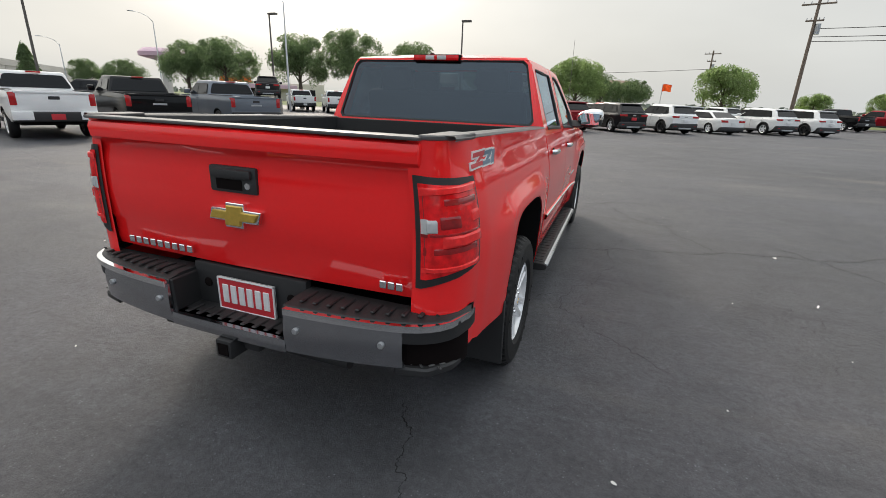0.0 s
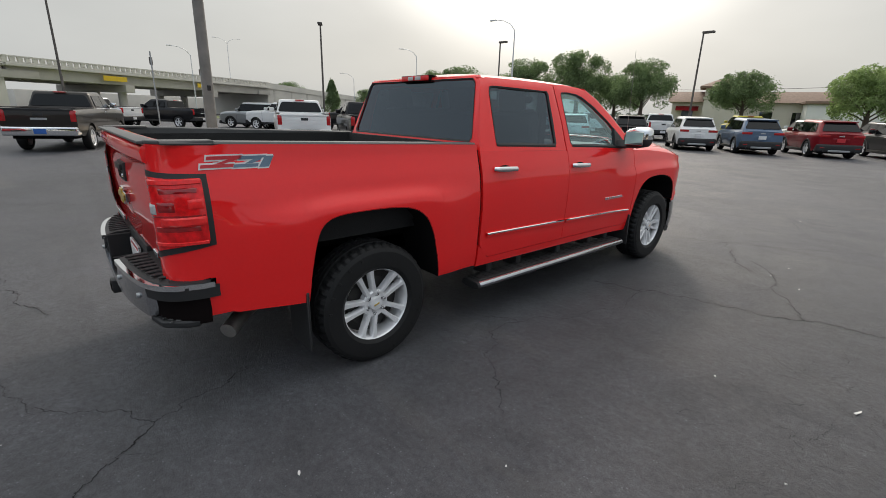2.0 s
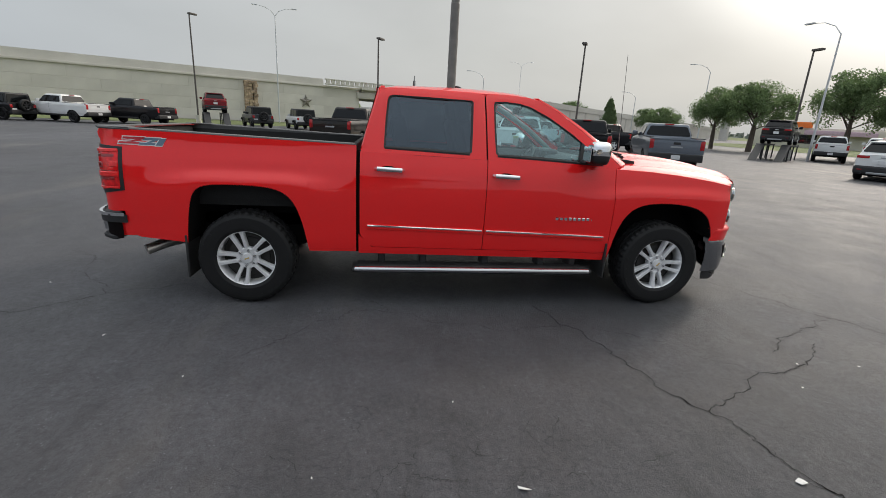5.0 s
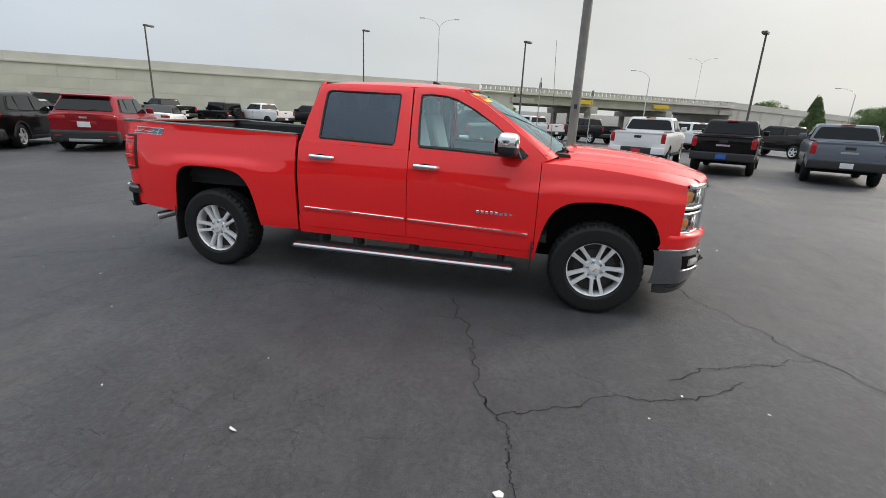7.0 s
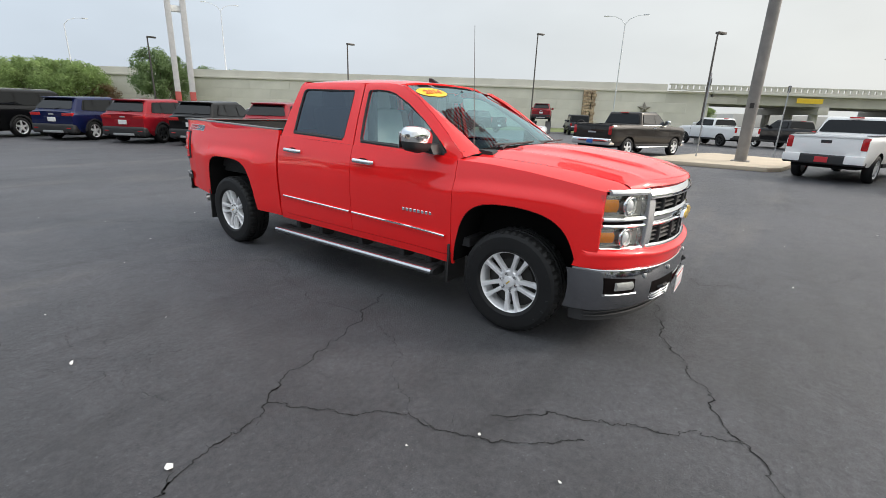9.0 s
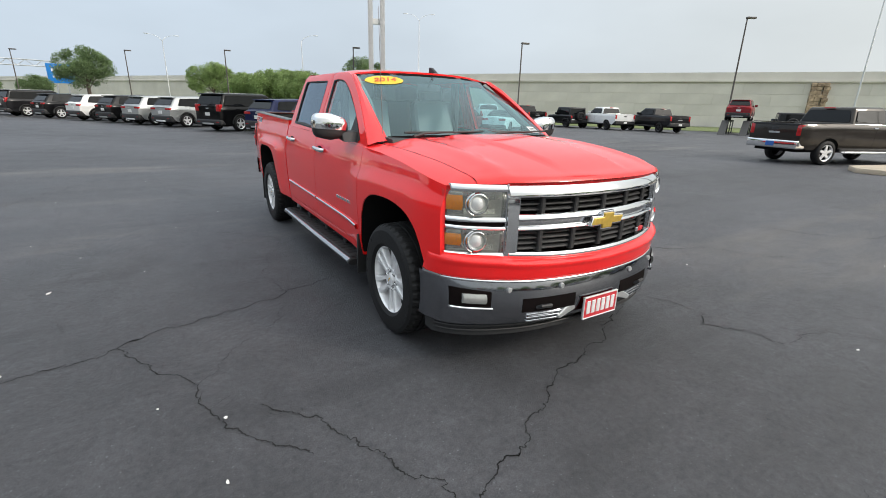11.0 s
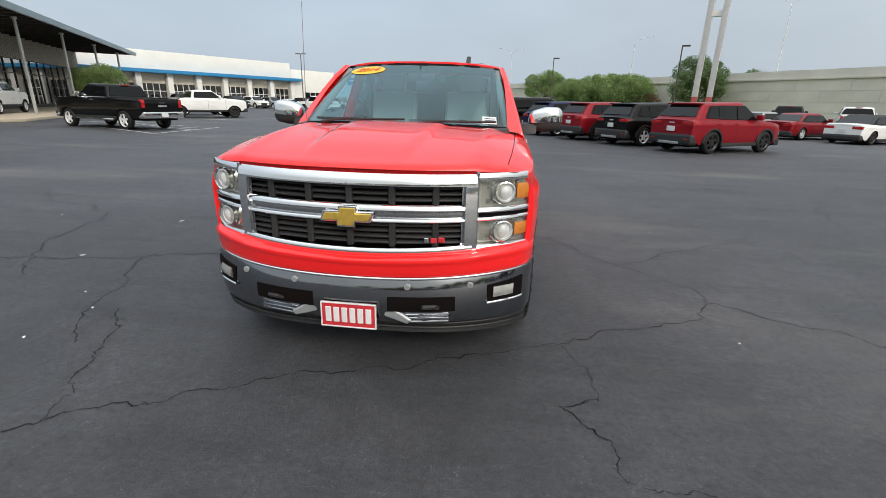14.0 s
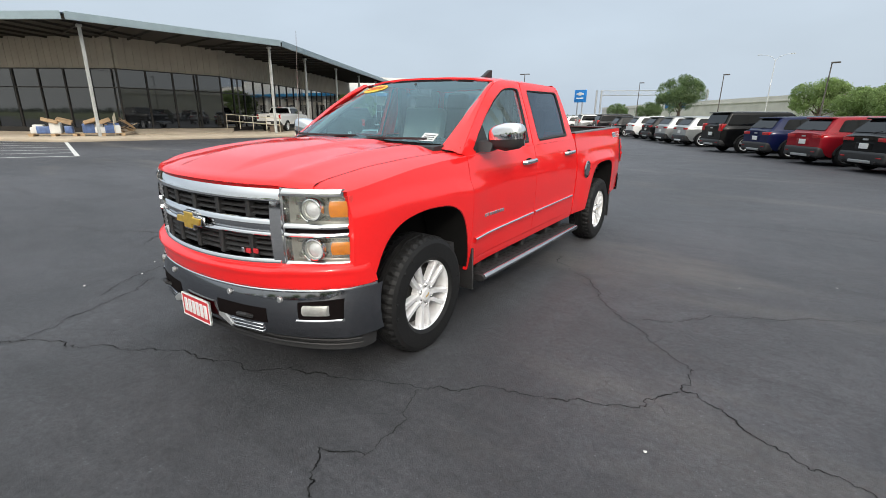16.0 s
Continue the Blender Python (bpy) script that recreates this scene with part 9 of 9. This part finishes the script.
crack([(2.4, 4.05), (1.97, 3.78), (1.65, 3.60), (1.32, 3.40), (1.12, 3.25), (0.88, 3.19), (0.53, 2.97), (0.31, 2.80), (-0.14, 2.67), (-0.47, 2.53), (-0.79, 2.41), (-1.23, 2.22), (-1.82, 1.90), (-2.36, 1.52), (-2.46, 1.38)], 0.008, 1, 9)
crack([(-0.9, -0.8), (-1.47, -0.12), (-1.92, 0.55), (-2.28, 0.90), (-2.47, 1.15), (-2.47, 1.36), (-2.73, 1.48), (-3.03, 1.70), (-3.4, 2.05), (-3.8, 2.5)], 0.007, 2, 5)
crack([(1.05, 0.64), (1.40, 0.75), (1.77, 0.94), (2.20, 1.06), (2.61, 1.22), (2.95, 1.32), (3.28, 1.42), (4.36, 1.86), (5.6, 2.2)], 0.0095, 3, 6)
crack([(2.61, 1.22), (2.44, 1.54), (2.20, 1.90), (2.17, 2.20), (1.92, 2.62), (1.80, 2.75)], 0.0085, 4, 5)
crack([(1.32, 3.40), (1.50, 3.05), (1.62, 2.75), (1.80, 2.42), (1.93, 2.25)], 0.008, 5, 4)
crack([(-0.55, -4.07), (-0.27, -3.75), (0.13, -3.57), (0.49, -3.30), (0.80, -3.05), (0.69, -2.85), (0.55, -2.50)], 0.006, 6, 4, FINE_CRACK)
crack([(0.80, -3.05), (1.0, -3.25), (1.18, -3.45), (1.6, -3.85), (1.9, -4.5)], 0.008, 7, 3)
crack([(0.96, -0.82), (1.19, -0.67), (1.20, -0.55), (1.40, -0.27), (1.49, 0.54), (1.48, 0.75)], 0.005, 8, 3, FINE_CRACK)
crack([(1.19, -0.67), (1.16, -0.96), (1.39, -1.25), (1.65, -1.39), (1.87, -1.61)], 0.005, 9, 2, FINE_CRACK)
crack([(-1.23, 2.24), (-1.35, 2.80), (-1.13, 2.89), (-1.21, 2.97), (-1.35, 3.12), (-1.33, 3.30)], 0.006, 10, 3, FINE_CRACK)
crack([(-1.96, 0.53), (-2.35, 0.27), (-2.73, -0.04), (-3.10, -0.31), (-3.8, -0.8)], 0.006, 11, 3)
crack([(1.5, 1.0), (1.9, 1.5), (2.2, 1.9)], 0.004, 12, 4)
crack([(-3.0, 4.3), (-2.2, 3.9), (-1.33, 3.3)], 0.005, 13, 3)
for seed, (x, y, a, n) in enumerate(((4.5, 4.5, 0.4, 9), (-5, 1.5, 2.2, 8), (3.2, -6.5, 1.2, 7), (6.5, -1.5, 1.8, 10), (-5.5, -4, 0.2, 9), (5.5, 7, 2.8, 9), (-1.5, 6.6, 0.3, 9), (9, 3, 0.9, 12), (-9, 5, 2.0, 12), (2, -9, 2.6, 12), (8, 12, 0.5, 14), (-6, 11, 2.3, 14), (-8, -6, 1.0, 10), (12, -6, 1.4, 12))):
    rng = random.Random(40 + seed)
    pts = [(x, y)]
    for k in range(n):
        a += rng.gauss(0, 0.35)
        pts.append((pts[-1][0] + 0.5 * math.cos(a), pts[-1][1] + 0.5 * math.sin(a)))
    crack(pts, 0.008, 60 + seed, 4)

# crazed patches where the surface is breaking up
for seed, (x, y, w, h, n) in enumerate(((2.85, -0.45, 0.42, 0.7, 13), (2.95, 0.25, 0.35, 0.4, 6), (2.2, 3.9, 0.6, 0.4, 10), (-0.6, 4.4, 0.9, 0.4, 8))):
    rng = random.Random(200 + seed)
    for k in range(n):
        px, py, a = x + rng.uniform(-w, w), y + rng.uniform(-h, h), rng.uniform(0, math.pi)
        pts = [(px, py)]
        for j in range(rng.randrange(2, 4)):
            a += rng.gauss(0, 0.7)
            pts.append((pts[-1][0] + 0.09 * math.cos(a), pts[-1][1] + 0.09 * math.sin(a)))
        crack(pts, 0.0035, 300 + 40 * seed + k, 1, FINE_CRACK)
PAPER = surf("litter_paper", (0.72, 0.71, 0.68), 0.8, vary=0.1)


def litter(x, y, size, seed, long=1.0):
    """A small scuffed flake of pale litter, slightly curled."""
    rng = random.Random(seed)
    bm = bmesh.new()
    k = rng.randrange(5, 8)
    vs = []
    for i in range(k):
        a = 2 * math.pi * i / k
        r = size * rng.uniform(0.6, 1.15)
        vs.append(bm.verts.new((r * math.cos(a) * long, r * math.sin(a), 0.004 + 0.008 * rng.random())))
    c = bm.verts.new((0, 0, 0.007))
    for i in range(k):
        bm.faces.new((c, vs[i], vs[(i + 1) % k]))
    ret = bmesh.ops.extrude_face_region(bm, geom=bm.faces[:])
    bmesh.ops.translate(bm, verts=[v for v in ret["geom"] if isinstance(v, bmesh.types.BMVert)], vec=(0, 0, 0.003))
    bmesh.ops.recalc_face_normals(bm, faces=bm.faces[:])
    tagged(part("litter_flake", bm, PAPER, smooth=0, m=pose(x, y, 0, 0, 0, rng.uniform(0, 180))), "small pale flake of litter on the asphalt", "litter", group="litter on the asphalt")


litter(3.12, -0.05, 0.011, 1, 3.4)
litter(3.16, 1.30, 0.026, 2, 1.2)
litter(2.11, 2.29, 0.009, 3)
litter(2.16, 2.74, 0.010, 4, 1.4)
litter(-1.72, 3.66, 0.011, 5, 1.3)
litter(2.4, 2.05, 0.007, 6)
_r = random.Random(77)
for k in range(46):
    a, d = _r.uniform(0, 2 * math.pi), _r.uniform(2.2, 7.5)
    x, y = d * math.cos(a), d * math.sin(a) * 1.2
    if abs(x) < 1.3 and abs(y) < 3.3:
        continue
    litter(x, y, _r.choice((0.004, 0.005, 0.006, 0.009)), 100 + k, _r.uniform(1, 1.8))
